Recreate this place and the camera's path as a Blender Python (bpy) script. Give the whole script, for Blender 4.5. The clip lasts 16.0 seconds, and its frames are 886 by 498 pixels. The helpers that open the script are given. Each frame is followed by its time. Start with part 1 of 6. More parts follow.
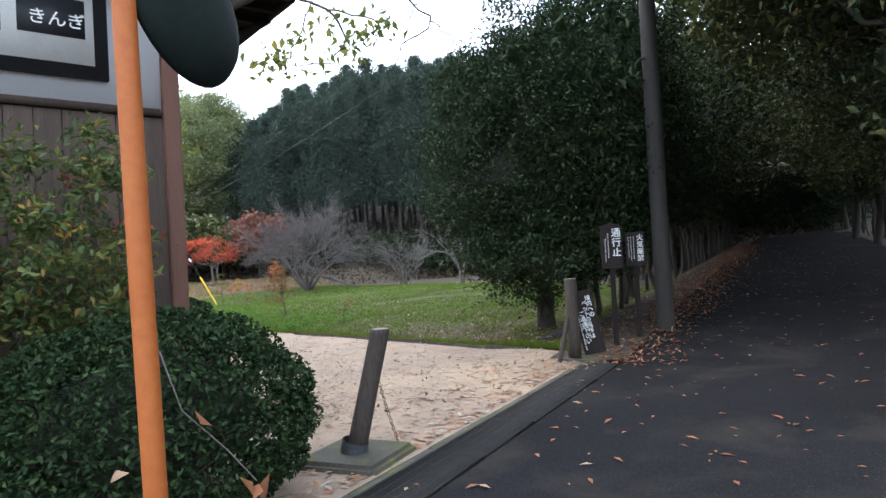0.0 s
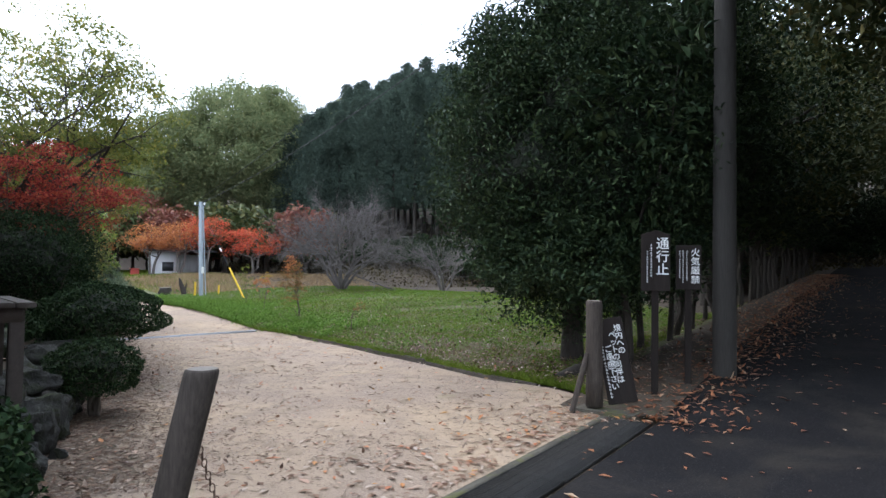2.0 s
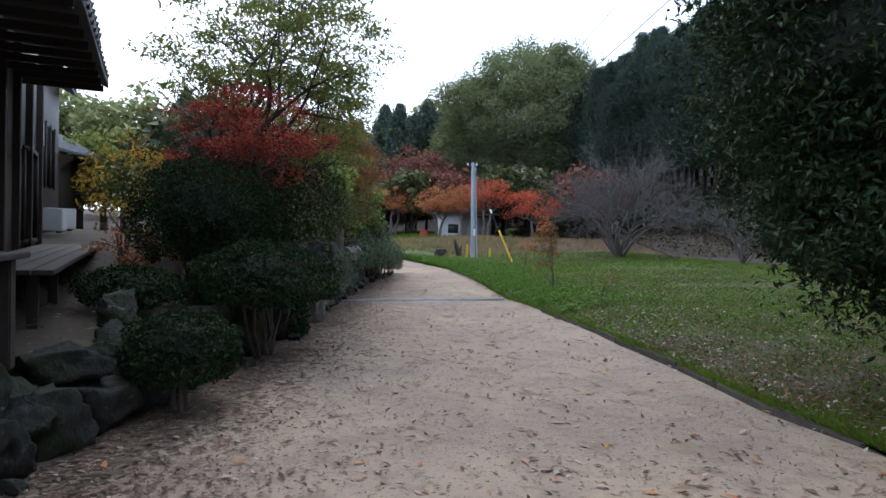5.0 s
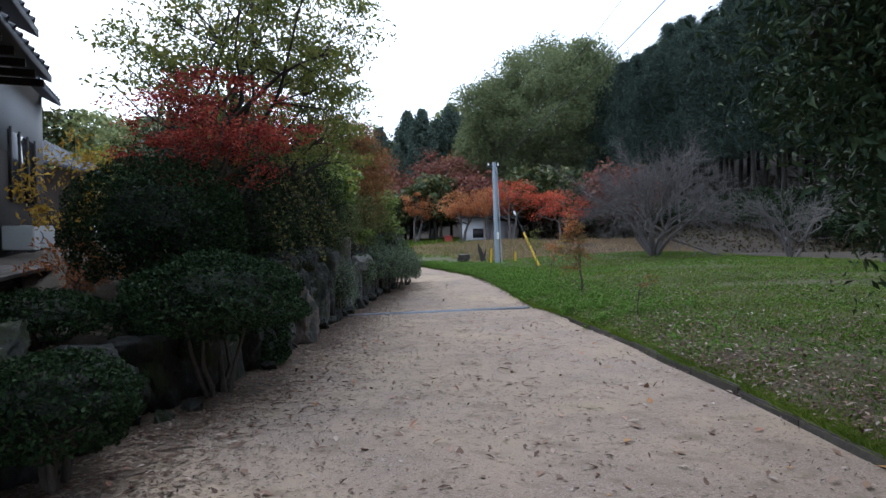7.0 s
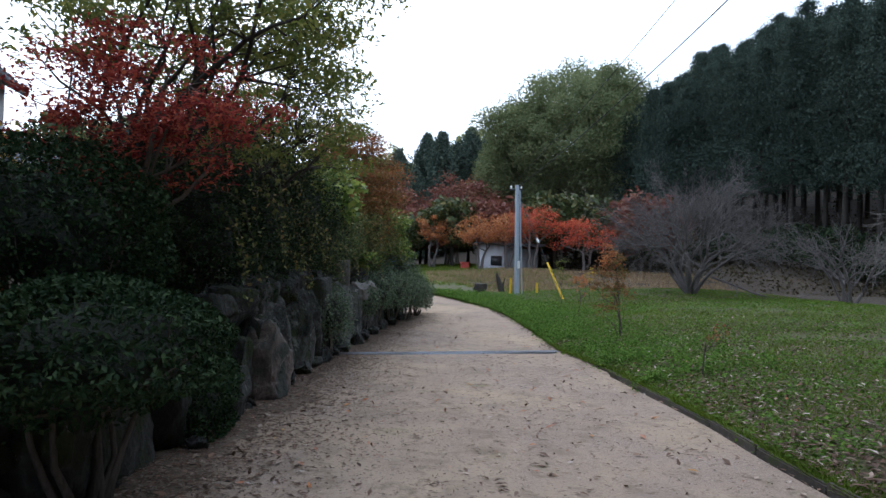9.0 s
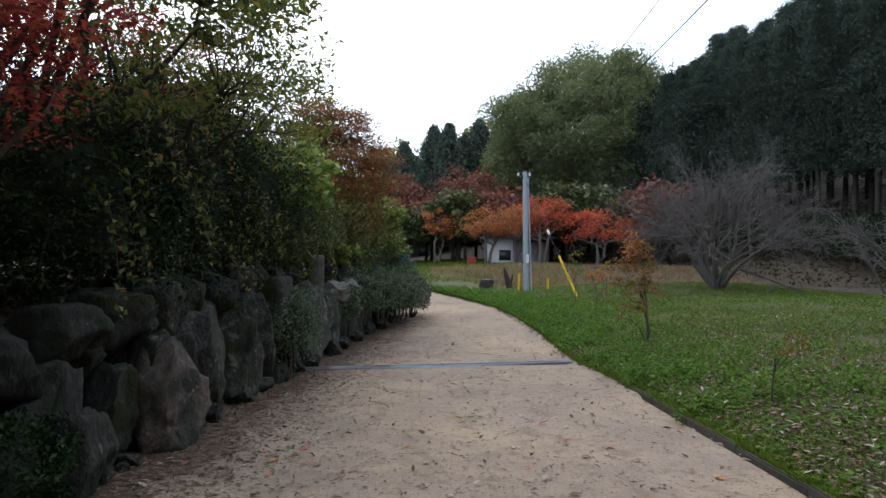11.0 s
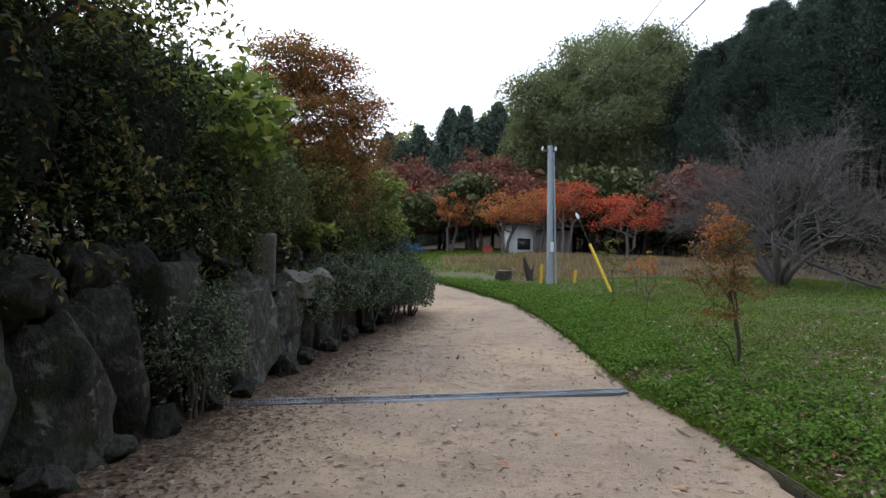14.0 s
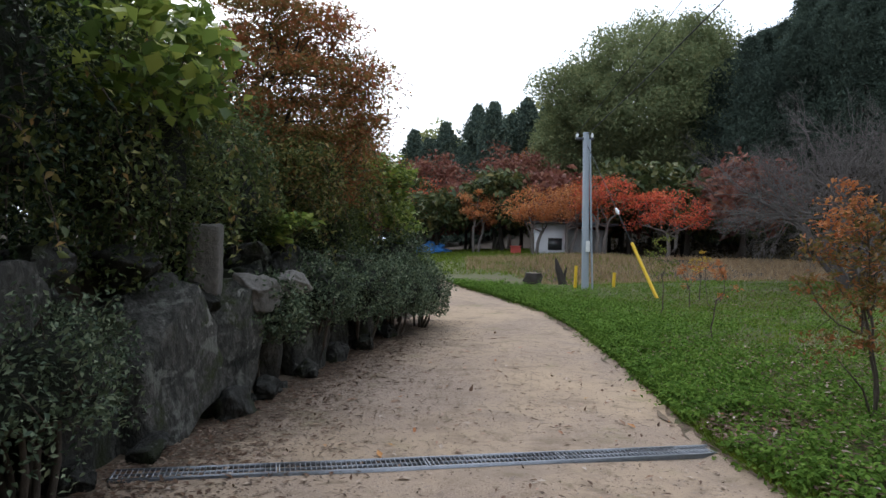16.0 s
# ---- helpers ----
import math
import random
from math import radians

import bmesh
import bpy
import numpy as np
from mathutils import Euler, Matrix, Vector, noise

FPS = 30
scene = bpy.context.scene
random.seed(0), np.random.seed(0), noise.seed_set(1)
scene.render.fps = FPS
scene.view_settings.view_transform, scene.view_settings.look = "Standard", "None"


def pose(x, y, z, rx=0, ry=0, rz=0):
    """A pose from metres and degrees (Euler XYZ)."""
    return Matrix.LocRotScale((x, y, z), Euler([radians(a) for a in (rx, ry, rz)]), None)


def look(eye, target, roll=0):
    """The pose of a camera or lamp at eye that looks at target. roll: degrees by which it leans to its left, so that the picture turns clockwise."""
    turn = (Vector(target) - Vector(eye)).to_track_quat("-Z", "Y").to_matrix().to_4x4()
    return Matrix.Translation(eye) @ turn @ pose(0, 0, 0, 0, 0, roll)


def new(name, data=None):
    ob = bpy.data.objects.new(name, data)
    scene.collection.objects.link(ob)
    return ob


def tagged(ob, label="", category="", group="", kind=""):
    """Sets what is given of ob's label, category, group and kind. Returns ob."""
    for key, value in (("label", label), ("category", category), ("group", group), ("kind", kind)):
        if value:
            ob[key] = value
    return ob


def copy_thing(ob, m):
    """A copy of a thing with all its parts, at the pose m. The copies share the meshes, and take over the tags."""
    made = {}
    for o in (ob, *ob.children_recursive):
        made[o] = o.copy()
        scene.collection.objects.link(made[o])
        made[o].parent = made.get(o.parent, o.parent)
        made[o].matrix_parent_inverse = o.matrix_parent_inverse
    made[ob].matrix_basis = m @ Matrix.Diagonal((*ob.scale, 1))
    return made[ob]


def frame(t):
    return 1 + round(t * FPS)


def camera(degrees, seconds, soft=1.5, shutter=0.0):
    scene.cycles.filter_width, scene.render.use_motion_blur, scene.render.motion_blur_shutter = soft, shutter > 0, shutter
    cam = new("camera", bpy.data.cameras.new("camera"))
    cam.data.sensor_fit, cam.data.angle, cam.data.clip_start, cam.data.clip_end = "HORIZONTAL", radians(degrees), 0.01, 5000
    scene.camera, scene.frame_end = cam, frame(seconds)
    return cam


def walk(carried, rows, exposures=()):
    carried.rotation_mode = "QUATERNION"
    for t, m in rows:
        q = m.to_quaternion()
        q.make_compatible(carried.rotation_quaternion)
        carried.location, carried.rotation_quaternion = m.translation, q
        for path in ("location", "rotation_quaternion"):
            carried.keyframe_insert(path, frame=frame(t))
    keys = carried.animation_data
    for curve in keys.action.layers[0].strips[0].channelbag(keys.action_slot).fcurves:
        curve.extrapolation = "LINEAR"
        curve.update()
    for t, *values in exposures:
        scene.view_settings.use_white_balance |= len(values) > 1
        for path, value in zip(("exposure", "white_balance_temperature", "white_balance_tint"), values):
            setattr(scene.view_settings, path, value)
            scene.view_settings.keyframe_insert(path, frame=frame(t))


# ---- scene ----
cam = camera(69.0, 16.0)
PATH = [
    (0, (-4.771, -7.322, 1.462), (-3.524, -5.759, 1.501), -3.2),
    (0.5, (-4.317, -7.062, 1.417), (-3.032, -5.531, 1.481), -2.6),
    (1, (-3.84, -6.784, 1.409), (-2.545, -5.263, 1.501), -0.8),
    (1.5, (-3.343, -6.5, 1.415), (-2.073, -4.958, 1.501), -1.5),
    (2, (-2.877, -6.145, 1.426), (-1.776, -4.477, 1.49), 0.8),
    (2.5, (-2.45, -5.802, 1.441), (-1.388, -4.109, 1.498), -0.3),
    (3, (-2.05, -5.397, 1.445), (-1.148, -3.612, 1.461), 2.3),
    (3.5, (-1.707, -4.964, 1.446), (-0.94, -3.117, 1.432), 1.5),
    (4, (-1.428, -4.604, 1.441), (-0.964, -2.659, 1.407), 2.9),
    (6.5, (-0.463, -3.147, 1.321), (-0.281, -1.157, 1.245), 0.9),
    (7, (-0.416, -2.682, 1.331), (-0.249, -0.69, 1.285), -0.4),
    (7.5, (-0.401, -2.133, 1.358), (-0.255, -0.139, 1.358), 1.0),
    (8, (-0.355, -1.58, 1.365), (-0.219, 0.415, 1.391), 1.3),
    (8.5, (-0.293, -1.039, 1.364), (-0.172, 0.957, 1.396), 2.0),
    (11, (0.242, 1.53, 1.324), (0.323, 3.528, 1.342), 1.2),
    (11.5, (0.347, 2.095, 1.316), (0.374, 4.095, 1.303), 3.5),
    (12, (0.419, 2.65, 1.312), (0.428, 4.65, 1.297), 1.6),
    (12.5, (0.513, 3.176, 1.308), (0.521, 5.176, 1.291), 2.9),
    (13, (0.527, 3.707, 1.282), (0.614, 5.705, 1.268), 2.4),
    (13.5, (0.55, 4.23, 1.238), (0.602, 6.229, 1.24), 3.2),
    (14, (0.569, 4.73, 1.213), (0.599, 6.73, 1.199), 1.9),
    (14.5, (0.623, 5.264, 1.19), (0.636, 7.264, 1.175), 2.3),
    (15, (0.653, 5.805, 1.184), (0.636, 7.805, 1.169), 2.1),
    (15.5, (0.739, 6.335, 1.173), (0.697, 8.335, 1.159), 1.9),
    (16, (0.816, 6.857, 1.164), (0.755, 8.856, 1.15), 2.0),
]
walk(cam, [(t, look(eye, target, roll)) for t, eye, target, roll in PATH],
     [(0, 1.45, 6200, 10), (1, 1.34, 6220, 10), (2.5, 1.06, 6150, 10), (4, 0.64, 5850, 10), (7, 0.44, 5800, 10), (8.5, 0.34, 5800, 10), (11, 0.3, 6300, 10), (16, 0.34, 6440, 10)])

# ---- light ----
scene.view_settings.exposure = 0.0
world = bpy.data.worlds.new("overcast_sky")
scene.world = world
world.use_nodes = True
wn, wl = world.node_tree.nodes, world.node_tree.links
sky = wn.new("ShaderNodeTexSky")
sky.sky_type, sky.sun_disc = "NISHITA", False
sky.sun_elevation, sky.sun_rotation = radians(38), radians(-20)
sky.air_density, sky.dust_density = 1.5, 6.0
cloud = wn.new("ShaderNodeMixRGB")
cloud.inputs[0].default_value = 0.86
cloud.inputs[2].default_value = (10.2, 11.4, 13.3, 1)
wl.new(sky.outputs[0], cloud.inputs[1])
wl.new(cloud.outputs[0], wn["Background"].inputs[0])
wn["Background"].inputs[1].default_value = 0.12
sun = new("sun", bpy.data.lights.new("sun", "SUN"))
sun.data.energy, sun.data.angle, sun.data.color = 0.6, radians(25), (1.0, 0.98, 0.95)
sun.matrix_world = look((0, 0, 30), (8, -20, 0))

# ---- materials ----


def ramp_of(nt, fac, stops):
    r = nt.nodes.new("ShaderNodeValToRGB")
    el = r.color_ramp.elements
    while len(el) < len(stops):
        el.new(0.5)
    for e, (p, c) in zip(el, stops):
        e.position, e.color = p, (*c, 1)
    nt.links.new(fac, r.inputs[0])
    return r.outputs[0]


def mixed(nt, fac, a, b, mode="MIX"):
    m = nt.nodes.new("ShaderNodeMixRGB")
    m.blend_type = mode
    for s, v in zip(m.inputs, (fac, a, b)):
        if isinstance(v, (int, float)):
            s.default_value = v
        elif isinstance(v, tuple):
            s.default_value = (*v, 1)
        else:
            nt.links.new(v, s)
    return m.outputs[0]


def noise_of(nt, scale, detail=5.0, rough=0.6, stretch=None, coord="Object", distort=0.0):
    tc = nt.nodes.new("ShaderNodeTexCoord") if coord != "World" else nt.nodes.new("ShaderNodeNewGeometry")
    out = tc.outputs["Object"] if coord != "World" else tc.outputs["Position"]
    if stretch:
        mp = nt.nodes.new("ShaderNodeMapping")
        mp.inputs["Scale"].default_value = stretch
        nt.links.new(out, mp.inputs[0])
        out = mp.outputs[0]
    n = nt.nodes.new("ShaderNodeTexNoise")
    n.inputs["Scale"].default_value, n.inputs["Detail"].default_value = scale, detail
    n.inputs["Roughness"].default_value, n.inputs["Distortion"].default_value = rough, distort
    nt.links.new(out, n.inputs["Vector"])
    return n.outputs["Fac"]


def surface(name, coarse, fine, rough=0.8, bump=0.3, scales=(1.5, 25), metal=0.0, stretch=None, coord="Object",
            spots=None, vary=0.0, bump_dist=0.01, specular=0.4):
    """Coarse and fine colour stops over two scales of noise; spots: (scale, low, high, colour) patches of their own."""
    m = bpy.data.materials.new(name)
    m.use_nodes = True
    nt = m.node_tree
    p = nt.nodes["Principled BSDF"]
    a, b = noise_of(nt, scales[0], 4, 0.6, stretch, coord), noise_of(nt, scales[1], 6, 0.65, stretch, coord)
    col = mixed(nt, 0.5, ramp_of(nt, a, coarse), ramp_of(nt, b, fine))
    for sc, low, high, colour in spots or ():
        s = noise_of(nt, sc, 6, 0.65, None, coord, 0.4)
        mask = ramp_of(nt, s, [(low, (0, 0, 0)), (high, (1, 1, 1))])
        col = mixed(nt, mask, col, colour)
    if vary:
        oi = nt.nodes.new("ShaderNodeObjectInfo")
        shade = ramp_of(nt, oi.outputs["Random"], [(0, (1 - vary,) * 3), (1, (1 + vary * 0.6,) * 3)])
        col = mixed(nt, 1.0, col, shade, "MULTIPLY")
    nt.links.new(col, p.inputs["Base Color"])
    p.inputs["Roughness"].default_value, p.inputs["Metallic"].default_value = rough, metal
    p.inputs["Specular IOR Level"].default_value = specular
    if bump:
        bn = nt.nodes.new("ShaderNodeBump")
        bn.inputs["Strength"].default_value, bn.inputs["Distance"].default_value = bump, bump_dist
        nt.links.new(mixed(nt, 0.5, a, b), bn.inputs["Height"])
        nt.links.new(bn.outputs[0], p.inputs["Normal"])
    return m


def foliage(name, stops, rough=0.5, through_light=0.25, patch=0.0, specular=0.3):
    """Leaves: every leaf its own shade, with slow drifts of colour across the crown."""
    m = bpy.data.materials.new(name)
    m.use_nodes = True
    nt = m.node_tree
    p, out = nt.nodes["Principled BSDF"], nt.nodes["Material Output"]
    ge = nt.nodes.new("ShaderNodeNewGeometry")
    fac = ge.outputs["Random Per Island"]
    if patch:
        fac = mixed(nt, patch, fac, noise_of(nt, 0.9, 2, 0.5, None, "World"))
    col = ramp_of(nt, fac, stops)
    nt.links.new(col, p.inputs["Base Color"])
    p.inputs["Roughness"].default_value = rough
    p.inputs["Specular IOR Level"].default_value = specular
    tr = nt.nodes.new("ShaderNodeBsdfTranslucent")
    nt.links.new(col, tr.inputs[0])
    mx = nt.nodes.new("ShaderNodeMixShader")
    mx.inputs[0].default_value = through_light
    nt.links.new(p.outputs[0], mx.inputs[1])
    nt.links.new(tr.outputs[0], mx.inputs[2])
    nt.links.new(mx.outputs[0], out.inputs[0])
    return m


SAND = surface("packed_sand", [(0.3, (0.228, 0.163, 0.118)), (0.7, (0.325, 0.24, 0.182))],
               [(0.34, (0.11, 0.082, 0.058)), (0.5, (0.28, 0.21, 0.16)), (0.66, (0.5, 0.41, 0.335))], 0.95, 0.8, (0.7, 95),
               coord="World", bump_dist=0.008,
               spots=[(0.4, 0.42, 0.62, (0.38, 0.28, 0.19)), (2.2, 0.52, 0.72, (0.21, 0.155, 0.11)), (1.3, 0.6, 0.74, (0.21, 0.175, 0.095)), (0.9, 0.57, 0.72, (0.25, 0.19, 0.145)), (4.5, 0.56, 0.7, (0.2, 0.15, 0.1)), (14, 0.58, 0.66, (0.17, 0.125, 0.085)), (40, 0.6, 0.66, (0.14, 0.1, 0.075))])
LITTER = surface("leaf_litter_soil", [(0.3, (0.035, 0.026, 0.019)), (0.7, (0.08, 0.06, 0.043))],
                 [(0.3, (0.024, 0.018, 0.013)), (0.5, (0.06, 0.044, 0.03)), (0.75, (0.1, 0.076, 0.055))], 0.95, 0.8, (1.2, 28),
                 coord="World", bump_dist=0.03, spots=[(2.5, 0.6, 0.7, (0.07, 0.09, 0.03))])
TURF = surface("worn_turf", [(0.3, (0.042, 0.055, 0.018)), (0.7, (0.085, 0.08, 0.034))],
               [(0.3, (0.045, 0.05, 0.02)), (0.6, (0.12, 0.125, 0.045)), (0.8, (0.2, 0.17, 0.09))], 0.95, 0.8, (0.5, 22),
               coord="World", bump_dist=0.03, spots=[(0.42, 0.57, 0.66, (0.1, 0.08, 0.045)), (3.0, 0.6, 0.68, (0.09, 0.07, 0.04))])
ASPHALT = surface("old_asphalt", [(0.3, (0.01, 0.01, 0.011)), (0.7, (0.019, 0.018, 0.02))],
                  [(0.3, (0.012, 0.012, 0.013)), (0.55, (0.021, 0.02, 0.021)), (0.7, (0.085, 0.081, 0.081))], 0.95, 1.0, (0.6, 75), specular=0.04,
                  coord="World", bump_dist=0.006, spots=[(0.7, 0.5, 0.75, (0.042, 0.037, 0.032)), (16, 0.62, 0.68, (0.016, 0.016, 0.017))])
CONCRETE = surface("mossy_concrete", [(0.3, (0.05, 0.045, 0.034)), (0.7, (0.1, 0.09, 0.068))],
                   [(0.3, (0.04, 0.036, 0.028)), (0.7, (0.13, 0.115, 0.092))], 0.9, 0.5, (3, 50), coord="World",
                   spots=[(5, 0.5, 0.65, (0.1, 0.1, 0.035))])
ROCK = surface("weathered_granite", [(0.3, (0.015, 0.016, 0.013)), (0.48, (0.043, 0.042, 0.036)), (0.62, (0.09, 0.085, 0.073)), (0.75, (0.17, 0.16, 0.138))],
               [(0.32, (0.016, 0.017, 0.014)), (0.5, (0.05, 0.048, 0.042)), (0.68, (0.18, 0.17, 0.15))], 0.9, 1.0, (3.2, 17),
               stretch=(1, 1, 0.6), coord="World", bump_dist=0.09, vary=0.4,
               spots=[(2.6, 0.52, 0.62, (0.032, 0.04, 0.012)), (1.7, 0.56, 0.66, (0.014, 0.015, 0.012)), (3.6, 0.57, 0.64, (0.15, 0.15, 0.13)), (7, 0.62, 0.67, (0.2, 0.195, 0.17)), (22, 0.64, 0.7, (0.2, 0.2, 0.17))])
ROCK_DARK = surface("dark_mossy_stone", [(0.3, (0.012, 0.012, 0.01)), (0.5, (0.03, 0.029, 0.026)), (0.7, (0.07, 0.066, 0.058))],
                    [(0.32, (0.012, 0.012, 0.01)), (0.5, (0.034, 0.033, 0.029)), (0.68, (0.1, 0.095, 0.084))], 0.92, 1.0, (3.2, 17),
                    stretch=(1, 1, 0.6), coord="World", bump_dist=0.09, vary=0.45,
                    spots=[(2.6, 0.5, 0.6, (0.024, 0.03, 0.01)), (9, 0.64, 0.68, (0.14, 0.135, 0.12))])
ROCK_RED = surface("reddish_granite", [(0.3, (0.09, 0.065, 0.052)), (0.7, (0.2, 0.14, 0.115))],
                   [(0.3, (0.06, 0.052, 0.045)), (0.7, (0.24, 0.18, 0.15))], 0.9, 1.0, (2.6, 16), coord="World", bump_dist=0.07,
                   spots=[(1.7, 0.44, 0.56, (0.05, 0.052, 0.042)), (7, 0.62, 0.68, (0.2, 0.19, 0.16))])
BARK = surface("rough_bark", [(0.3, (0.045, 0.035, 0.026)), (0.7, (0.12, 0.095, 0.075))],
               [(0.3, (0.03, 0.023, 0.018)), (0.7, (0.16, 0.13, 0.105))], 0.95, 1.0, (2, 18), stretch=(2.5, 2.5, 0.5), bump_dist=0.02)
BARK_DARK = surface("dark_bark", [(0.3, (0.022, 0.019, 0.016)), (0.7, (0.06, 0.05, 0.042))],
                    [(0.3, (0.016, 0.013, 0.011)), (0.7, (0.075, 0.062, 0.05))], 0.95, 1.0, (2, 16), stretch=(2.5, 2.5, 0.4), bump_dist=0.02)
BARK_GREY = surface("grey_lichen_bark", [(0.3, (0.09, 0.078, 0.07)), (0.7, (0.2, 0.175, 0.16))],
                    [(0.3, (0.075, 0.064, 0.057)), (0.7, (0.23, 0.205, 0.185))], 0.95, 0.8, (2, 20), stretch=(2, 2, 0.6), bump_dist=0.01)
LOG = surface("weathered_log", [(0.3, (0.03, 0.023, 0.018)), (0.7, (0.07, 0.055, 0.045))],
              [(0.3, (0.02, 0.015, 0.012)), (0.7, (0.1, 0.08, 0.066))], 0.9, 0.9, (4, 30), stretch=(3, 3, 0.35), bump_dist=0.01)
LOG_END = surface("cut_log_end", [(0.3, (0.17, 0.14, 0.12)), (0.7, (0.28, 0.24, 0.21))],
                  [(0.3, (0.14, 0.115, 0.095)), (0.7, (0.3, 0.26, 0.225))], 0.9, 0.5, (6, 60))
BARK_BARE = surface("dull_grey_twig_bark", [(0.3, (0.075, 0.066, 0.063)), (0.7, (0.165, 0.145, 0.138))], [(0.3, (0.062, 0.055, 0.052)), (0.7, (0.2, 0.175, 0.165))], 0.95, 0.8, (2, 20), stretch=(2, 2, 0.6), bump_dist=0.01)
POLE_WOOD = surface("tarred_pole", [(0.3, (0.018, 0.016, 0.014)), (0.7, (0.034, 0.03, 0.027))],
                    [(0.3, (0.02, 0.018, 0.016)), (0.7, (0.06, 0.053, 0.046))], 0.85, 0.6, (1.5, 30), stretch=(4, 4, 0.2))
CLAD = surface("dark_weathered_boards", [(0.3, (0.045, 0.03, 0.022)), (0.7, (0.1, 0.07, 0.055))],
               [(0.3, (0.03, 0.021, 0.016)), (0.7, (0.13, 0.095, 0.075))], 0.85, 0.7, (2, 30), stretch=(8, 8, 0.25), bump_dist=0.005, vary=0.35)
TRIM = surface("red_brown_trim", [(0.3, (0.1, 0.045, 0.03)), (0.7, (0.16, 0.075, 0.05))],
               [(0.3, (0.09, 0.04, 0.026)), (0.7, (0.18, 0.09, 0.065))], 0.7, 0.3, (2, 30), stretch=(6, 6, 0.3))
PLASTER = surface("white_plaster", [(0.3, (0.66, 0.67, 0.7)), (0.7, (0.8, 0.81, 0.83))],
                  [(0.3, (0.7, 0.71, 0.73)), (0.7, (0.8, 0.81, 0.83))], 0.9, 0.2, (0.8, 40))
# white plaster greyed down: the shade under the eaves is in the colour
PLASTER_SHADED = surface("eave_shaded_plaster", [(0.3, (0.27, 0.27, 0.275)), (0.7, (0.37, 0.37, 0.375))],
                      [(0.3, (0.25, 0.25, 0.255)), (0.7, (0.38, 0.38, 0.385))], 0.95, 0.2, (0.8, 40), specular=0.1)
BLACK = surface("black_painted_board", [(0.3, (0.012, 0.014, 0.017)), (0.7, (0.025, 0.028, 0.032))],
                [(0.3, (0.01, 0.012, 0.014)), (0.7, (0.03, 0.032, 0.036))], 0.6, 0.1, (2, 30))
SIGN_BROWN = surface("dark_brown_sign_board", [(0.3, (0.014, 0.011, 0.01)), (0.7, (0.03, 0.024, 0.021))],
                     [(0.3, (0.012, 0.01, 0.009)), (0.7, (0.036, 0.028, 0.024))], 0.85, 0.4, (3, 30), stretch=(6, 6, 0.4), specular=0.12)
WHITE = surface("white_lettering", [(0.3, (0.72, 0.72, 0.7)), (0.7, (0.84, 0.84, 0.82))],
                [(0.3, (0.7, 0.7, 0.68)), (0.7, (0.84, 0.84, 0.82))], 0.7, 0, (8, 60))
ORANGE = surface("faded_orange_paint", [(0.3, (0.34, 0.085, 0.014)), (0.7, (0.44, 0.125, 0.025))],
                 [(0.3, (0.32, 0.08, 0.014)), (0.7, (0.46, 0.14, 0.032))], 0.6, 0.15, (2, 25),
                 spots=[(6, 0.66, 0.72, (0.25, 0.12, 0.06))])
MIRROR_BACK = surface("dark_green_enamel", [(0.3, (0.008, 0.013, 0.011)), (0.7, (0.014, 0.021, 0.018))],
                      [(0.3, (0.007, 0.011, 0.01)), (0.7, (0.016, 0.023, 0.02))], 0.75, 0.1, (3, 30), specular=0.12)
GALV = surface("galvanised_steel", [(0.3, (0.2, 0.215, 0.24)), (0.7, (0.32, 0.335, 0.365))],
               [(0.3, (0.18, 0.195, 0.22)), (0.7, (0.35, 0.365, 0.395))], 0.45, 0.1, (4, 60), metal=0.7)
STEEL_DARK = surface("dull_dark_steel", [(0.3, (0.05, 0.055, 0.062)), (0.7, (0.11, 0.118, 0.13))],
                     [(0.3, (0.045, 0.05, 0.055)), (0.7, (0.13, 0.138, 0.15))], 0.55, 0.2, (5, 60), metal=0.5)
RUST = surface("rusty_chain", [(0.3, (0.1, 0.055, 0.035)), (0.7, (0.2, 0.13, 0.1))], [(0.3, (0.08, 0.045, 0.03)), (0.7, (0.22, 0.15, 0.11))], 0.8, 0.2, (20, 90))
POLE_CONC = surface("pale_concrete_pole", [(0.3, (0.27, 0.31, 0.35)), (0.7, (0.38, 0.42, 0.46))],
                    [(0.3, (0.26, 0.3, 0.34)), (0.7, (0.4, 0.44, 0.48))], 0.8, 0.2, (2, 40), stretch=(3, 3, 0.5))
YELLOW = surface("yellow_plastic_guard", [(0.3, (0.7, 0.42, 0.02)), (0.7, (0.8, 0.52, 0.04))], [(0.3, (0.68, 0.4, 0.02)), (0.7, (0.8, 0.54, 0.05))], 0.5, 0, (4, 40))
WIRE = surface("black_cable", [(0.3, (0.02, 0.02, 0.022)), (0.7, (0.035, 0.035, 0.04))], [(0.3, (0.02, 0.02, 0.022)), (0.7, (0.035, 0.035, 0.04))], 0.6, 0, (4, 40))
ROOF = surface("dark_grey_roof_tile", [(0.3, (0.045, 0.048, 0.055)), (0.7, (0.1, 0.105, 0.115))],
               [(0.3, (0.04, 0.043, 0.05)), (0.7, (0.12, 0.125, 0.14))], 0.6, 0.3, (1.5, 30), vary=0.2)
DARK_WOOD = surface("dark_stained_wood", [(0.3, (0.03, 0.024, 0.02)), (0.7, (0.065, 0.052, 0.045))],
                    [(0.3, (0.022, 0.018, 0.015)), (0.7, (0.08, 0.064, 0.055))], 0.75, 0.4, (3, 30), stretch=(6, 0.4, 6))
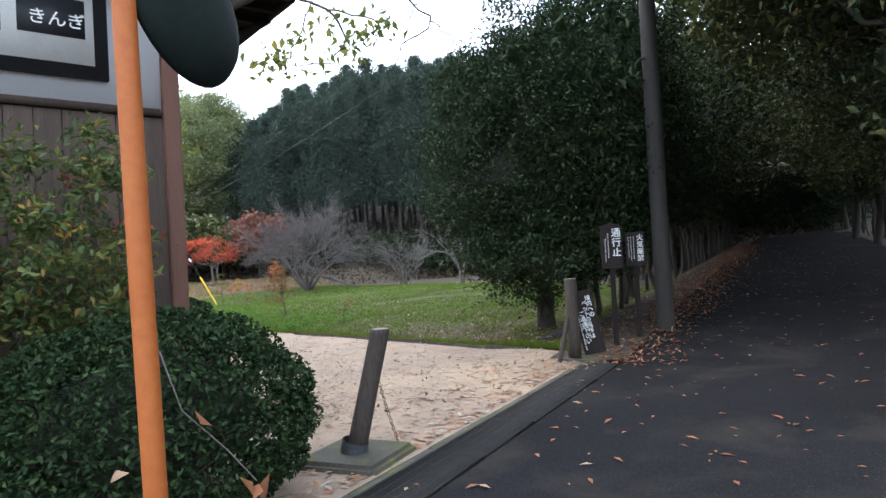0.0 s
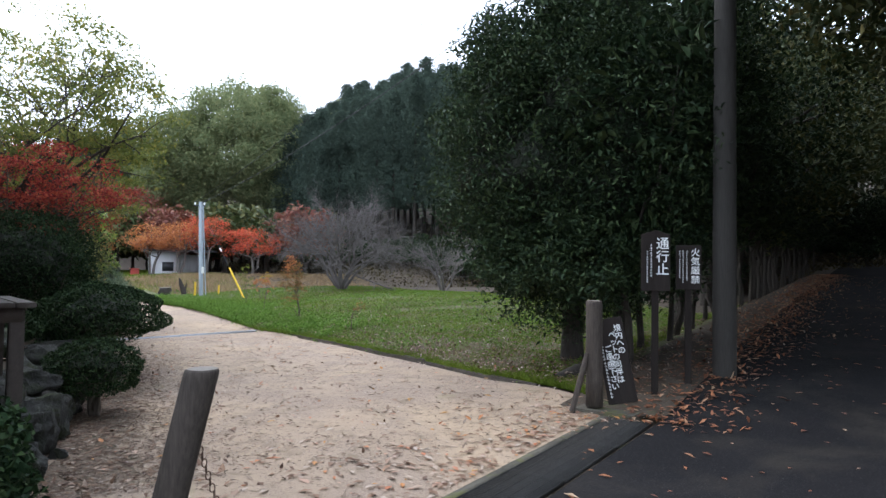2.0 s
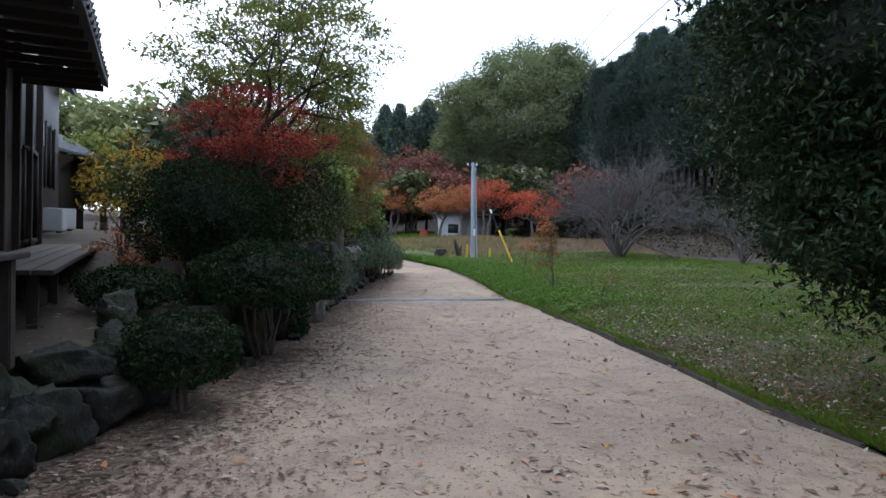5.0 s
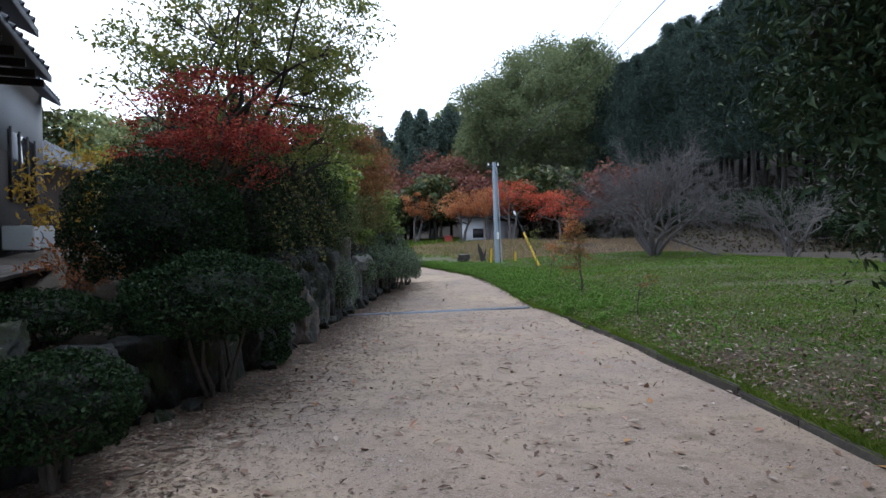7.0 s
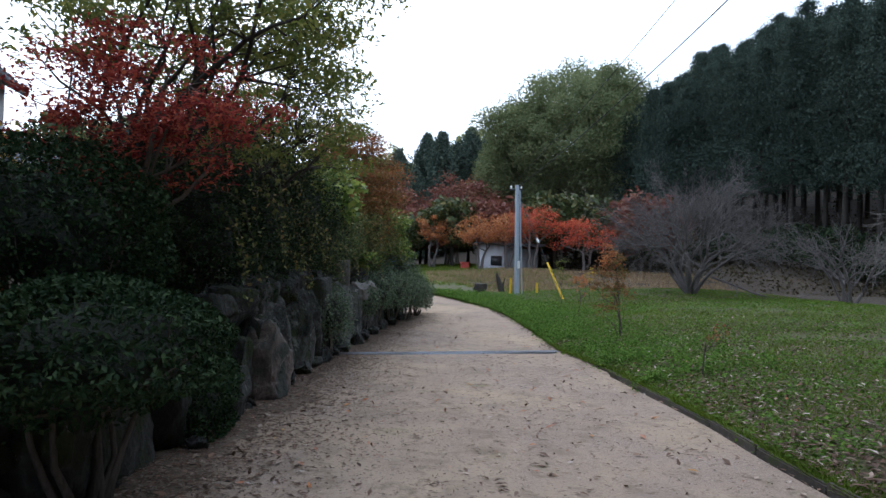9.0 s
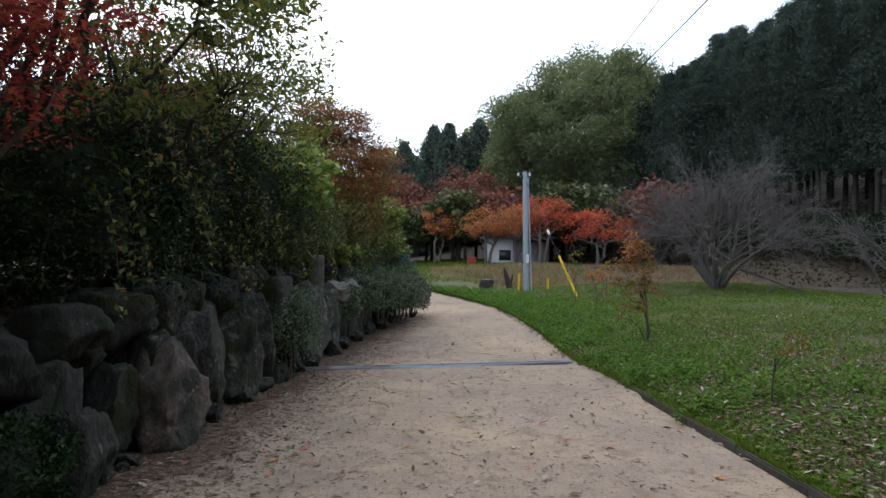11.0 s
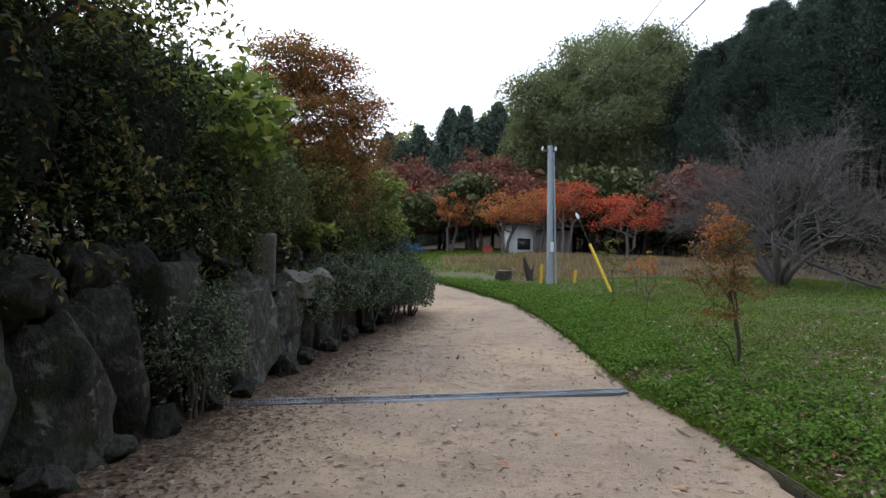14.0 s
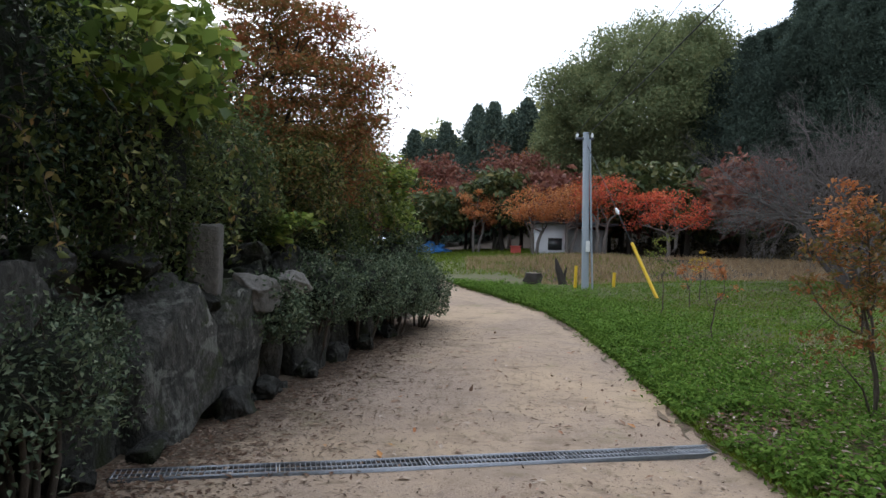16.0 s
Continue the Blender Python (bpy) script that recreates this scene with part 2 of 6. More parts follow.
AC_WHITE = surface("off_white_enamel", [(0.3, (0.6, 0.6, 0.58)), (0.7, (0.7, 0.7, 0.68))], [(0.3, (0.58, 0.58, 0.56)), (0.7, (0.72, 0.72, 0.7))], 0.5, 0, (2, 30))
GLASS_DARK = surface("dim_window_glass", [(0.3, (0.03, 0.033, 0.036)), (0.7, (0.05, 0.054, 0.058))], [(0.3, (0.03, 0.033, 0.036)), (0.7, (0.05, 0.054, 0.058))], 0.08, 0, (1, 3), specular=0.6)
RED = surface("faded_red_paint", [(0.3, (0.45, 0.06, 0.045)), (0.7, (0.55, 0.11, 0.085))], [(0.3, (0.42, 0.06, 0.045)), (0.7, (0.56, 0.12, 0.09))], 0.6, 0.1, (3, 30))
TARP = surface("blue_tarpaulin", [(0.3, (0.02, 0.16, 0.5)), (0.7, (0.06, 0.27, 0.68))], [(0.3, (0.02, 0.15, 0.48)), (0.7, (0.08, 0.3, 0.7))], 0.45, 0.4, (4, 25))
GREY_WALL = surface("grey_shed_boards", [(0.3, (0.17, 0.165, 0.16)), (0.7, (0.26, 0.255, 0.25))], [(0.3, (0.15, 0.147, 0.143)), (0.7, (0.28, 0.275, 0.27))], 0.85, 0.3, (2, 30), stretch=(6, 6, 0.4))

L_EVERGREEN = foliage("dark_evergreen_leaf", [(0.1, (0.013, 0.026, 0.012)), (0.6, (0.026, 0.046, 0.019)), (0.95, (0.055, 0.077, 0.03))], 0.6, 0.1, specular=0.15)
L_BOX = foliage("clipped_azalea_leaf", [(0.1, (0.009, 0.021, 0.008)), (0.6, (0.02, 0.04, 0.015)), (0.95, (0.046, 0.072, 0.027))], 0.65, 0.12, specular=0.1)
L_MIXED = foliage("mixed_shrub_leaf", [(0.1, (0.035, 0.055, 0.026)), (0.55, (0.1, 0.135, 0.05)), (0.85, (0.22, 0.24, 0.08)), (0.98, (0.36, 0.25, 0.09))], 0.55, 0.25, 0.5, 0.2)
L_JUNIPER = foliage("grey_green_shrub_leaf", [(0.1, (0.055, 0.085, 0.05)), (0.6, (0.115, 0.155, 0.088)), (0.95, (0.21, 0.245, 0.145))], 0.6, 0.2)
L_KEYAKI = foliage("yellow_green_leaf", [(0.05, (0.07, 0.1, 0.025)), (0.5, (0.14, 0.165, 0.04)), (0.8, (0.25, 0.235, 0.055)), (0.97, (0.42, 0.27, 0.06))], 0.55, 0.55, 0.4)
L_RED = foliage("red_maple_leaf", [(0.1, (0.16, 0.022, 0.022)), (0.55, (0.33, 0.05, 0.042)), (0.95, (0.46, 0.12, 0.06))], 0.6, 0.5)
L_RUSSET = foliage("russet_maple_leaf", [(0.05, (0.09, 0.1, 0.028)), (0.4, (0.17, 0.125, 0.038)), (0.65, (0.33, 0.125, 0.05)), (0.95, (0.4, 0.075, 0.055))], 0.55, 0.4, 0.55)
L_ORANGE = foliage("orange_maple_leaf", [(0.05, (0.3, 0.09, 0.035)), (0.5, (0.44, 0.165, 0.06)), (0.9, (0.54, 0.28, 0.11))], 0.55, 0.45, 0.3)
L_SCARLET = foliage("scarlet_maple_leaf", [(0.05, (0.38, 0.055, 0.035)), (0.5, (0.55, 0.1, 0.055)), (0.9, (0.62, 0.2, 0.08))], 0.55, 0.45, 0.3)
L_MAROON = foliage("maroon_leaf", [(0.05, (0.13, 0.05, 0.04)), (0.5, (0.2, 0.075, 0.055)), (0.9, (0.24, 0.12, 0.07))], 0.6, 0.3, 0.3)
L_VINE = foliage("bright_vine_leaf", [(0.05, (0.08, 0.13, 0.03)), (0.5, (0.16, 0.23, 0.048)), (0.9, (0.3, 0.34, 0.075))], 0.5, 0.4)
L_VINE_DULL = foliage("dull_vine_leaf", [(0.05, (0.06, 0.085, 0.026)), (0.5, (0.15, 0.17, 0.052)), (0.8, (0.28, 0.26, 0.085)), (0.97, (0.34, 0.2, 0.08))], 0.55, 0.35)
L_OAK = foliage("olive_broadleaf", [(0.05, (0.16, 0.2, 0.09)), (0.45, (0.25, 0.28, 0.12)), (0.75, (0.34, 0.34, 0.14)), (0.97, (0.42, 0.36, 0.15))], 0.6, 0.25, 0.45)
# dark needles made paler: the haze of distance is mixed into the colour
L_CONIFER = foliage("haze_lifted_conifer_needles", [(0.1, (0.056, 0.08, 0.066)), (0.6, (0.078, 0.106, 0.084)), (0.95, (0.1, 0.13, 0.094))], 0.95, 0.25, 0.3, specular=0.0)
# greens lightened and blued to carry the haze over the great oak
L_GREAT = foliage("haze_paled_broadleaf", [(0.05, (0.11, 0.142, 0.078)), (0.45, (0.175, 0.207, 0.103)), (0.75, (0.25, 0.265, 0.125)), (0.97, (0.36, 0.32, 0.15))], 0.9, 0.35, 0.6, 0.04)
# needle colour brightened with the bluish haze of the valley's far end
L_CONIFER2 = foliage("haze_tinted_conifer_needles", [(0.1, (0.065, 0.095, 0.078)), (0.6, (0.105, 0.14, 0.112)), (0.95, (0.15, 0.185, 0.13))], 0.9, 0.2, specular=0.03)
L_WOODS = foliage("shaded_woods_leaf", [(0.1, (0.025, 0.042, 0.015)), (0.5, (0.06, 0.078, 0.026)), (0.8, (0.13, 0.12, 0.036)), (0.97, (0.26, 0.16, 0.05))], 0.55, 0.2, 0.4)
L_YELLOW = foliage("autumn_yellow_leaf", [(0.1, (0.3, 0.17, 0.03)), (0.5, (0.5, 0.33, 0.05)), (0.9, (0.6, 0.42, 0.08))], 0.55, 0.45)
L_GRASS = foliage("grass_blade", [(0.05, (0.06, 0.095, 0.014)), (0.5, (0.12, 0.18, 0.022)), (0.8, (0.2, 0.24, 0.042)), (0.95, (0.25, 0.2, 0.08))], 0.8, 0.35, 0.5, 0.08)
L_CLOVER = foliage("clover_leaf", [(0.05, (0.05, 0.1, 0.018)), (0.5, (0.1, 0.185, 0.03)), (0.85, (0.18, 0.28, 0.052)), (0.98, (0.27, 0.23, 0.07))], 0.8, 0.3, 0.35, 0.08)
L_DRY = foliage("dry_grass_blade", [(0.05, (0.2, 0.13, 0.07)), (0.5, (0.33, 0.22, 0.12)), (0.95, (0.42, 0.32, 0.2))], 0.75, 0.25)
FALLEN = foliage("fallen_leaf", [(0.0, (0.13, 0.075, 0.05)), (0.2, (0.24, 0.14, 0.09)), (0.4, (0.28, 0.17, 0.11)), (0.75, (0.44, 0.35, 0.28)), (0.9, (0.42, 0.15, 0.07)), (1.0, (0.45, 0.24, 0.07))], 0.7, 0.1)
L_NANDINA = foliage("nandina_leaf", [(0.05, (0.05, 0.085, 0.03)), (0.5, (0.1, 0.15, 0.048)), (0.8, (0.2, 0.22, 0.06)), (0.97, (0.38, 0.13, 0.06))], 0.5, 0.4, 0.2)
L_SCRUB = foliage("dry_scrub_leaf", [(0.05, (0.03, 0.028, 0.014)), (0.5, (0.06, 0.05, 0.026)), (0.9, (0.12, 0.095, 0.055))], 0.9, 0.1, 0.3, 0.05)
FALLEN_BROWN = foliage("dull_brown_fallen_leaf", [(0.0, (0.055, 0.03, 0.02)), (0.4, (0.11, 0.062, 0.038)), (0.8, (0.16, 0.096, 0.06)), (1.0, (0.34, 0.26, 0.2))], 0.8, 0.1)
SOIL_EDGE = surface("trodden_dark_sand", [(0.3, (0.085, 0.06, 0.04)), (0.7, (0.18, 0.13, 0.092))],
                    [(0.3, (0.05, 0.037, 0.025)), (0.5, (0.14, 0.1, 0.07)), (0.7, (0.3, 0.228, 0.172))], 0.95, 0.8, (1.6, 40),
                    coord="World", bump_dist=0.015, spots=[(5, 0.55, 0.66, (0.05, 0.045, 0.022))])
FALLEN_PATH = foliage("dry_path_leaf", [(0.0, (0.07, 0.04, 0.028)), (0.45, (0.16, 0.09, 0.06)), (0.7, (0.24, 0.17, 0.125)), (0.9, (0.48, 0.4, 0.34)), (1.0, (0.3, 0.1, 0.04))], 0.75, 0.1)
GRATE = surface("blackened_steel", [(0.3, (0.016, 0.016, 0.016)), (0.7, (0.035, 0.034, 0.033))], [(0.3, (0.014, 0.014, 0.014)), (0.7, (0.05, 0.045, 0.04))], 0.7, 0.2, (5, 60), specular=0.2)
FALLEN_RED = foliage("fallen_russet_leaf", [(0.0, (0.12, 0.05, 0.03)), (0.4, (0.25, 0.1, 0.05)), (0.75, (0.36, 0.15, 0.07)), (1.0, (0.42, 0.3, 0.2))], 0.7, 0.1)

# ---- building helpers ----
RNG = np.random.default_rng(11)


def quick_mesh(name, verts, faces, mat, smooth=False):
    """A mesh from an array of corners and an array of equal-sided faces."""
    me = bpy.data.meshes.new(name)
    v, f = np.asarray(verts, np.float32).reshape(-1, 3), np.asarray(faces, np.int32)
    me.vertices.add(len(v))
    me.vertices.foreach_set("co", v.ravel())
    k = f.shape[1]
    me.loops.add(f.size)
    me.loops.foreach_set("vertex_index", f.ravel())
    me.polygons.add(len(f))
    me.polygons.foreach_set("loop_start", np.arange(0, f.size, k, dtype=np.int32))
    me.polygons.foreach_set("loop_total", np.full(len(f), k, np.int32))
    if smooth:
        me.polygons.foreach_set("use_smooth", np.ones(len(f), bool))
    me.update(calc_edges=True)
    me.materials.append(mat)
    return me


def thing(name, label, category, at=(0, 0, 0), group="", kind=""):
    ob = new(name)
    ob.location = at
    ob.empty_display_size = 0.1
    return tagged(ob, label, category, group, kind)


def piece(name, data, parent=None, label="", at=(0, 0, 0), turn=(0, 0, 0)):
    ob = new(name, data)
    ob.location = at
    ob.rotation_euler = [radians(a) for a in turn]
    if parent:
        ob.parent = parent
    return tagged(ob, label, kind="stuff" if name in ("orange_top", "small_lettering", "twig_spray", "yellow_leaves", "emblem") else "")


class Geo:
    """Collects tubes and other grids of four-sided faces for one mesh."""

    def __init__(self):
        self.v, self.f, self.n = [], [], 0

    def tube(self, pts, radii, sides=6):
        pts = np.asarray(pts, float)
        k = len(pts)
        rad = np.broadcast_to(radii, (k,))
        d = np.gradient(pts, axis=0)
        d /= np.linalg.norm(d, axis=1)[:, None] + 1e-9
        ref = np.where(np.abs(d[:, 2:3]) > 0.9, [[1.0, 0, 0]], [[0, 0, 1.0]])
        a = np.cross(d, ref)
        a /= np.linalg.norm(a, axis=1)[:, None] + 1e-9
        b = np.cross(d, a)
        th = np.arange(sides) / sides * 2 * np.pi
        ring = pts[:, None] + rad[:, None, None] * (np.cos(th)[None, :, None] * a[:, None] + np.sin(th)[None, :, None] * b[:, None])
        i, j = np.meshgrid(np.arange(k - 1), np.arange(sides), indexing="ij")
        q = np.stack([i * sides + j, i * sides + (j + 1) % sides, (i + 1) * sides + (j + 1) % sides, (i + 1) * sides + j], -1).reshape(-1, 4)
        self.v.append(ring.reshape(-1, 3))
        self.f.append(q + self.n)
        self.n += k * sides
        return self

    def box(self, lo, hi):
        x0, y0, z0 = lo
        x1, y1, z1 = hi
        self.v.append(np.array([[x0, y0, z0], [x1, y0, z0], [x1, y1, z0], [x0, y1, z0], [x0, y0, z1], [x1, y0, z1], [x1, y1, z1], [x0, y1, z1]]))
        self.f.append(np.array([[0, 3, 2, 1], [4, 5, 6, 7], [0, 1, 5, 4], [1, 2, 6, 5], [2, 3, 7, 6], [3, 0, 4, 7]]) + self.n)
        self.n += 8
        return self

    def mesh(self, name, mat, smooth=True):
        return quick_mesh(name, np.concatenate(self.v), np.concatenate(self.f), mat, smooth)


def bevel_box(name, size, mat, bevel=0.01, taper=1.0):
    """A box standing on its base with rounded edges."""
    bm = bmesh.new()
    bmesh.ops.create_cube(bm, size=1)
    for v in bm.verts:
        k = taper if v.co.z > 0 else 1.0
        v.co = Vector((v.co.x * size[0] * k, v.co.y * size[1] * k, (v.co.z + 0.5) * size[2]))
    if bevel:
        bmesh.ops.bevel(bm, geom=bm.edges[:], offset=bevel, segments=2, affect="EDGES")
    me = bpy.data.meshes.new(name)
    bm.to_mesh(me)
    bm.free()
    me.materials.append(mat)
    return me


def log_mesh(name, radius, height, mat, end_mat, lean=(0, 0), sides=18, rough=0.05):
    """An upright log with a rounded rim, an uneven flank and a cut end."""
    bm = bmesh.new()
    rings = []
    for k, (z, r) in enumerate(((0, 1.0), (0.25, 0.99), (0.5, 0.97), (0.75, 0.96), (0.965, 0.95), (0.99, 0.92), (1.0, 0.82))):
        ring = []
        for s in range(sides):
            a = s / sides * 2 * math.pi
            w = 1 + rough * noise.noise((math.cos(a) * 1.5, math.sin(a) * 1.5, z * 3 + radius * 50))
            ring.append(bm.verts.new((math.cos(a) * radius * r * w + lean[0] * z * height, math.sin(a) * radius * r * w + lean[1] * z * height, z * height)))
        rings.append(ring)
    for a, b in zip(rings, rings[1:]):
        for s in range(sides):
            bm.faces.new((a[s], a[(s + 1) % sides], b[(s + 1) % sides], b[s])).smooth = True
    top = bm.faces.new(rings[-1])
    top.material_index = 1
    bm.faces.new(rings[0][::-1])
    me = bpy.data.meshes.new(name)
    bm.to_mesh(me)
    bm.free()
    me.materials.append(mat)
    me.materials.append(end_mat)
    return me


def leaf_data(name, pts, size, mat, rng, ratio=0.45, flat=0.0, droop=0.0, jitter=0.35, fold=0.12):
    """Many small folded leaves, one at each point. flat: how far they lie level; droop: how far tips hang."""
    p = np.asarray(pts, float)
    n = len(p)
    a = rng.normal(size=(n, 3))
    a[:, 2] = a[:, 2] * (1 - flat) - droop
    a /= np.linalg.norm(a, axis=1)[:, None] + 1e-9
    up = rng.normal(size=(n, 3)) * (1 - flat)
    up[:, 2] += 0.6 + 3 * flat
    s = np.cross(a, up)
    s /= np.linalg.norm(s, axis=1)[:, None] + 1e-9
    nn = np.cross(s, a)
    L = (size * (1 + jitter * rng.uniform(-1, 1, n)))[:, None]
    W = L * ratio
    base, tip = p - a * L * 0.5, p + a * L * 0.5 - nn * L * fold
    mid = p - a * L * 0.05
    v = np.stack([base, mid + s * W * 0.5 + nn * L * fold, tip, mid - s * W * 0.5 + nn * L * fold], 1).reshape(-1, 3)
    i = np.arange(n)[:, None] * 4
    f = np.concatenate([i + [[0, 1, 2]], i + [[0, 2, 3]]], 0)
    return quick_mesh(name, v, f, mat)


def shell(center, radii, n, rng, depth=0.18, lumps=0.1, freq=2.2, low=-1.0):
    """Points in the outer skin of a lumpy rounded body."""
    d = rng.normal(size=(int(n * 1.4), 3))
    d /= np.linalg.norm(d, axis=1)[:, None]
    d = d[d[:, 2] > low][:n]
    off = rng.uniform(0, 40, 3)
    k = 1 + lumps * (np.sin(d @ rng.normal(size=3) * freq * 2 + off[0]) + np.sin(d @ rng.normal(size=3) * freq * 3.1 + off[1]) + 0.7 * np.sin(d @ rng.normal(size=3) * freq * 5 + off[2]))
    k *= 1 - depth * rng.uniform(0, 1, len(d)) ** 1.5
    return np.asarray(center) + d * k[:, None] * np.asarray(radii)


def clump_points(center, radii, clumps, per, rng, spread=0.22, inner=0.45, low=-0.8, layer=0.65):
    """Leaf clumps spread through a crown: centres and leaf points."""
    d = rng.normal(size=(clumps * 3, 3))
    d /= np.linalg.norm(d, axis=1)[:, None]
    d = d[d[:, 2] > low][:clumps]
    r = inner + (1 - inner) * rng.uniform(0, 1, len(d)) ** 0.6
    c = np.asarray(center) + d * r[:, None] * np.asarray(radii)
    sp = spread * np.mean(radii) * rng.uniform(0.6, 1.35, len(c))
    q = rng.normal(size=(len(c), per, 3))
    q *= (rng.uniform(0, 1, (len(c), per)) ** 0.45 / (np.linalg.norm(q, axis=2) + 1e-9))[..., None] * 1.7
    pts = c[:, None] + q * (sp[:, None, None] * np.array([1, 1, layer]))
    return c, pts.reshape(-1, 3)


def bend(a, b, rng, sag=0.1, k=6):
    t = np.linspace(0, 1, k)[:, None]
    a, b = np.asarray(a, float), np.asarray(b, float)
    L = np.linalg.norm(b - a)
    mid = rng.normal(size=3) * L * sag
    return a + (b - a) * t + mid * (4 * t * (1 - t)) * 0.5 + rng.normal(size=(k, 3)) * L * 0.015 * (t * (1 - t) * 4)


def tree(name, label, at, fork, crown, radii, clumps, per, leaf, mat, bark, rng, trunk_r=0.12, ratio=0.5, limbs=None,
         group="", spread=0.22, low=-0.8, droop=0.1, flat=0.2, inner=0.45, stems=1, kind="", layer=0.65):
    """A broadleaf tree: tapered stems, limbs that reach the leaf clumps, a crown of single leaves."""
    ob = thing(name, label, "tree", at, group, kind)
    c, pts = clump_points(np.subtract(crown, at), radii, clumps, per, rng, spread, inner, low, layer)
    g = Geo()
    top = np.subtract(fork, at)
    heads = []
    for s in range(stems):
        a = s / max(stems, 1) * 6.28 + 0.7
        off = np.array([math.cos(a), math.sin(a), 0]) * (trunk_r * 1.1 if stems > 1 else 0)
        h = top + off * (4 if stems > 1 else 0)
        g.tube(bend(off + [0, 0, -0.15], h, rng, 0.05, 7), np.linspace(trunk_r * 1.15, trunk_r * 0.7, 7), 9)
        heads.append(h)
    n = min(limbs if limbs is not None else len(c), len(c))
    first = min(n, max(4, int(n ** 0.5)))
    joints, girth = [], []
    for i in range(first):
        h = heads[i % len(heads)]
        path = bend(h - (h * [0, 0, 1]) * rng.uniform(0, 0.25), c[i], rng, 0.2, 9)
        r = trunk_r * rng.uniform(0.4, 0.62)
        rr = np.linspace(r, max(r * 0.14, 0.004), 9)
        g.tube(path, rr, 6)
        joints.append(path[2:8])
        girth.append(rr[2:8])
    joints, girth = np.concatenate(joints), np.concatenate(girth)
    for i in range(first, n):
        k = int(np.argmin(np.linalg.norm(joints - c[i], axis=1) + 0.25 * np.linalg.norm(joints - top, axis=1)))
        r = min(girth[k] * 0.7, trunk_r * 0.22)
        g.tube(bend(joints[k], c[i], rng, 0.18, 6), np.linspace(r, max(r * 0.15, 0.0025), 6), 4)
    piece("trunk", g.mesh("trunk", bark), ob)
    piece("crown", leaf_data("crown", pts, leaf, mat, rng, ratio, flat, droop), ob)
    return ob


def bush(name, label, center, radii, n, leaf, mat, rng, stem_z=None, group="", stems=6, depth=0.16, lumps=0.05, low=-0.75, ratio=0.5, core=True):
    """A clipped or loose shrub: stems, a near-black core painted as inner shade and a skin of small leaves."""
    base = (center[0], center[1], stem_z if stem_z is not None else center[2] - radii[2])
    ob = thing(name, label, "bush", base, group)
    c = np.subtract(center, base)
    for s in range(stems):
        g = Geo()
        a = rng.uniform(0, 6.28)
        foot = np.array([math.cos(a), math.sin(a), 0]) * min(radii[:2]) * 0.12
        foot[2] = -0.1
        head = c + np.array([math.cos(a) * radii[0], math.sin(a) * radii[1], 0]) * rng.uniform(0.2, 0.7)
        g.tube(bend(foot, head, rng, 0.12, 6), np.linspace(0.028, 0.01, 6), 5)
        for _ in range(5):
            d = rng.normal(size=3)
            d /= np.linalg.norm(d)
            g.tube(bend(head * 0.7 + foot * 0.3, c + d * np.asarray(radii) * 0.85, rng, 0.15, 4), np.linspace(0.012, 0.003, 4), 4)
        piece("stem", g.mesh("stem", BARK), ob)
    # solid near-black core: blocks light and stands in for shade between the leaves
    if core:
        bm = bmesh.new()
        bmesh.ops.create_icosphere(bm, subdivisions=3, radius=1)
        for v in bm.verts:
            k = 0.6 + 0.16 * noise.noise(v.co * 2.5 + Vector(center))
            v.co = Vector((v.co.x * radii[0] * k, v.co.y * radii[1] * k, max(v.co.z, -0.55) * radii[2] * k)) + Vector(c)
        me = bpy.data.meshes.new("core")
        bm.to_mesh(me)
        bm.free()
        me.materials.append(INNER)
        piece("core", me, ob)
    piece("foliage", leaf_data("foliage", shell(c, radii, n, rng, depth, lumps, low=low), leaf, mat, rng, ratio, 0.1), ob)
    return ob


# near-black colour of the cores, put in for the shade inside the foliage
INNER = surface("foliage_inner_shade", [(0.3, (0.007, 0.01, 0.005)), (0.7, (0.014, 0.018, 0.009))], [(0.3, (0.006, 0.008, 0.004)), (0.7, (0.018, 0.02, 0.011))], 0.95, 1.0, (6, 40), bump_dist=0.05)
# ---- the lie of the land ----
PY = [-60, -2, 0, 12, 15, 18, 25, 35, 50, 90]
PZ = [0.05, 0.05, 0.0, -0.39, -0.37, -0.3, -0.1, 0.3, 0.5, 0.9]
KY = [-1.6, -0.8, 1, 2.5, 4.3, 5.5, 9, 12, 15, 18, 20.6, 23.6, 26.3, 30.5, 36, 45]
KX = [2.15, 2.3, 2.42, 2.58, 2.68, 2.8, 2.88, 2.8, 2.9, 2.85, 2.56, 1.6, 0.55, -0.7, -2.2, -4.6]
EY = [-3.2, -1, 0, 2.7, 3.6, 5.7, 7.8, 11, 13, 15, 17.4, 20, 22, 26, 30.5, 36, 45]
EX = [-2.9, -2.6, -2.45, -2.06, -1.86, -1.72, -1.58, -1.33, -1.05, -0.75, -0.25, 0.05, -0.5, -2.0, -3.5, -5.2, -8]
TY = [-3, -1, 0, 3, 6, 10, 14, 17, 20, 26, 60]
TZ = [0.1, 0.42, 0.45, 0.55, 0.85, 0.9, 0.9, 0.7, 0.3, 0.35, 0.9]
ROAD_AT, ROAD_U, ROAD_V = np.array([1.9, -2.0]), np.array([0.9225, 0.386]), np.array([-0.386, 0.9225])


def smooth(a, b, x):
    t = np.clip((x - a) / (b - a), 0, 1)
    return t * t * (3 - 2 * t)


def road_z(u):
    return 0.05 + np.interp(u, [-60, 0, 4, 12, 40, 47, 60, 120], [0.0, 0.0, 0.32, 0.78, 2.0, 2.5, 9.0, 30.0])


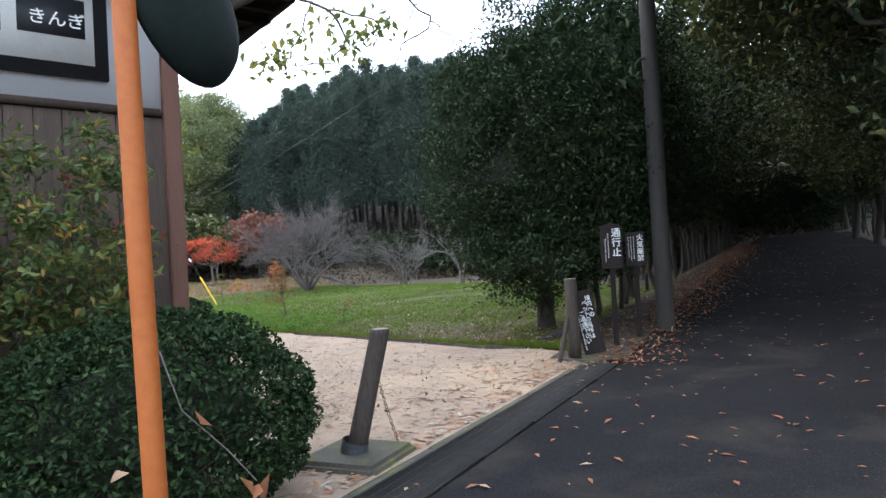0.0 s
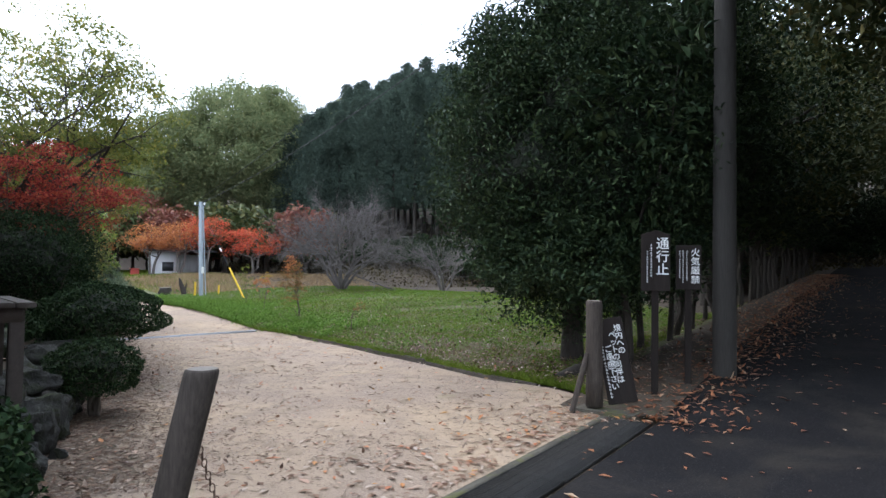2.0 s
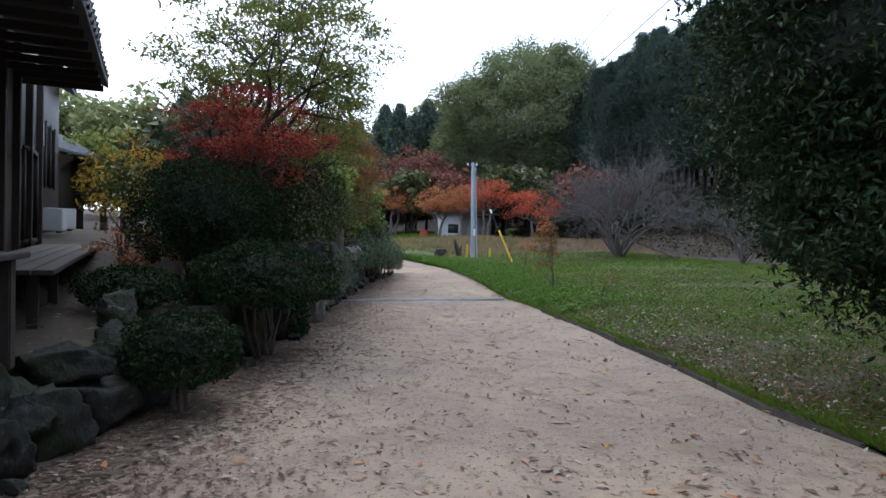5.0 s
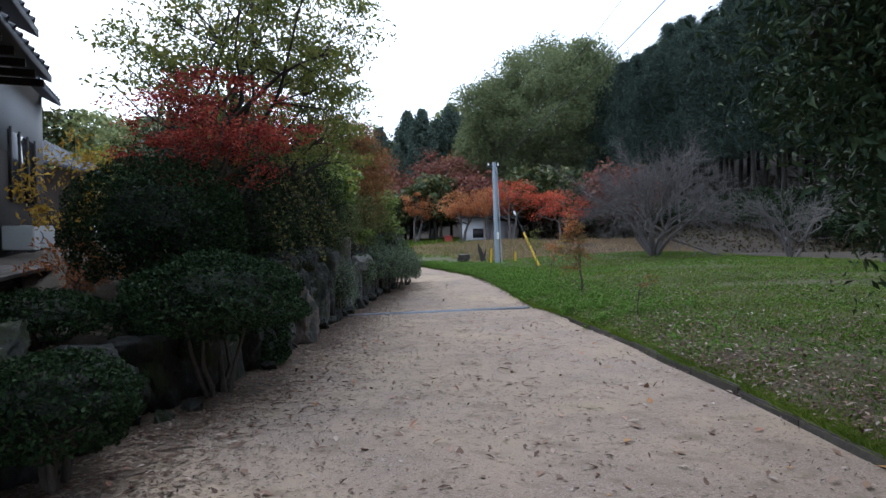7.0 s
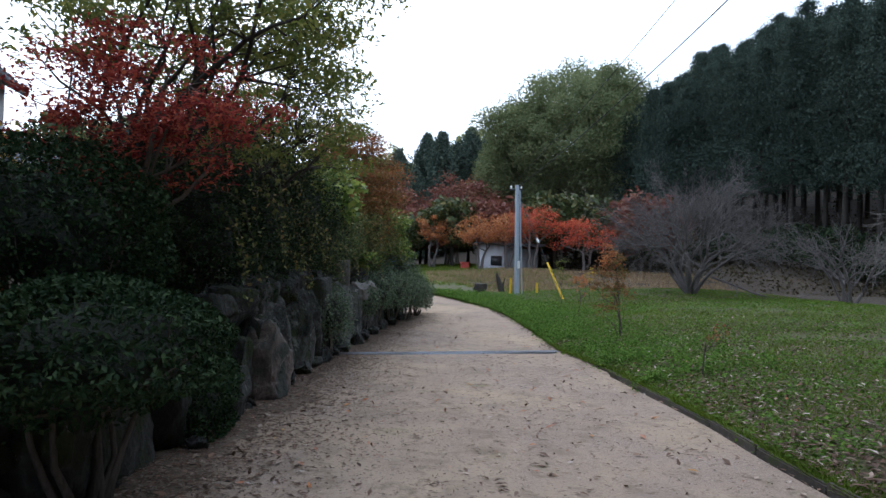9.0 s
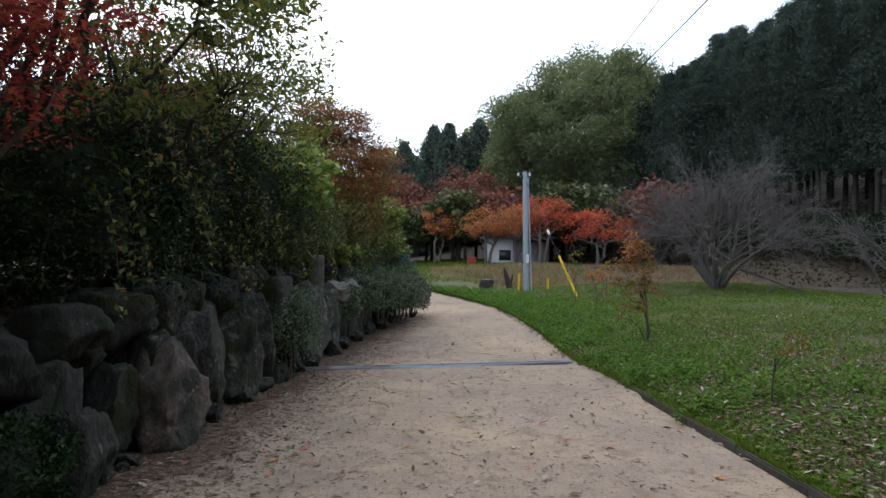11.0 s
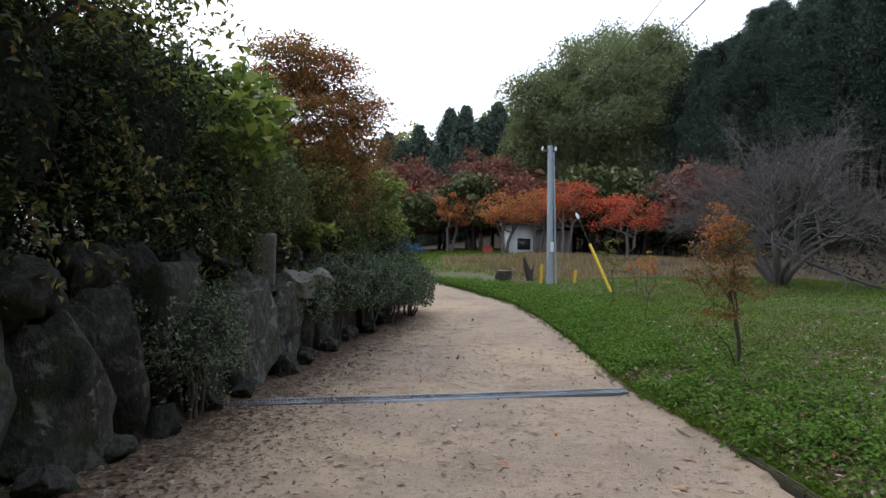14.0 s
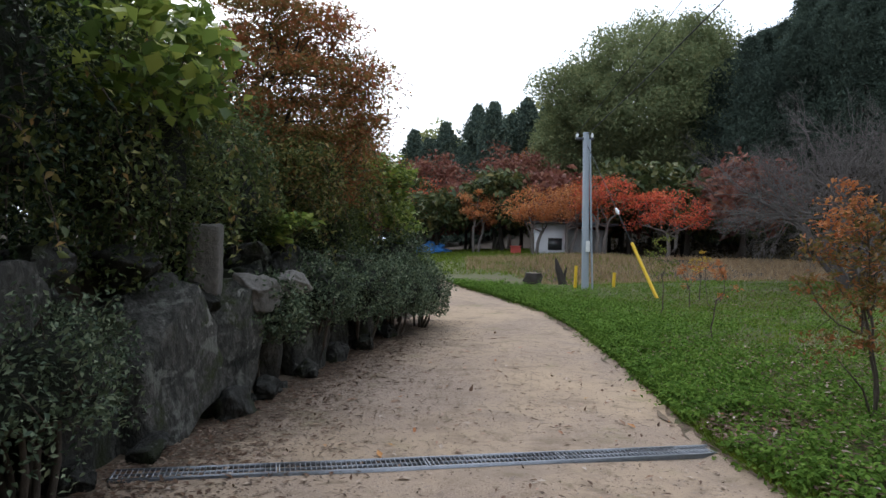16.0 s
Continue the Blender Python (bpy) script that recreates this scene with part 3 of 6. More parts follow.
def land(x, y):
    """Height of the ground: path, lawn with its mound, stone terrace, road and wooded slopes."""
    x, y = np.asarray(x, float), np.asarray(y, float)
    u = (x - ROAD_AT[0]) * ROAD_U[0] + (y - ROAD_AT[1]) * ROAD_U[1]
    v = (x - ROAD_AT[0]) * ROAD_V[0] + (y - ROAD_AT[1]) * ROAD_V[1]
    p, k, e = np.interp(y, PY, PZ), np.interp(y, KY, KX), np.interp(y, EY, EX)
    out = x - k
    lawn = p + 0.03 + (0.07 + 0.26 * smooth(1, 9, y) * (1 - smooth(15, 23, y))) * (1 - np.exp(-np.maximum(out, 0) / 0.9)) + 0.05 * np.clip(out, 0, 9) * smooth(2, 12, y) * smooth(0.5, 6, out)
    lawn = lawn - 0.55 * smooth(25, 29, y) * smooth(2, 4.5, x) * (1 - smooth(30, 36, y))
    s = (x - 21) * 0.9 + (y - 31) * 0.43
    lawn = lawn + np.where(s > 0, 0.16 * s + 0.011 * s * s, 0).clip(0, 18)
    inn = e - x
    terr = np.interp(y, TY, TZ) + 0.03 * np.maximum(inn, 0)
    h = np.where(out > 0, lawn, np.where(inn > 0.12, terr * smooth(0.42, 0.6, inn) + p * (1 - smooth(0.42, 0.6, inn)), p))
    rz = road_z(u)
    h = h * smooth(0.0, 2.5, v) + rz * (1 - smooth(0.0, 2.5, v))
    return h + np.where(v < -4.8, 0.18 * (-4.8 - v).clip(0, 40), 0)


def sheet(xs, ys, lift=0.0, rough=0.0):
    X, Y = np.meshgrid(xs, ys, indexing="ij")
    Z = land(X, Y) + lift
    return grid_mesh(X, Y, Z)


def grid_mesh(X, Y, Z):
    a, b = X.shape
    i, j = np.meshgrid(np.arange(a - 1), np.arange(b - 1), indexing="ij")
    f = np.stack([i * b + j, (i + 1) * b + j, (i + 1) * b + j + 1, i * b + j + 1], -1).reshape(-1, 4)
    return np.stack([X, Y, Z], -1).reshape(-1, 3), f


def spaced(lo, hi, step, far, growth):
    mid = np.arange(lo, hi + 1e-6, step)
    a, b, d = [mid[0]], [mid[-1]], step
    while b[-1] < far:
        d *= growth
        a.append(a[-1] - d)
        b.append(b[-1] + d)
    return np.concatenate([a[:0:-1], mid, b[1:]])


gx, gy = spaced(-8, 16, 0.3, 900, 1.28), spaced(-9, 34, 0.3, 900, 1.28)
v, f = sheet(gx, gy, -0.06)
ground = piece("ground", quick_mesh("ground", v, f, LITTER, True))
tagged(ground, "brown soil strewn with leaf litter under the trees", "ground", kind="structure")


def band(name, left, right, ts, mat, across=14, lift=0.0, bumps=0.0):
    """A strip of ground between two edge lines that follows the lie of the land."""
    s = np.linspace(0, 1, across)
    A, B = np.array([left(t) for t in ts]), np.array([right(t) for t in ts])
    P = A[:, None] * (1 - s)[None, :, None] + B[:, None] * s[None, :, None]
    Z = land(P[..., 0], P[..., 1]) + lift
    if bumps:
        Z = Z + bumps * (np.sin(P[..., 0] * 2.1 + 1.3 * np.sin(P[..., 1] * 0.9)) * np.sin(P[..., 1] * 1.7 + np.sin(P[..., 0] * 1.3)))
    v, f = grid_mesh(P[..., 0], P[..., 1], Z)
    return piece(name, quick_mesh(name, v, f, mat, True))


def uv_to_xy(u, v):
    return ROAD_AT + ROAD_U * u + ROAD_V * v


path_y = np.concatenate([np.arange(-1.4, 24, 0.25), np.arange(24, 46, 0.8)])
path = band("path", lambda y: (np.interp(y, EY, EX) - 0.1, y), lambda y: (np.interp(y, KY, KX) + (-0.02 if y < 9.0 else 0.08), y), path_y, SAND, 22, 0.0, 0.006)
tagged(path, "pale packed-sand garden path with scattered leaves", "path", kind="structure")
apron = band("path_apron", lambda s: uv_to_xy(-6.0 + s * 5.95, 0.2), lambda s: (-3.4 + s * 5.55, -1.38), np.linspace(0, 1, 24), SAND, 12, 0.002, 0.004)
soil = band("path_edge", lambda y: (np.interp(y, EY, EX) - 0.5, y), lambda y: (np.interp(y, EY, EX) + np.interp(y, [2, 9, 19], [0.34, 0.3, 0.24]) + 0.14 * math.sin(y * 1.7) * math.sin(y * 0.7) + 0.06 * math.sin(y * 4.1) + 0.05 * math.sin(y * 11.7) + 0.04 * math.sin(y * 23.3 + 1) + 0.03 * math.sin(y * 39.1), y), np.arange(-1.5, 19, 0.025), SOIL_EDGE, 7, 0.007)
tagged(soil, "dark soil and leaf debris under the stone wall", "soil", kind="structure")
tagged(apron, "sandy mouth of the path beside the road gutter", "path", kind="structure")
road = band("road", lambda u: uv_to_xy(u, -0.32), lambda u: uv_to_xy(u, -5.0), np.concatenate([np.arange(-40, -8, 4), np.arange(-8, 14, 0.4), np.arange(14, 49, 2.5)]), ASPHALT, 16, 0.0)
tagged(road, "dark worn asphalt lane climbing into the woods", "road", kind="structure")
verge = band("road_edge", lambda u: uv_to_xy(u, -0.34), lambda u: uv_to_xy(u, 0.7), np.arange(0.15, 40, 0.5), LITTER, 6, 0.012)
tagged(verge, "leaf-covered strip of soil beside the asphalt", "verge", kind="structure")
lawn_y = np.concatenate([np.arange(-1.5, 26, 0.25), np.arange(26, 38, 1.2)])
lawn = band("lawn", lambda y: (np.interp(y, KY, KX) + (0.055 if y < 9.1 else -0.02 + 0.08 * math.sin(y * 3.1) * math.sin(y * 7.7)), y), lambda y: (np.interp(y, [-1.5, 1, 4, 14, 23, 25, 26.5, 30, 38], [3.2, 8, 14, 15.5, 14, 12, 5.5, 3.0, 0.5]), y), lawn_y, TURF, 46, 0.006, 0.0)
tagged(lawn, "rough green lawn mound with bare and leafy patches", "lawn", kind="structure")

ditch = band("ditch", lambda y: (np.interp(y, KY, KX) - 0.05 + 0.05 * math.sin(y * 2.3) + 0.03 * math.sin(y * 9.1), y), lambda y: (np.interp(y, KY, KX) + 0.16 + 0.04 * math.sin(y * 5.1), y), np.arange(9.1, 20, 0.06), SOIL_EDGE, 5, 0.012)
tagged(ditch, "narrow strip of dark washed-out soil between path and lawn bank", "soil", kind="structure")

# ---- kerb along the lawn ----
KERB = surface("dark_edging_timber", [(0.3, (0.05, 0.042, 0.034)), (0.7, (0.1, 0.085, 0.07))], [(0.3, (0.04, 0.033, 0.027)), (0.7, (0.13, 0.11, 0.092))],
               0.9, 0.7, (3, 25), coord="World", vary=0.25, spots=[(4, 0.56, 0.68, (0.06, 0.075, 0.025))])
kerb = thing("kerb", "dark mossy timber edging between path and lawn", "kerb", kind="structure")
kerb_me = bevel_box("kerb_board", (1.0, 0.05, 0.26), KERB, 0.012)
ky = -1.3
while ky < 9.2:
    x0, x1 = np.interp([ky, ky + 0.985], KY, KX)
    z = float(np.interp(ky + 0.5, PY, PZ))
    z1, z0 = np.interp([ky + 0.985, ky], PY, PZ)
    b = piece("kerb_board", kerb_me, kerb)
    b.matrix_basis = pose((x0 + x1) / 2 + 0.03, ky + 0.49, z - 0.195 + RNG.uniform(-0.022, 0.016), 0, -math.degrees(math.atan2(z1 - z0, 0.985)), math.degrees(math.atan2(0.985, x1 - x0)) + RNG.uniform(-0.5, 0.5))
    ky += 0.99


# ---- gutters with steel gratings ----
def grating_mesh(name, length, width, bars, cross, mat, thick=0.004, high=0.025):
    g = Geo()
    for y in np.linspace(-width / 2, width / 2, bars):
        edge = 0.006 if abs(abs(y) - width / 2) < 1e-6 else thick
        g.box((0, y - edge / 2, -high), (length, y + edge / 2, 0.002 if edge > thick else -0.001))
    for x in np.linspace(0.006, length - 0.006, cross):
        e = 0.005 if x < 0.01 or x > length - 0.01 else 0.0025
        g.box((x - e, -width / 2, -high * 0.8), (x + e, width / 2, -0.0005))
    return g.mesh(name, mat, False)


turn_road = math.degrees(math.atan2(ROAD_U[1], ROAD_U[0]))
gutter = thing("road_gutter", "dark steel grating gutter in a concrete channel at the road edge", "drain", (float(ROAD_AT[0]), float(ROAD_AT[1]), 0.052), kind="structure")
gutter.rotation_euler[2] = radians(turn_road)
gr = grating_mesh("grating", 0.985, 0.4, 6, 34, GRATE)
for i in range(8):
    piece("grating", gr, gutter, at=(-1.0 * (i + 1), -0.08, 0.004 + RNG.uniform(-0.002, 0.003)))
for nm, y0, y1 in (("channel_wall", 0.125, 0.2),):
    g = Geo()
    for i in range(8):
        g.box((-1.0 * (i + 1) + 0.004, y0, -0.3), (-1.0 * i - 0.004, y1, 0.004 + RNG.uniform(-0.004, 0.004)))
    piece(nm, g.mesh(nm, CONCRETE, False), gutter)
piece("channel_floor", Geo().box((-8, -0.3, -0.32), (0.0, 0.14, -0.22)).mesh("channel_floor", LITTER, False), gutter)
piece("end_slab", bevel_box("end_slab", (0.5, 0.62, 0.07), CONCRETE, 0.015), gutter, "mossy concrete end slab", at=(0.28, 0.2, -0.04))

GL, GR = np.array([-1.3, 10.76, -0.335]), np.array([3.12, 12.02, -0.36])
cross_drain = thing("path_gutter", "galvanised steel grating drain laid across the path", "drain", tuple(GL), kind="structure")
cross_drain.rotation_euler = (0, -math.atan2(GR[2] - GL[2], 4.6), math.atan2(GR[1] - GL[1], GR[0] - GL[0]))
g1, g2 = grating_mesh("grating", 0.99, 0.17, 3, 30, GALV, 0.004, 0.03), grating_mesh("grating_end", 0.56, 0.17, 3, 17, GALV, 0.004, 0.03)
for i in range(5):
    piece("grating", g1 if i < 4 else g2, cross_drain, at=(i * 1.0, 0, 0.006 + RNG.uniform(-0.003, 0.003)))
for y in (-0.097, 0.097):
    piece("frame_rail", Geo().box((0, y - 0.008, -0.08), (4.57, y + 0.008, 0.006)).mesh("frame_rail", GALV, False), cross_drain)
piece("channel_floor", Geo().box((0, -0.1, -0.09), (4.57, 0.1, -0.05)).mesh("channel_floor", BLACK, False), cross_drain)


# ---- post things at the path's mouth ----
def wire(name, pts, r, mat, parent=None, sides=5, label=""):
    return piece(name, Geo().tube(pts, r, sides).mesh(name, mat), parent, label)


lp = thing("log_bollard", "leaning brown log bollard set in a concrete slab", "bollard", (-2.38, -3.15, 0.05))
piece("post", log_mesh("post", 0.075, 0.95, LOG, LOG_END, (0.17, -0.2)), lp)
slab = bevel_box("concrete_slab", (0.72, 0.72, 0.16), CONCRETE, 0.03, 0.9)
piece("concrete_slab", slab, lp, at=(0.02, 0, -0.1), turn=(0, 0, 28))
piece("steel_collar", Geo().tube([(0, 0, 0.05), (0, 0, 0.075), (0.012, -0.014, 0.14)], [0.098, 0.1, 0.098], 20).mesh("steel_collar", STEEL_DARK), lp)
chain = thing("chain", "thin rusty chain hanging from the log bollard", "chain", (-2.25, -3.3, 0.84))
for i in range(26):
    t = i / 25
    q = np.array([0.02 + 0.26 * t ** 1.2, 0.05 + 0.1 * t, -0.06 - 0.74 * t])
    a = np.linspace(0, 2 * np.pi, 9)
    ring = np.stack([0.011 * np.cos(a), 0 * a, 0.019 * np.sin(a)], 1) if i % 2 else np.stack([0 * a, 0.011 * np.cos(a), 0.019 * np.sin(a)], 1)
    wire("link", ring + q, 0.0032, RUST, chain, 4)

rp = thing("log_bollard", "upright weathered log bollard beside the signs", "bollard", (1.93, -1.62, 0.1))
piece("post", log_mesh("post", 0.085, 1.04, LOG, LOG_END, (-0.01, 0.0)), rp)
piece("prop", Geo().tube([(-0.26, 0.05, -0.05), (-0.08, 0.02, 0.52)], [0.03, 0.028], 7).mesh("prop", LOG), rp, "short leaning prop stake")


def text_mesh(name, body, size, mat, gap=1.0, squeeze=1.0):
    cu = bpy.data.curves.new(name, "FONT")
    cu.body, cu.size, cu.extrude, cu.space_line = body, size, 0.0015, gap
    cu.align_x, cu.align_y = "CENTER", "CENTER"
    cu.offset = size * 0.006
    tmp = bpy.data.objects.new(name, cu)
    scene.collection.objects.link(tmp)
    me = bpy.data.meshes.new_from_object(tmp.evaluated_get(bpy.context.evaluated_depsgraph_get()))
    bpy.data.objects.remove(tmp)
    me.materials.clear()
    me.materials.append(mat)
    for v in me.vertices:
        v.co.x *= squeeze
    return me


def board_mesh(name, w, h, thick, mat, peak=0.0):
    bm = bmesh.new()
    prof = [(-w / 2, 0), (w / 2, 0), (w / 2, h), (0, h + peak), (-w / 2, h)] if peak else [(-w / 2, 0), (w / 2, 0), (w / 2, h), (-w / 2, h)]
    lo, hi = [bm.verts.new((x, -thick / 2, z)) for x, z in prof], [bm.verts.new((x, thick / 2, z)) for x, z in prof]
    bm.faces.new(lo)
    bm.faces.new(hi[::-1])
    for i in range(len(prof)):
        j = (i + 1) % len(prof)
        bm.faces.new((lo[j], lo[i], hi[i], hi[j]))
    bmesh.ops.bevel(bm, geom=bm.edges[:], offset=0.003, segments=1, affect="EDGES")
    me = bpy.data.meshes.new(name)
    bm.to_mesh(me)
    bm.free()
    me.materials.append(mat)
    return me


def bars(name, cols, mat):
    """Small lettering too fine to read: rows of short strokes. cols: x, top, bottom, width."""
    g = Geo()
    r = np.random.default_rng(5)
    for x, top, low, w in cols:
        z = top
        while z > low:
            h = w * r.uniform(0.55, 0.95)
            g.box((x - w * 0.4, -0.002, z - h), (x + w * 0.4, 0.0, z - h * 0.78))
            g.box((x - w * 0.35, -0.002, z - h * 0.62), (x + w * 0.3 * r.uniform(0.5, 1.3), 0.0, z - h * 0.45))
            g.box((x - w * 0.06, -0.002, z - h), (x + w * 0.08, 0.0, z))
            z -= w * 1.12
    return g.mesh(name, mat, False)


def notice(label, at, turn, w, h, foot, peak, words, cols):
    ob = thing("notice_board", label, "sign", at, "notice boards by the path")
    ob.rotation_euler[2] = radians(turn)
    piece("board", board_mesh("board", w, h, 0.022, SIGN_BROWN, peak), ob, at=(0, 0, foot))
    piece("post", bevel_box("post", (0.07, 0.045, foot + h * 0.8 + 0.15), SIGN_BROWN, 0.006), ob, at=(0, 0.034, -0.15))
    for body, size, x, z, gap in words:
        for i, ch in enumerate(body):
            piece("character", text_mesh("character", ch, size, WHITE), ob, "white painted character", at=(x, -0.0135, foot + z + ((len(body) - 1) / 2 - i) * size * gap), turn=(90, 0, 0))
    piece("small_lettering", bars("small_lettering", cols, WHITE), ob, "columns of small white characters", at=(0, -0.0125, foot))
    return ob


notice("dark notice board on a post, white characters", (2.8, -1.66, 0.18), -44, 0.3, 0.6, 1.05, 0.05, [("通行止", 0.135, 0.07, 0.36, 1.02)],
       [(-0.045, 0.5, 0.16, 0.026), (-0.085, 0.43, 0.1, 0.024)])
notice("smaller dark fire-warning board on a post", (3.42, -1.62, 0.26), -46, 0.27, 0.5, 0.98, 0.0, [("火気厳禁", 0.1, 0.07, 0.26, 1.02)],
       [(-0.02, 0.44, 0.1, 0.022), (-0.06, 0.44, 0.08, 0.022), (-0.095, 0.44, 0.14, 0.02)])
ls = thing("leaning_sign", "narrow dark sign board leaning against the bollard", "sign", (2.24, -1.72, 0.11))
ls.rotation_euler = (radians(-8), radians(-11), radians(-44))
piece("board", board_mesh("board", 0.29, 0.86, 0.02, SIGN_BROWN), ls)
for body, x, z in (("境内への", 0.085, 0.63), ("ペットの同伴は", 0.02, 0.46), ("ご遠慮下さい", -0.045, 0.36)):
    for i, ch in enumerate(body):
        piece("character", text_mesh("character", ch, 0.077, WHITE), ls, "white painted character", at=(x, -0.0125, z + ((len(body) - 1) / 2 - i) * 0.0755), turn=(90, 0, 0))
piece("small_lettering", bars("small_lettering", [(-0.1, 0.6, 0.08, 0.03)], WHITE), ls, at=(0, -0.0115, 0))

up = thing("utility_pole", "tall dark round utility pole at the road edge", "utility pole", (4.1, -1.62, 0.25))
piece("shaft", Geo().tube([(0, 0, -0.3), (0, 0, 2), (0.02, 0, 5), (0.03, 0, 9.2)], [0.135, 0.13, 0.12, 0.1], 20).mesh("shaft", POLE_WOOD), up)

mp_x, mp_y = -4.24, -5.03
mirror = thing("traffic_mirror", "orange traffic-mirror pole with the dark green back of its mirror", "traffic mirror", (mp_x, mp_y, 0.05))
piece("pole", Geo().tube([(0.045, -0.01, -0.2), (0.015, 0, 1.4), (-0.01, 0, 3.1)], [0.038] * 3, 20).mesh("pole", ORANGE), mirror)
g = Geo()
prof = [(0.0, -0.07), (0.12, -0.066), (0.22, -0.05), (0.285, -0.02), (0.31, 0.015), (0.315, 0.03), (0.3, 0.032)]
a = np.linspace(0, 2 * np.pi, 41)[:-1]
V = np.array([[r * np.cos(t), d, r * np.sin(t)] for r, d in prof for t in a])
i, j = np.meshgrid(np.arange(len(prof) - 1), np.arange(40), indexing="ij")
F = np.stack([i * 40 + j, i * 40 + (j + 1) % 40, (i + 1) * 40 + (j + 1) % 40, (i + 1) * 40 + j], -1).reshape(-1, 4)
piece("mirror_back", quick_mesh("mirror_back", V, F, MIRROR_BACK, True), mirror, "dark green domed mirror back", at=(0.27, 0.16, 2.44), turn=(-8, 0, 36))
piece("bracket", Geo().tube([(0, 0, 2.4), (0.2, 0.1, 2.42)], [0.02, 0.02], 8).mesh("bracket", ORANGE), mirror)
# ---- gatehouse with the big sign ----
gate = thing("gatehouse", "low timber-clad house with white plaster above and tiled eaves", "house", (-3.15, -1.65, 0.05))
BX, BY = -6.0, 1.6
wall = Geo().box((BX, 0.03, -0.2), (-0.03, BY, 2.8)).mesh("wall", CLAD, False)
piece("wall", wall, gate)
piece("upper_wall", Geo().box((BX, 0.0, 2.8), (0.0, BY, 4.3)).mesh("upper_wall", PLASTER, False), gate, "white plaster upper wall")
board = bevel_box("cladding_board", (0.185, 0.022, 2.85), CLAD, 0.004)
for i in range(31):
    piece("cladding_board", board, gate, at=(-0.12 - 0.19 * i, 0.012 + RNG.uniform(-0.004, 0.004), -0.1))
for i in range(8):
    piece("cladding_board", board, gate, at=(-0.012, 0.14 + 0.19 * i, -0.1), turn=(0, 0, 90))
piece("corner_post", bevel_box("corner_post", (0.13, 0.13, 4.35), TRIM, 0.01), gate, "red-brown corner post", at=(0.02, -0.01, -0.1))
piece("rail", Geo().box((BX, -0.03, 2.76), (-0.06, 0.0, 2.82)).mesh("rail", CLAD, False), gate)
roof = Geo()
roof.v.append(np.array([[BX, -0.36, 3.92], [0.98, -0.36, 3.92], [0.98, BY + 0.4, 3.92], [BX, BY + 0.4, 3.92],
                        [BX, -0.36, 4.0], [0.98, -0.36, 4.0], [0.98, BY + 0.4, 4.0], [BX, BY + 0.4, 4.0], [BX, 0.6, 4.8], [-0.6, 0.6, 4.8]]))
roof.f.append(np.array([[0, 3, 2, 1], [0, 1, 5, 4], [1, 2, 6, 5], [4, 5, 9, 8], [5, 6, 9, 9], [6, 7, 8, 9]]))
roof.n = 10
piece("soffit", Geo().box((BX, -0.33, 3.86), (0.94, BY + 0.35, 3.915)).mesh("soffit", SIGN_BROWN, False), gate, "dark boarded soffit")
piece("roof", roof.mesh("roof", ROOF, False), gate, "dark tiled roof with deep eaves")
for i in range(12):
    piece("rafter", bevel_box("rafter", (0.05, 0.33, 0.07), SIGN_BROWN, 0.004), gate, at=(-0.1 - 0.45 * i, -0.165, 3.84))
for i in range(8):
    piece("rafter", bevel_box("rafter", (0.92, 0.05, 0.07), SIGN_BROWN, 0.004), gate, at=(0.48, -0.5 + 0.33 * i, 3.78))
wire("gutter_pipe", np.array([(1.0, -0.4, 3.86), (1.0, BY + 0.4, 3.86)]), 0.05, SIGN_BROWN, gate, 8, "dark rain gutter")
wire("downpipe", np.array([(1.0, 0.1, 3.82), (0.7, 0.06, 3.6), (0.1, 0.02, 3.34), (0.09, 0.0, 3.2)]), 0.035, SIGN_BROWN, gate, 8)
wire("gutter_pipe", np.array([(BX, -0.4, 3.9), (0.98, -0.4, 3.88)]), 0.045, TRIM, gate, 8, "dark rain gutter")
wire("gutter_bracket", np.array([(0.1, -0.05, 3.28), (0.35, -0.3, 3.62), (0.7, -0.55, 3.82)]), 0.04, DARK_WOOD, gate, 6)

sg = thing("house_sign", "black and white name sign on the gatehouse plaster", "sign", (-3.95, -1.665, 3.05))
piece("frame", Geo().box((-1.5, -0.05, 0.0), (0.35, 0.0, 1.15)).mesh("frame", BLACK, False), sg)
piece("panel", Geo().box((-1.4, -0.056, 0.1), (0.25, -0.05, 1.05)).mesh("panel", WHITE, False), sg)
g = Geo()
for x0, x1, z0, z1 in ((-0.26, 0.19, 0.3, 0.6), (-0.2, -0.1, 0.6, 0.9), (0.02, 0.12, 0.6, 0.86), (-0.62, -0.54, 0.28, 0.95), (-0.44, -0.36, 0.28, 0.9), (-0.62, -0.36, 0.6, 0.68), (-1.3, -0.7, 0.25, 0.95)):
    g.box((x0, -0.06, z0), (x1, -0.056, z1))
piece("ink_field", g.mesh("ink_field", BLACK, False), sg)
piece("lettering", text_mesh("lettering", "きんぎ", 0.13, WHITE, 1.0), sg, "white brush characters", at=(0.0, -0.063, 0.42), turn=(90, 0, 0))
g = Geo()
for x, z, w, h in ((-0.2, 0.72, 0.12, 0.1), (0.05, 0.74, 0.16, 0.09), (-0.5, 0.55, 0.1, 0.3), (-0.42, 0.45, 0.05, 0.4), (-1.1, 0.5, 0.2, 0.3)):
    g.box((x - w / 2, -0.063, z - h / 2), (x + w / 2, -0.06, z + h / 2))
piece("emblem", g.mesh("emblem", WHITE, False), sg)

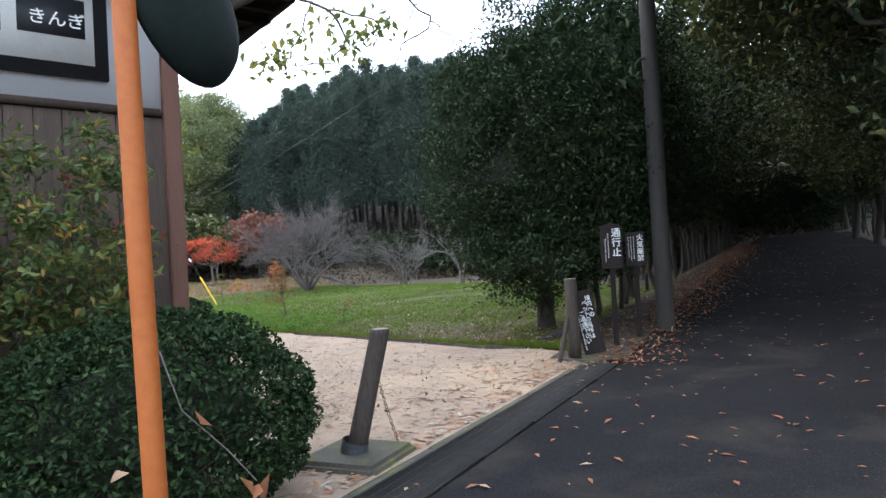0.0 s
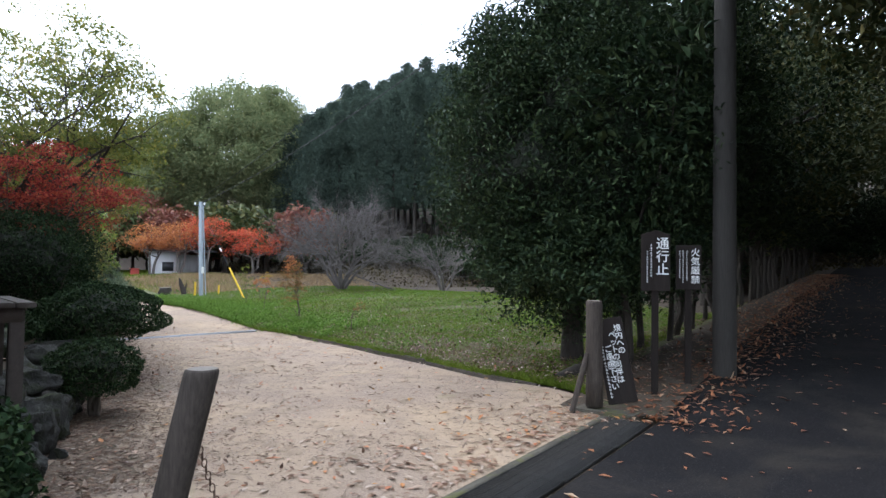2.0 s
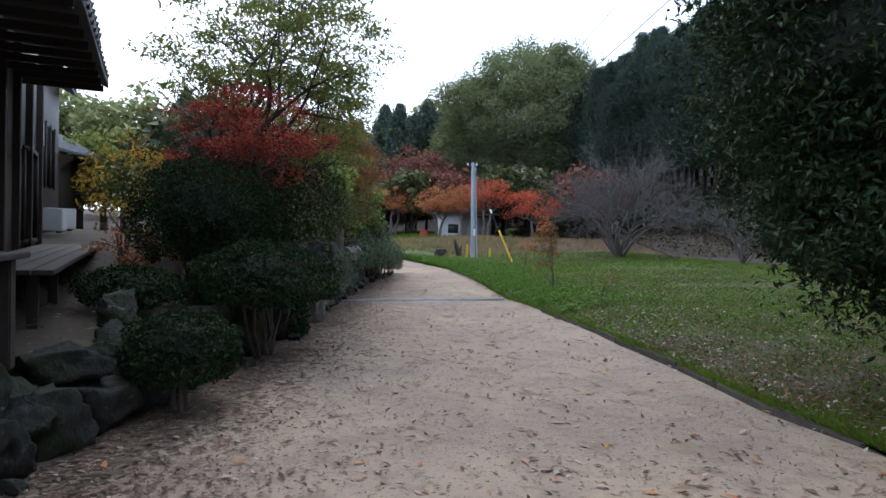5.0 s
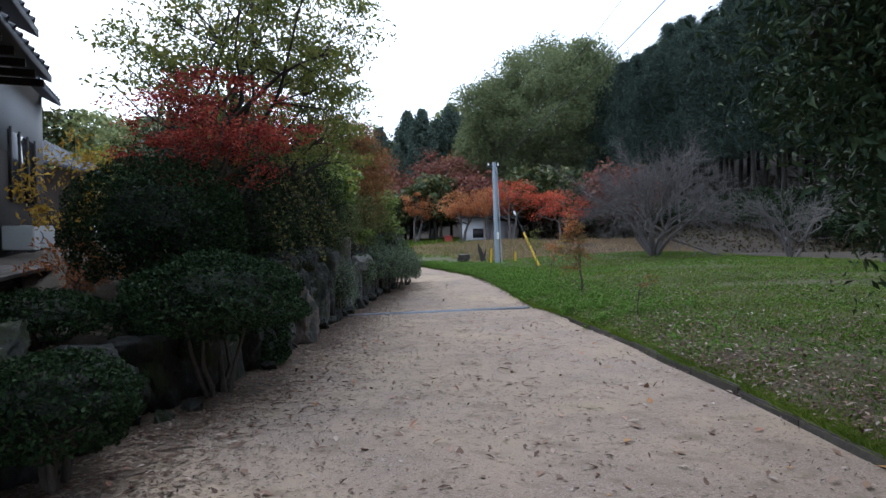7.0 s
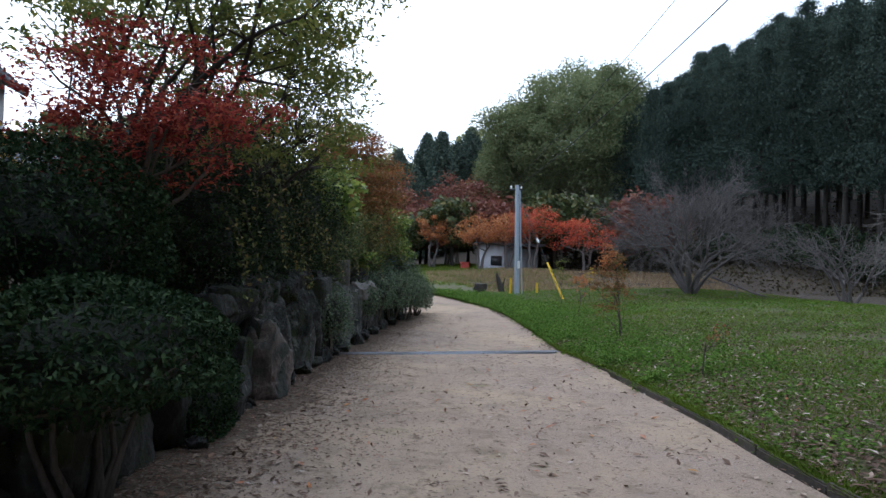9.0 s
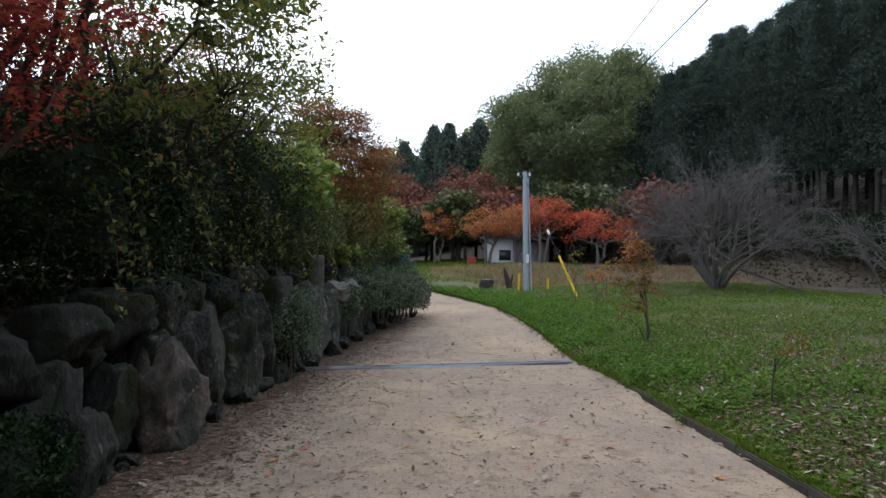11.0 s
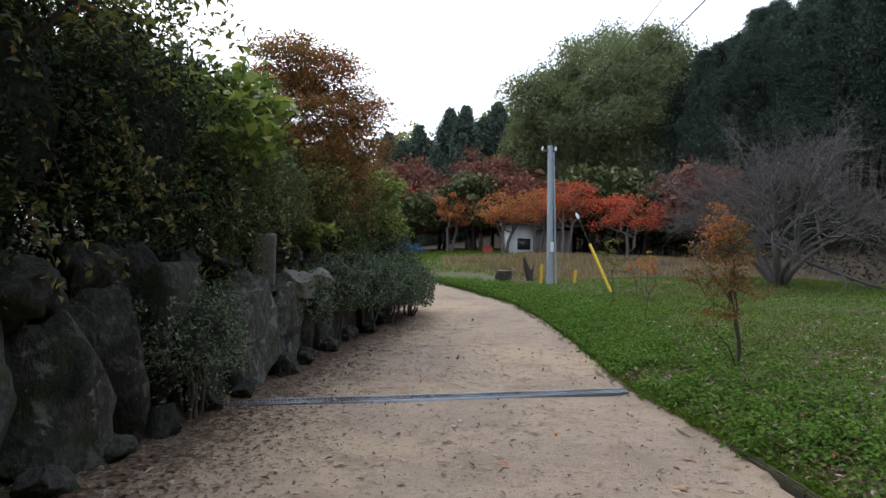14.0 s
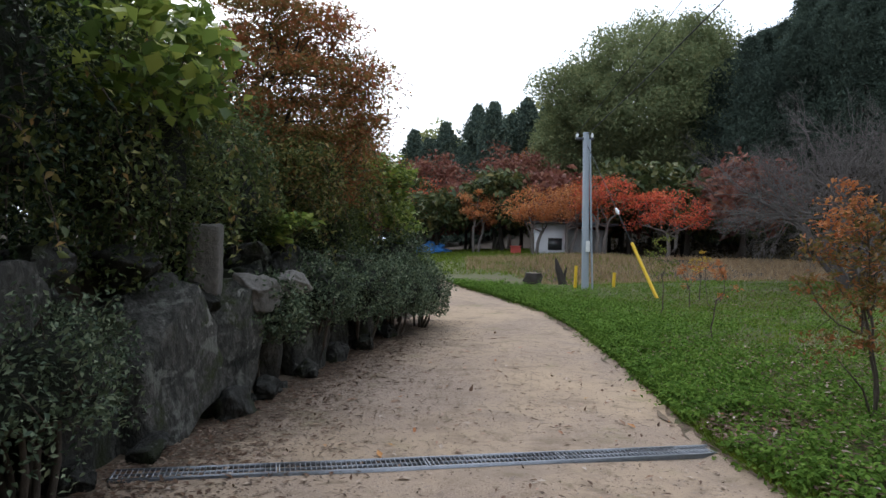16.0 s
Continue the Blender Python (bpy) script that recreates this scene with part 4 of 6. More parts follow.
# ---- house above the stone terrace ----
HT = 17.0
house = thing("house", "dark wooden house with white gable plaster and projecting tiled eaves", "house", (-4.1, 1.0, 0.5))
house.rotation_euler[2] = radians(HT)
piece("wall", Geo().box((-5, 0, -0.4), (0, 5.6, 1.55)).mesh("wall", CLAD, False), house)
piece("upper_wall", Geo().box((-5, 0, 1.55), (0.0, 5.6, 3.5)).mesh("upper_wall", PLASTER_SHADED, False), house, "white plaster upper wall")
for i in range(7):
    piece("post", bevel_box("post", (0.1, 0.1, 3.4), DARK_WOOD, 0.006), house, at=(0.03, 0.1 + 0.9 * i, -0.4))
for y0 in (1.3, 4.2):
    w = piece("window", Geo().box((-0.01, y0, 0.55), (0.02, y0 + 1.1, 1.75)).mesh("window", GLASS_DARK, False), house, "dim sliding window")
    fr = Geo()
    for a0, a1, b0, b1 in ((y0, y0 + 0.05, 0.55, 1.75), (y0 + 1.05, y0 + 1.1, 0.55, 1.75), (y0 + 0.52, y0 + 0.58, 0.55, 1.75), (y0, y0 + 1.1, 0.5, 0.56), (y0, y0 + 1.1, 1.74, 1.8)):
        fr.box((0.02, a0, b0), (0.055, a1, b1))
    piece("window_frame", fr.mesh("window_frame", DARK_WOOD, False), w)


def pitched(name, x0, x1, y0, y1, z, rise, parent, thick=0.09):
    g = Geo()
    for k, (xa, za, xb, zb) in enumerate(((x1, z, (x0 + x1) / 2, z + rise), (x0, z, (x0 + x1) / 2, z + rise))):
        g.v.append(np.array([[xa, y0, za], [xa, y1, za], [xb, y1, zb], [xb, y0, zb], [xa, y0, za + thick], [xa, y1, za + thick], [xb, y1, zb + thick], [xb, y0, zb + thick]]))
        g.f.append(np.array([[0, 3, 2, 1], [4, 5, 6, 7], [0, 1, 5, 4], [1, 2, 6, 5], [2, 3, 7, 6], [3, 0, 4, 7]]) + g.n)
        g.n += 8
    r = piece(name, g.mesh(name, ROOF, False), parent)
    row = Geo().tube([(x1 + 0.01, 0, z + thick), ((x0 + x1) / 2, 0, z + rise + thick)], [0.05, 0.05], 6).mesh("tile_row", ROOF)
    for k in range(int((y1 - y0) / 0.26)):
        piece("tile_row", row, r, at=(0, y0 + 0.13 + k * 0.26, 0))
    return r


pitched("roof", -6.0, 1.0, -0.3, 4.3, 2.66, 1.6, house)
pitched("upper_roof", -6.0, 0.92, -0.3, 4.05, 3.12, 1.6, house)
piece("wing_wall", Geo().box((-5, 5.6, -0.4), (-0.45, 12.0, 2.35)).mesh("wing_wall", SIGN_BROWN, False), house)
piece("wing_upper_wall", Geo().box((-5, 5.6, 2.35), (-0.45, 12.0, 3.95)).mesh("wing_upper_wall", PLASTER_SHADED, False), house, "white plaster band below the eaves")
w = piece("window", Geo().box((-0.46, 8.9, 1.5), (-0.42, 10.9, 2.75)).mesh("window", GLASS_DARK, False), house, "dim sliding window")
for y0 in (8.88, 9.55, 10.22, 10.88):
    piece("window_frame", Geo().box((-0.42, y0, 1.45), (-0.385, y0 + 0.06, 2.8)).mesh("window_frame", DARK_WOOD, False), w)
pitched("wing_roof", -5.5, -0.1, 5.7, 12.1, 3.75, 1.4, house)
for i in range(10):
    piece("rafter", bevel_box("rafter", (1.0, 0.06, 0.08), DARK_WOOD, 0.004), house, at=(0.45, -0.1 + 0.47 * i, 2.58))
far_house = thing("house", "farther house with a grey tiled roof behind garden shrubs", "house", (-12.5, 22.0, 1.2))
piece("wall", Geo().box((-4, -3, -0.5), (0, 3, 2.6)).mesh("wall", CLAD, False), far_house)
pitched("roof", -5.0, 0.9, -3.6, 3.6, 2.5, 1.5, far_house)


def put_on(x, y, dz=0.0):
    return (x, y, float(land(x, y)) + dz)


def air_unit(at, turn):
    ob = thing("air_conditioner", "off-white outdoor air-conditioner unit by the house wall", "air conditioner", at, "air conditioners")
    ob.rotation_euler[2] = radians(turn)
    ob.scale = (0.72, 0.72, 0.72)
    piece("casing", bevel_box("casing", (0.32, 0.78, 0.58), AC_WHITE, 0.02), ob)
    ring = np.linspace(0, 2 * np.pi, 25)
    piece("fan_grille", Geo().tube(np.stack([0 * ring + 0.165, 0.2 * np.cos(ring) - 0.1, 0.2 * np.sin(ring) + 0.29], 1), 0.012, 5)
          .tube(np.stack([0 * ring + 0.165, 0.12 * np.cos(ring) - 0.1, 0.12 * np.sin(ring) + 0.29], 1), 0.008, 5).mesh("fan_grille", STEEL_DARK), ob)
    piece("fan_opening", Geo().tube([(0.158, -0.1, 0.29), (0.164, -0.1, 0.29)], [0.19, 0.19], 24).mesh("fan_opening", BLACK), ob)
    piece("foot", Geo().box((-0.12, -0.3, -0.06), (0.12, -0.22, 0.0)).box((-0.12, 0.22, -0.06), (0.12, 0.3, 0.0)).mesh("foot", STEEL_DARK, False), ob)
    return ob


air_unit(put_on(-6.75, 9.0, 0.06), HT + 75)
air_unit(put_on(-6.95, 9.9, 0.06), HT - 60)
veranda = thing("veranda_deck", "dark plank veranda along the house wall", "deck", (-4.1, 1.0, 0.5))
veranda.rotation_euler[2] = radians(HT)
for i in range(5):
    piece("plank", bevel_box("plank", (0.15, 5.4, 0.04), DARK_WOOD, 0.005), veranda, at=(0.15 + 0.16 * i, 2.8, 0.42))
for i in range(5):
    piece("leg", bevel_box("leg", (0.08, 0.08, 0.95), DARK_WOOD, 0.005), veranda, at=(0.7, 0.3 + 1.2 * i, -0.52))

table = thing("garden_table", "dark slatted garden table standing on the stone terrace", "table", (-3.2, -0.45, 0.47))
table.rotation_euler[2] = radians(8)
for i in range(6):
    piece("slat", bevel_box("slat", (0.115, 1.15, 0.035), DARK_WOOD, 0.006), table, at=(-0.3 + 0.122 * i, 0, 0.66))
for x in (-0.27, 0.27):
    for y in (-0.45, 0.45):
        piece("leg", bevel_box("leg", (0.09, 0.09, 0.66), DARK_WOOD, 0.008), table, at=(x, y, 0))
piece("apron", Geo().box((-0.3, -0.5, 0.56), (0.3, -0.46, 0.66)).box((-0.3, 0.46, 0.56), (0.3, 0.5, 0.66)).mesh("apron", DARK_WOOD, False), table)


# ---- stone walls ----
def stone_mesh(name, seed, rough=0.34, blocky=0.92, levels=4, mat=ROCK, flats=14, wave=1.0):
    """A weathered boulder, about one metre each way, with broken planes."""
    bm = bmesh.new()
    bmesh.ops.create_icosphere(bm, subdivisions=levels, radius=0.5)
    r = random.Random(seed)
    off = Vector((r.uniform(0, 50), r.uniform(0, 50), r.uniform(0, 50)))
    planes = [(Vector((r.gauss(0, 1), r.gauss(0, 1), r.gauss(0, 1))).normalized(), r.uniform(0.31, 0.48)) for _ in range(flats)]
    for v in bm.verts:
        d = v.co.normalized()
        m = max(abs(d.x), abs(d.y), abs(d.z))
        p = d * (0.5 * (1 - blocky) + 0.5 * blocky / m)
        for n, k in planes:
            h = p.dot(n) - k
            if h > 0:
                p -= n * h * 0.97
        p += d * wave * (0.075 * noise.fractal(d * 1.6 + off, 0.8, 2.1, 6) - 0.075 * abs(noise.noise(d * 2.7 + off * 2)) + 0.03 * noise.noise(d * 6 + off) + 0.014 * noise.noise(d * 15 + off))
        v.co = p
    for fc in bm.faces:
        fc.smooth = True
    me = bpy.data.meshes.new(name)
    bm.to_mesh(me)
    bm.free()
    me.materials.append(mat)
    return me


STONES = [stone_mesh("stone", s, mat=ROCK_DARK) for s in range(9)]
SLABS = [stone_mesh("stone", s + 60, blocky=1.0, flats=5, wave=0.6) for s in range(6)]
STONE_RED = stone_mesh("stone", 31, mat=ROCK_RED)
wall_n = thing("stone_retaining_wall", "tall retaining wall of mossy weathered boulders beside the path", "stone wall", kind="structure")
wall_s = thing("stone_retaining_wall", "low dry-stacked boulder terrace edge below the house", "stone wall", kind="structure")


def stone(parent, x, y, z, sx, sy, sz, tilt=8, me=None):
    s = piece("stone", me or STONES[int(RNG.integers(0, 9))], parent)
    s.location, s.scale = (x, y, z), (sx, sy, sz)
    s.rotation_euler = [radians(RNG.uniform(-tilt, tilt)), radians(RNG.uniform(-tilt, tilt)), radians(RNG.choice([0, 90, 180, 270]) * 0 + RNG.uniform(-16, 16) + RNG.choice([0, 180]))]
    return s


def wall_run(parent, y0, y1, low, high, back=0.05):
    """Courses of boulders from the ground up; big ones below."""
    y = y0
    while y < y1:
        w = RNG.uniform(*low)
        e, p, t = np.interp(y + w / 2, EY, EX), np.interp(y + w / 2, PY, PZ), np.interp(y + w / 2, TY, TZ)
        h = (t - p) * RNG.uniform(0.55, 0.8) + 0.25
        stone(parent, e - 0.3 - back, y + w / 2, p + h / 2 - 0.18, 0.62, w * 1.12, h * 1.12)
        y += w
    y = y0 - 0.15
    while y < y1:
        w = RNG.uniform(*high)
        e, p, t = np.interp(y + w / 2, EY, EX), np.interp(y + w / 2, PY, PZ), np.interp(y + w / 2, TY, TZ)
        stone(parent, e - 0.46 - back, y + w / 2, t - 0.17 + RNG.uniform(-0.1, 0.1), 0.7, w * 1.15, RNG.uniform(0.5, 0.75) * min(1.0, (t - p)))
        y += w
    y = y0
    while y < y1:
        w = RNG.uniform(0.3, 0.6)
        e, t, p = np.interp(y, EY, EX), np.interp(y, TY, TZ), np.interp(y, PY, PZ)
        stone(parent, e - 0.5, y, p + (t - p) * RNG.uniform(0.2, 0.9), w, w, w * 0.8, 40)
        y += w * 0.8


wall_run(wall_n, 4.6, 7.6, (0.5, 0.8), (0.5, 0.8))
y = 7.5
while y < 17.2:
    w = RNG.uniform(0.6, 1.25)
    e, p, t = np.interp(y + w / 2, EY, EX), np.interp(y + w / 2, PY, PZ), np.interp(y + w / 2, TY, TZ)
    h = (t - p) * RNG.uniform(0.82, 1.08) + 0.2
    stone(wall_n, e - 0.36 + RNG.uniform(-0.05, 0.05), y + w / 2, p + h / 2 - 0.15, 0.7, w * 1.06, h * 1.04, 5, SLABS[int(RNG.integers(0, 6))])
    stone(wall_n, e - 0.4, y + RNG.uniform(-0.1, 0.1), p + h * RNG.uniform(0.3, 0.95), 0.5, RNG.uniform(0.3, 0.5), RNG.uniform(0.3, 0.5), 25)
    stone(wall_n, e - 0.06, y + RNG.uniform(-0.1, 0.1), p + 0.08, 0.3, RNG.uniform(0.25, 0.45), RNG.uniform(0.2, 0.4), 25)
    stone(wall_n, e - 0.55, y + w / 2, t + 0.02, 0.6, RNG.uniform(0.45, 0.8), RNG.uniform(0.3, 0.5), 12)
    y += w
wall_run(wall_s, -1.9, 4.6, (0.4, 0.7), (0.4, 0.7))
stone(wall_n, -1.72, 6.7, 0.1, 0.66, 0.72, 1.05, 3, STONE_RED)
stone(wall_n, -1.85, 5.6, 0.0, 0.5, 0.6, 0.8, 6)
ROCK_PALE = surface("pale_cut_granite", [(0.3, (0.1, 0.092, 0.082)), (0.7, (0.2, 0.185, 0.165))], [(0.3, (0.08, 0.074, 0.066)), (0.7, (0.26, 0.24, 0.215))], 0.9, 0.9, (2.6, 22), coord="World", bump_dist=0.04)
stone(wall_n, -1.46, 12.5, 0.86, 0.27, 0.3, 0.82, 2, stone_mesh("stone", 77, blocky=1.0, flats=1, wave=0.35, mat=ROCK_PALE))
stone(wall_n, -1.12, 12.95, 0.62, 0.4, 0.55, 0.4, 20, stone_mesh("stone", 78, mat=ROCK_PALE))
stone(wall_n, -1.02, 13.6, 0.72, 0.35, 0.7, 0.28, 20, stone_mesh("stone", 79, mat=ROCK_PALE))
stone(wall_s, -2.95, 1.7, 0.6, 0.4, 0.5, 0.3, 15)
for _ in range(26):
    y = RNG.uniform(-1, 16)
    e, p = np.interp(y, EY, EX), np.interp(y, PY, PZ)
    stone(wall_n, e + RNG.uniform(-0.1, 0.06), y, p + 0.02, *(RNG.uniform(0.08, 0.2) * np.array([1, 1.2, 0.7])), 30)

# ---- garden shrubs ----
R1 = np.random.default_rng(21)
bush("clipped_hedge", "dense clipped evergreen hedge beside the gatehouse", (-3.75, -3.2, 0.58), (0.98, 0.85, 0.66), 26000, 0.042, L_BOX, R1, 0.0, stems=9, lumps=0.035)
bush("topiary_bush", "tall clipped dome-shaped azalea on the terrace", (-2.8, 4.2, 1.42), (0.85, 0.85, 0.72), 13000, 0.042, L_BOX, R1, 0.5, "clipped azaleas")
bush("topiary_bush", "broad flat-topped clipped azalea on bare twisted stems", (-1.95, 3.25, 0.78), (0.78, 0.95, 0.42), 11000, 0.042, L_BOX, R1, -0.12, "clipped azaleas", stems=10)
bush("topiary_bush", "small rounded clipped azalea at the path edge", (-2.22, 0.95, 0.42), (0.42, 0.46, 0.3), 5500, 0.036, L_BOX, R1, -0.05, "clipped azaleas")
# added dark shrub, standing in for the black shade under the azaleas
for x, y, z, r, h in ((-2.62, 3.3, 0.3, 0.45, 0.45),):
    bush("evergreen_shrub", "dark low shrub added in place of the deep shade below the azaleas", (x, y, z), (r, r * 1.2, h), 5000, 0.042, L_BOX, R1, 0.0, "shrubs along the wall", lumps=0.1, depth=0.3)
bush("topiary_bush", "low flat clipped azalea among the terrace stones", (-3.1, 2.5, 0.72), (0.5, 0.5, 0.2), 4000, 0.04, L_BOX, R1, 0.5, "clipped azaleas")
for x, y, z, r, h in ((-1.3, 13.4, 0.42, 0.55, 0.42), (-0.98, 14.6, 0.5, 0.62, 0.5), (-0.62, 15.9, 0.48, 0.66, 0.55), (-0.25, 17.1, 0.4, 0.62, 0.6), (0.1, 18.2, 0.3, 0.55, 0.55), (-0.4, 18.6, 0.8, 0.7, 0.6)):
    bush("evergreen_shrub", "loose grey-green shrub leaning over the wall foot", (x, y, z), (r, r * 1.1, h), 5200, 0.05, L_JUNIPER, R1, float(np.interp(y, PY, PZ)), "shrubs along the wall", lumps=0.13, depth=0.35)
bush("evergreen_shrub", "small dark shrub clinging to the stone wall", (-1.42, 10.2, 0.35), (0.4, 0.75, 0.5), 5000, 0.04, L_JUNIPER, R1, -0.35, "shrubs along the wall", lumps=0.16, depth=0.5)
bush("evergreen_shrub", "small dark shrub at the near end of the wall", (-1.95, 4.9, 0.1), (0.4, 0.5, 0.35), 4200, 0.04, L_BOX, R1, -0.15, "shrubs along the wall", lumps=0.1, depth=0.3)
# dense dark mass on top of the wall
for x, y, z, rx, ry, rz in ((-2.85, 7.0, 1.6, 1.1, 1.3, 1.0), (-2.5, 8.8, 1.95, 0.9, 1.2, 1.3), (-2.25, 10.4, 2.0, 0.9, 1.1, 1.4), (-2.0, 12.0, 1.75, 0.8, 1.0, 1.15), (-1.9, 13.6, 1.6, 0.8, 1.0, 1.05), (-3.8, 9.5, 2.3, 1.3, 2.4, 1.7), (-3.2, 6.0, 1.5, 0.8, 0.9, 0.9), (-3.4, 13.5, 2.2, 1.2, 1.8, 1.7), (-2.1, 15.4, 1.45, 0.8, 1.0, 0.9), (-1.6, 17.2, 1.3, 0.8, 1.0, 0.8), (-3.0, 17.8, 1.9, 1.3, 1.6, 1.5)):
    bush("evergreen_shrub", "dark overgrown evergreen shrub above the stone wall", (x, y, z), (rx, ry, rz), 12000, 0.052, L_EVERGREEN if y < 11.5 else L_MIXED, R1, 0.7, "shrubs above the wall", lumps=0.14, depth=0.4, low=-0.97)
# nandina by the gatehouse
for x, y in ((-5.2, -2.55), (-4.5, -2.45), (-3.95, -2.3), (-5.9, -2.7)):
    b = tree("nandina_shrub", "leafy nandina with yellow and red leaves before the boards", (x, y, 0.06), (x, y, 0.8), (x, y, 1.62), (0.52, 0.45, 0.9), 60, 46, 0.07, L_NANDINA, BARK, R1, 0.014, 0.42, 20, "nandinas", 0.2, stems=4)
    c, pts = clump_points((0, 0, 1.6), (0.5, 0.42, 0.65), 9, 14, R1, 0.16)
    piece("yellow_leaves", leaf_data("yellow_leaves", pts, 0.05, L_YELLOW if x < -4 else L_RED, R1), b)
# yellow garden shrub by the house
tree("autumn_shrub", "thin shrub with yellow and orange leaves by the house", (-4.1, 5.2, 0.6), (-4.1, 5.2, 1.2), (-4.1, 5.2, 1.9), (0.5, 0.5, 0.8), 26, 30, 0.075, L_YELLOW, BARK, R1, 0.02, 0.4, 26, stems=4)
tree("autumn_shrub", "low orange ground shrub by the veranda", (-3.75, 4.6, 0.6), (-3.75, 4.6, 0.8), (-3.75, 4.6, 1.0), (0.5, 0.5, 0.35), 26, 34, 0.06, L_ORANGE, BARK, R1, 0.014, 0.4, 18, stems=4)

# ---- trees over the wall ----
R2 = np.random.default_rng(33)
tree("zelkova_tree", "airy yellow-green tree above the stone wall", (-3.3, 6.6, 0.85), (-3.1, 6.6, 2.3), (-2.3, 6.4, 3.8), (1.75, 2.1, 1.9), 240, 62, 0.08, L_KEYAKI, BARK_DARK, R2, 0.08, 0.4, 200, spread=0.115, low=-0.5, inner=0.25, stems=3, layer=0.4, droop=0.3)
tree("zelkova_tree", "yellow-green branch crown leaning over the path", (-3.0, 8.2, 0.9), (-2.7, 8.1, 2.3), (-2.05, 8.3, 2.95), (1.4, 2.1, 1.1), 120, 62, 0.075, L_KEYAKI, BARK_DARK, R2, 0.09, 0.42, 115, spread=0.15, low=-0.6, inner=0.3, stems=2, layer=0.4, droop=0.3)
tree("red_maple", "small deep red maple behind the clipped azaleas", (-3.0, 5.3, 0.75), (-2.9, 5.2, 1.7), (-2.4, 5.0, 2.5), (1.1, 0.9, 0.78), 75, 95, 0.052, L_RED, BARK, R2, 0.05, 0.5, 60, spread=0.18, stems=2, flat=0.5, layer=0.35, inner=0.2)
tree("red_maple", "red maple crown behind the yellow-green tree", (-3.4, 9.8, 0.95), (-3.3, 9.8, 2.6), (-2.9, 10.0, 3.6), (0.9, 1.0, 0.6), 36, 90, 0.055, L_RED, BARK, R2, 0.06, 0.5, 36, spread=0.2, flat=0.5)
tree("russet_maple", "tall russet and red maple leaning over the path", (-2.6, 16.6, 0.9), (-2.4, 16.6, 2.2), (-1.8, 16.3, 3.05), (1.4, 1.9, 1.75), 330, 130, 0.066, L_RUSSET, BARK_DARK, R2, 0.1, 0.5, 180, spread=0.145, flat=0.5, stems=3, layer=0.32, low=-0.9)
tree("leafy_shrub", "yellow-green leafy shrub under the russet maple", (-2.0, 15.0, 0.85), (-1.95, 15.0, 1.2), (-1.7, 15.1, 1.85), (0.85, 1.3, 0.85), 110, 90, 0.062, L_VINE_DULL, BARK_DARK, R2, 0.04, 0.5, 60, spread=0.2, stems=3, layer=0.45)
tree("russet_maple", "olive and russet maple farther along the wall", (-3.2, 19.4, 0.6), (-3.0, 19.4, 1.8), (-1.9, 19.0, 2.5), (1.5, 1.5, 1.2), 90, 100, 0.065, L_RUSSET, BARK_DARK, R2, 0.1, 0.5, 70, spread=0.17, flat=0.4, stems=3)
tree("vine_thicket", "bright green vines tumbling over the bend of the wall", (-0.9, 18.9, 0.3), (-0.9, 18.9, 1.0), (-0.75, 18.8, 1.75), (0.7, 0.8, 1.2), 70, 55, 0.1, L_VINE, BARK, R2, 0.03, 0.7, 30, spread=0.16, flat=0.5)
tree("vine_thicket", "large-leaved green vine hanging over the dark shrubs", (-1.9, 11.9, 0.9), (-1.9, 11.9, 1.9), (-1.62, 11.8, 2.5), (0.45, 1.0, 0.62), 60, 16, 0.13, L_VINE, BARK, R2, 0.015, 0.85, 40, spread=0.26, flat=0.5, droop=0.45)
tree("vine_thicket", "small clump of broad green leaves on the wall top", (-1.15, 14.0, 0.9), (-1.15, 14.0, 1.1), (-1.15, 14.0, 1.25), (0.3, 0.4, 0.22), 14, 20, 0.11, L_VINE, BARK, R2, 0.012, 0.8, 8, spread=0.3, flat=0.6)
# thin vines hanging down over the dark shrubs and the stones
R6 = np.random.default_rng(91)
for y0 in np.arange(6.6, 17.4, 0.62):
    e, top = float(np.interp(y0, EY, EX)), R6.uniform(1.7, 2.7)
    vine = thing("hanging_vine", "thin hanging vine with dull yellow-green leaves over the wall shrubs", "vine", (e - 0.62, y0, top), "hanging vines")
    stems_geo, leaf_at = Geo(), []
    for _ in range(4):
        n = 11
        k = np.linspace(0, 1, n)[:, None]
        out = np.array([R6.uniform(0.25, 0.7), R6.uniform(-0.7, 0.5), -R6.uniform(0.45, 1.15)])
        line = np.array([0, R6.uniform(-0.3, 0.3), R6.uniform(-0.3, 0.2)]) + out * [1, 1, 0] * np.sqrt(k) + out * [0, 0, 1] * k ** 1.6 + np.cumsum(R6.normal(size=(n, 3)) * 0.018, 0)
        stems_geo.tube(line, np.linspace(0.006, 0.002, n), 4)
        leaf_at.append((line[2:, None] + R6.normal(size=(n - 2, 4, 3)) * 0.035).reshape(-1, 3))
    piece("stem", stems_geo.mesh("stem", BARK), vine)
    piece("leaves", leaf_data("leaves", np.concatenate(leaf_at), 0.062, L_VINE_DULL, R6, 0.6, 0.2, 0.7), vine)
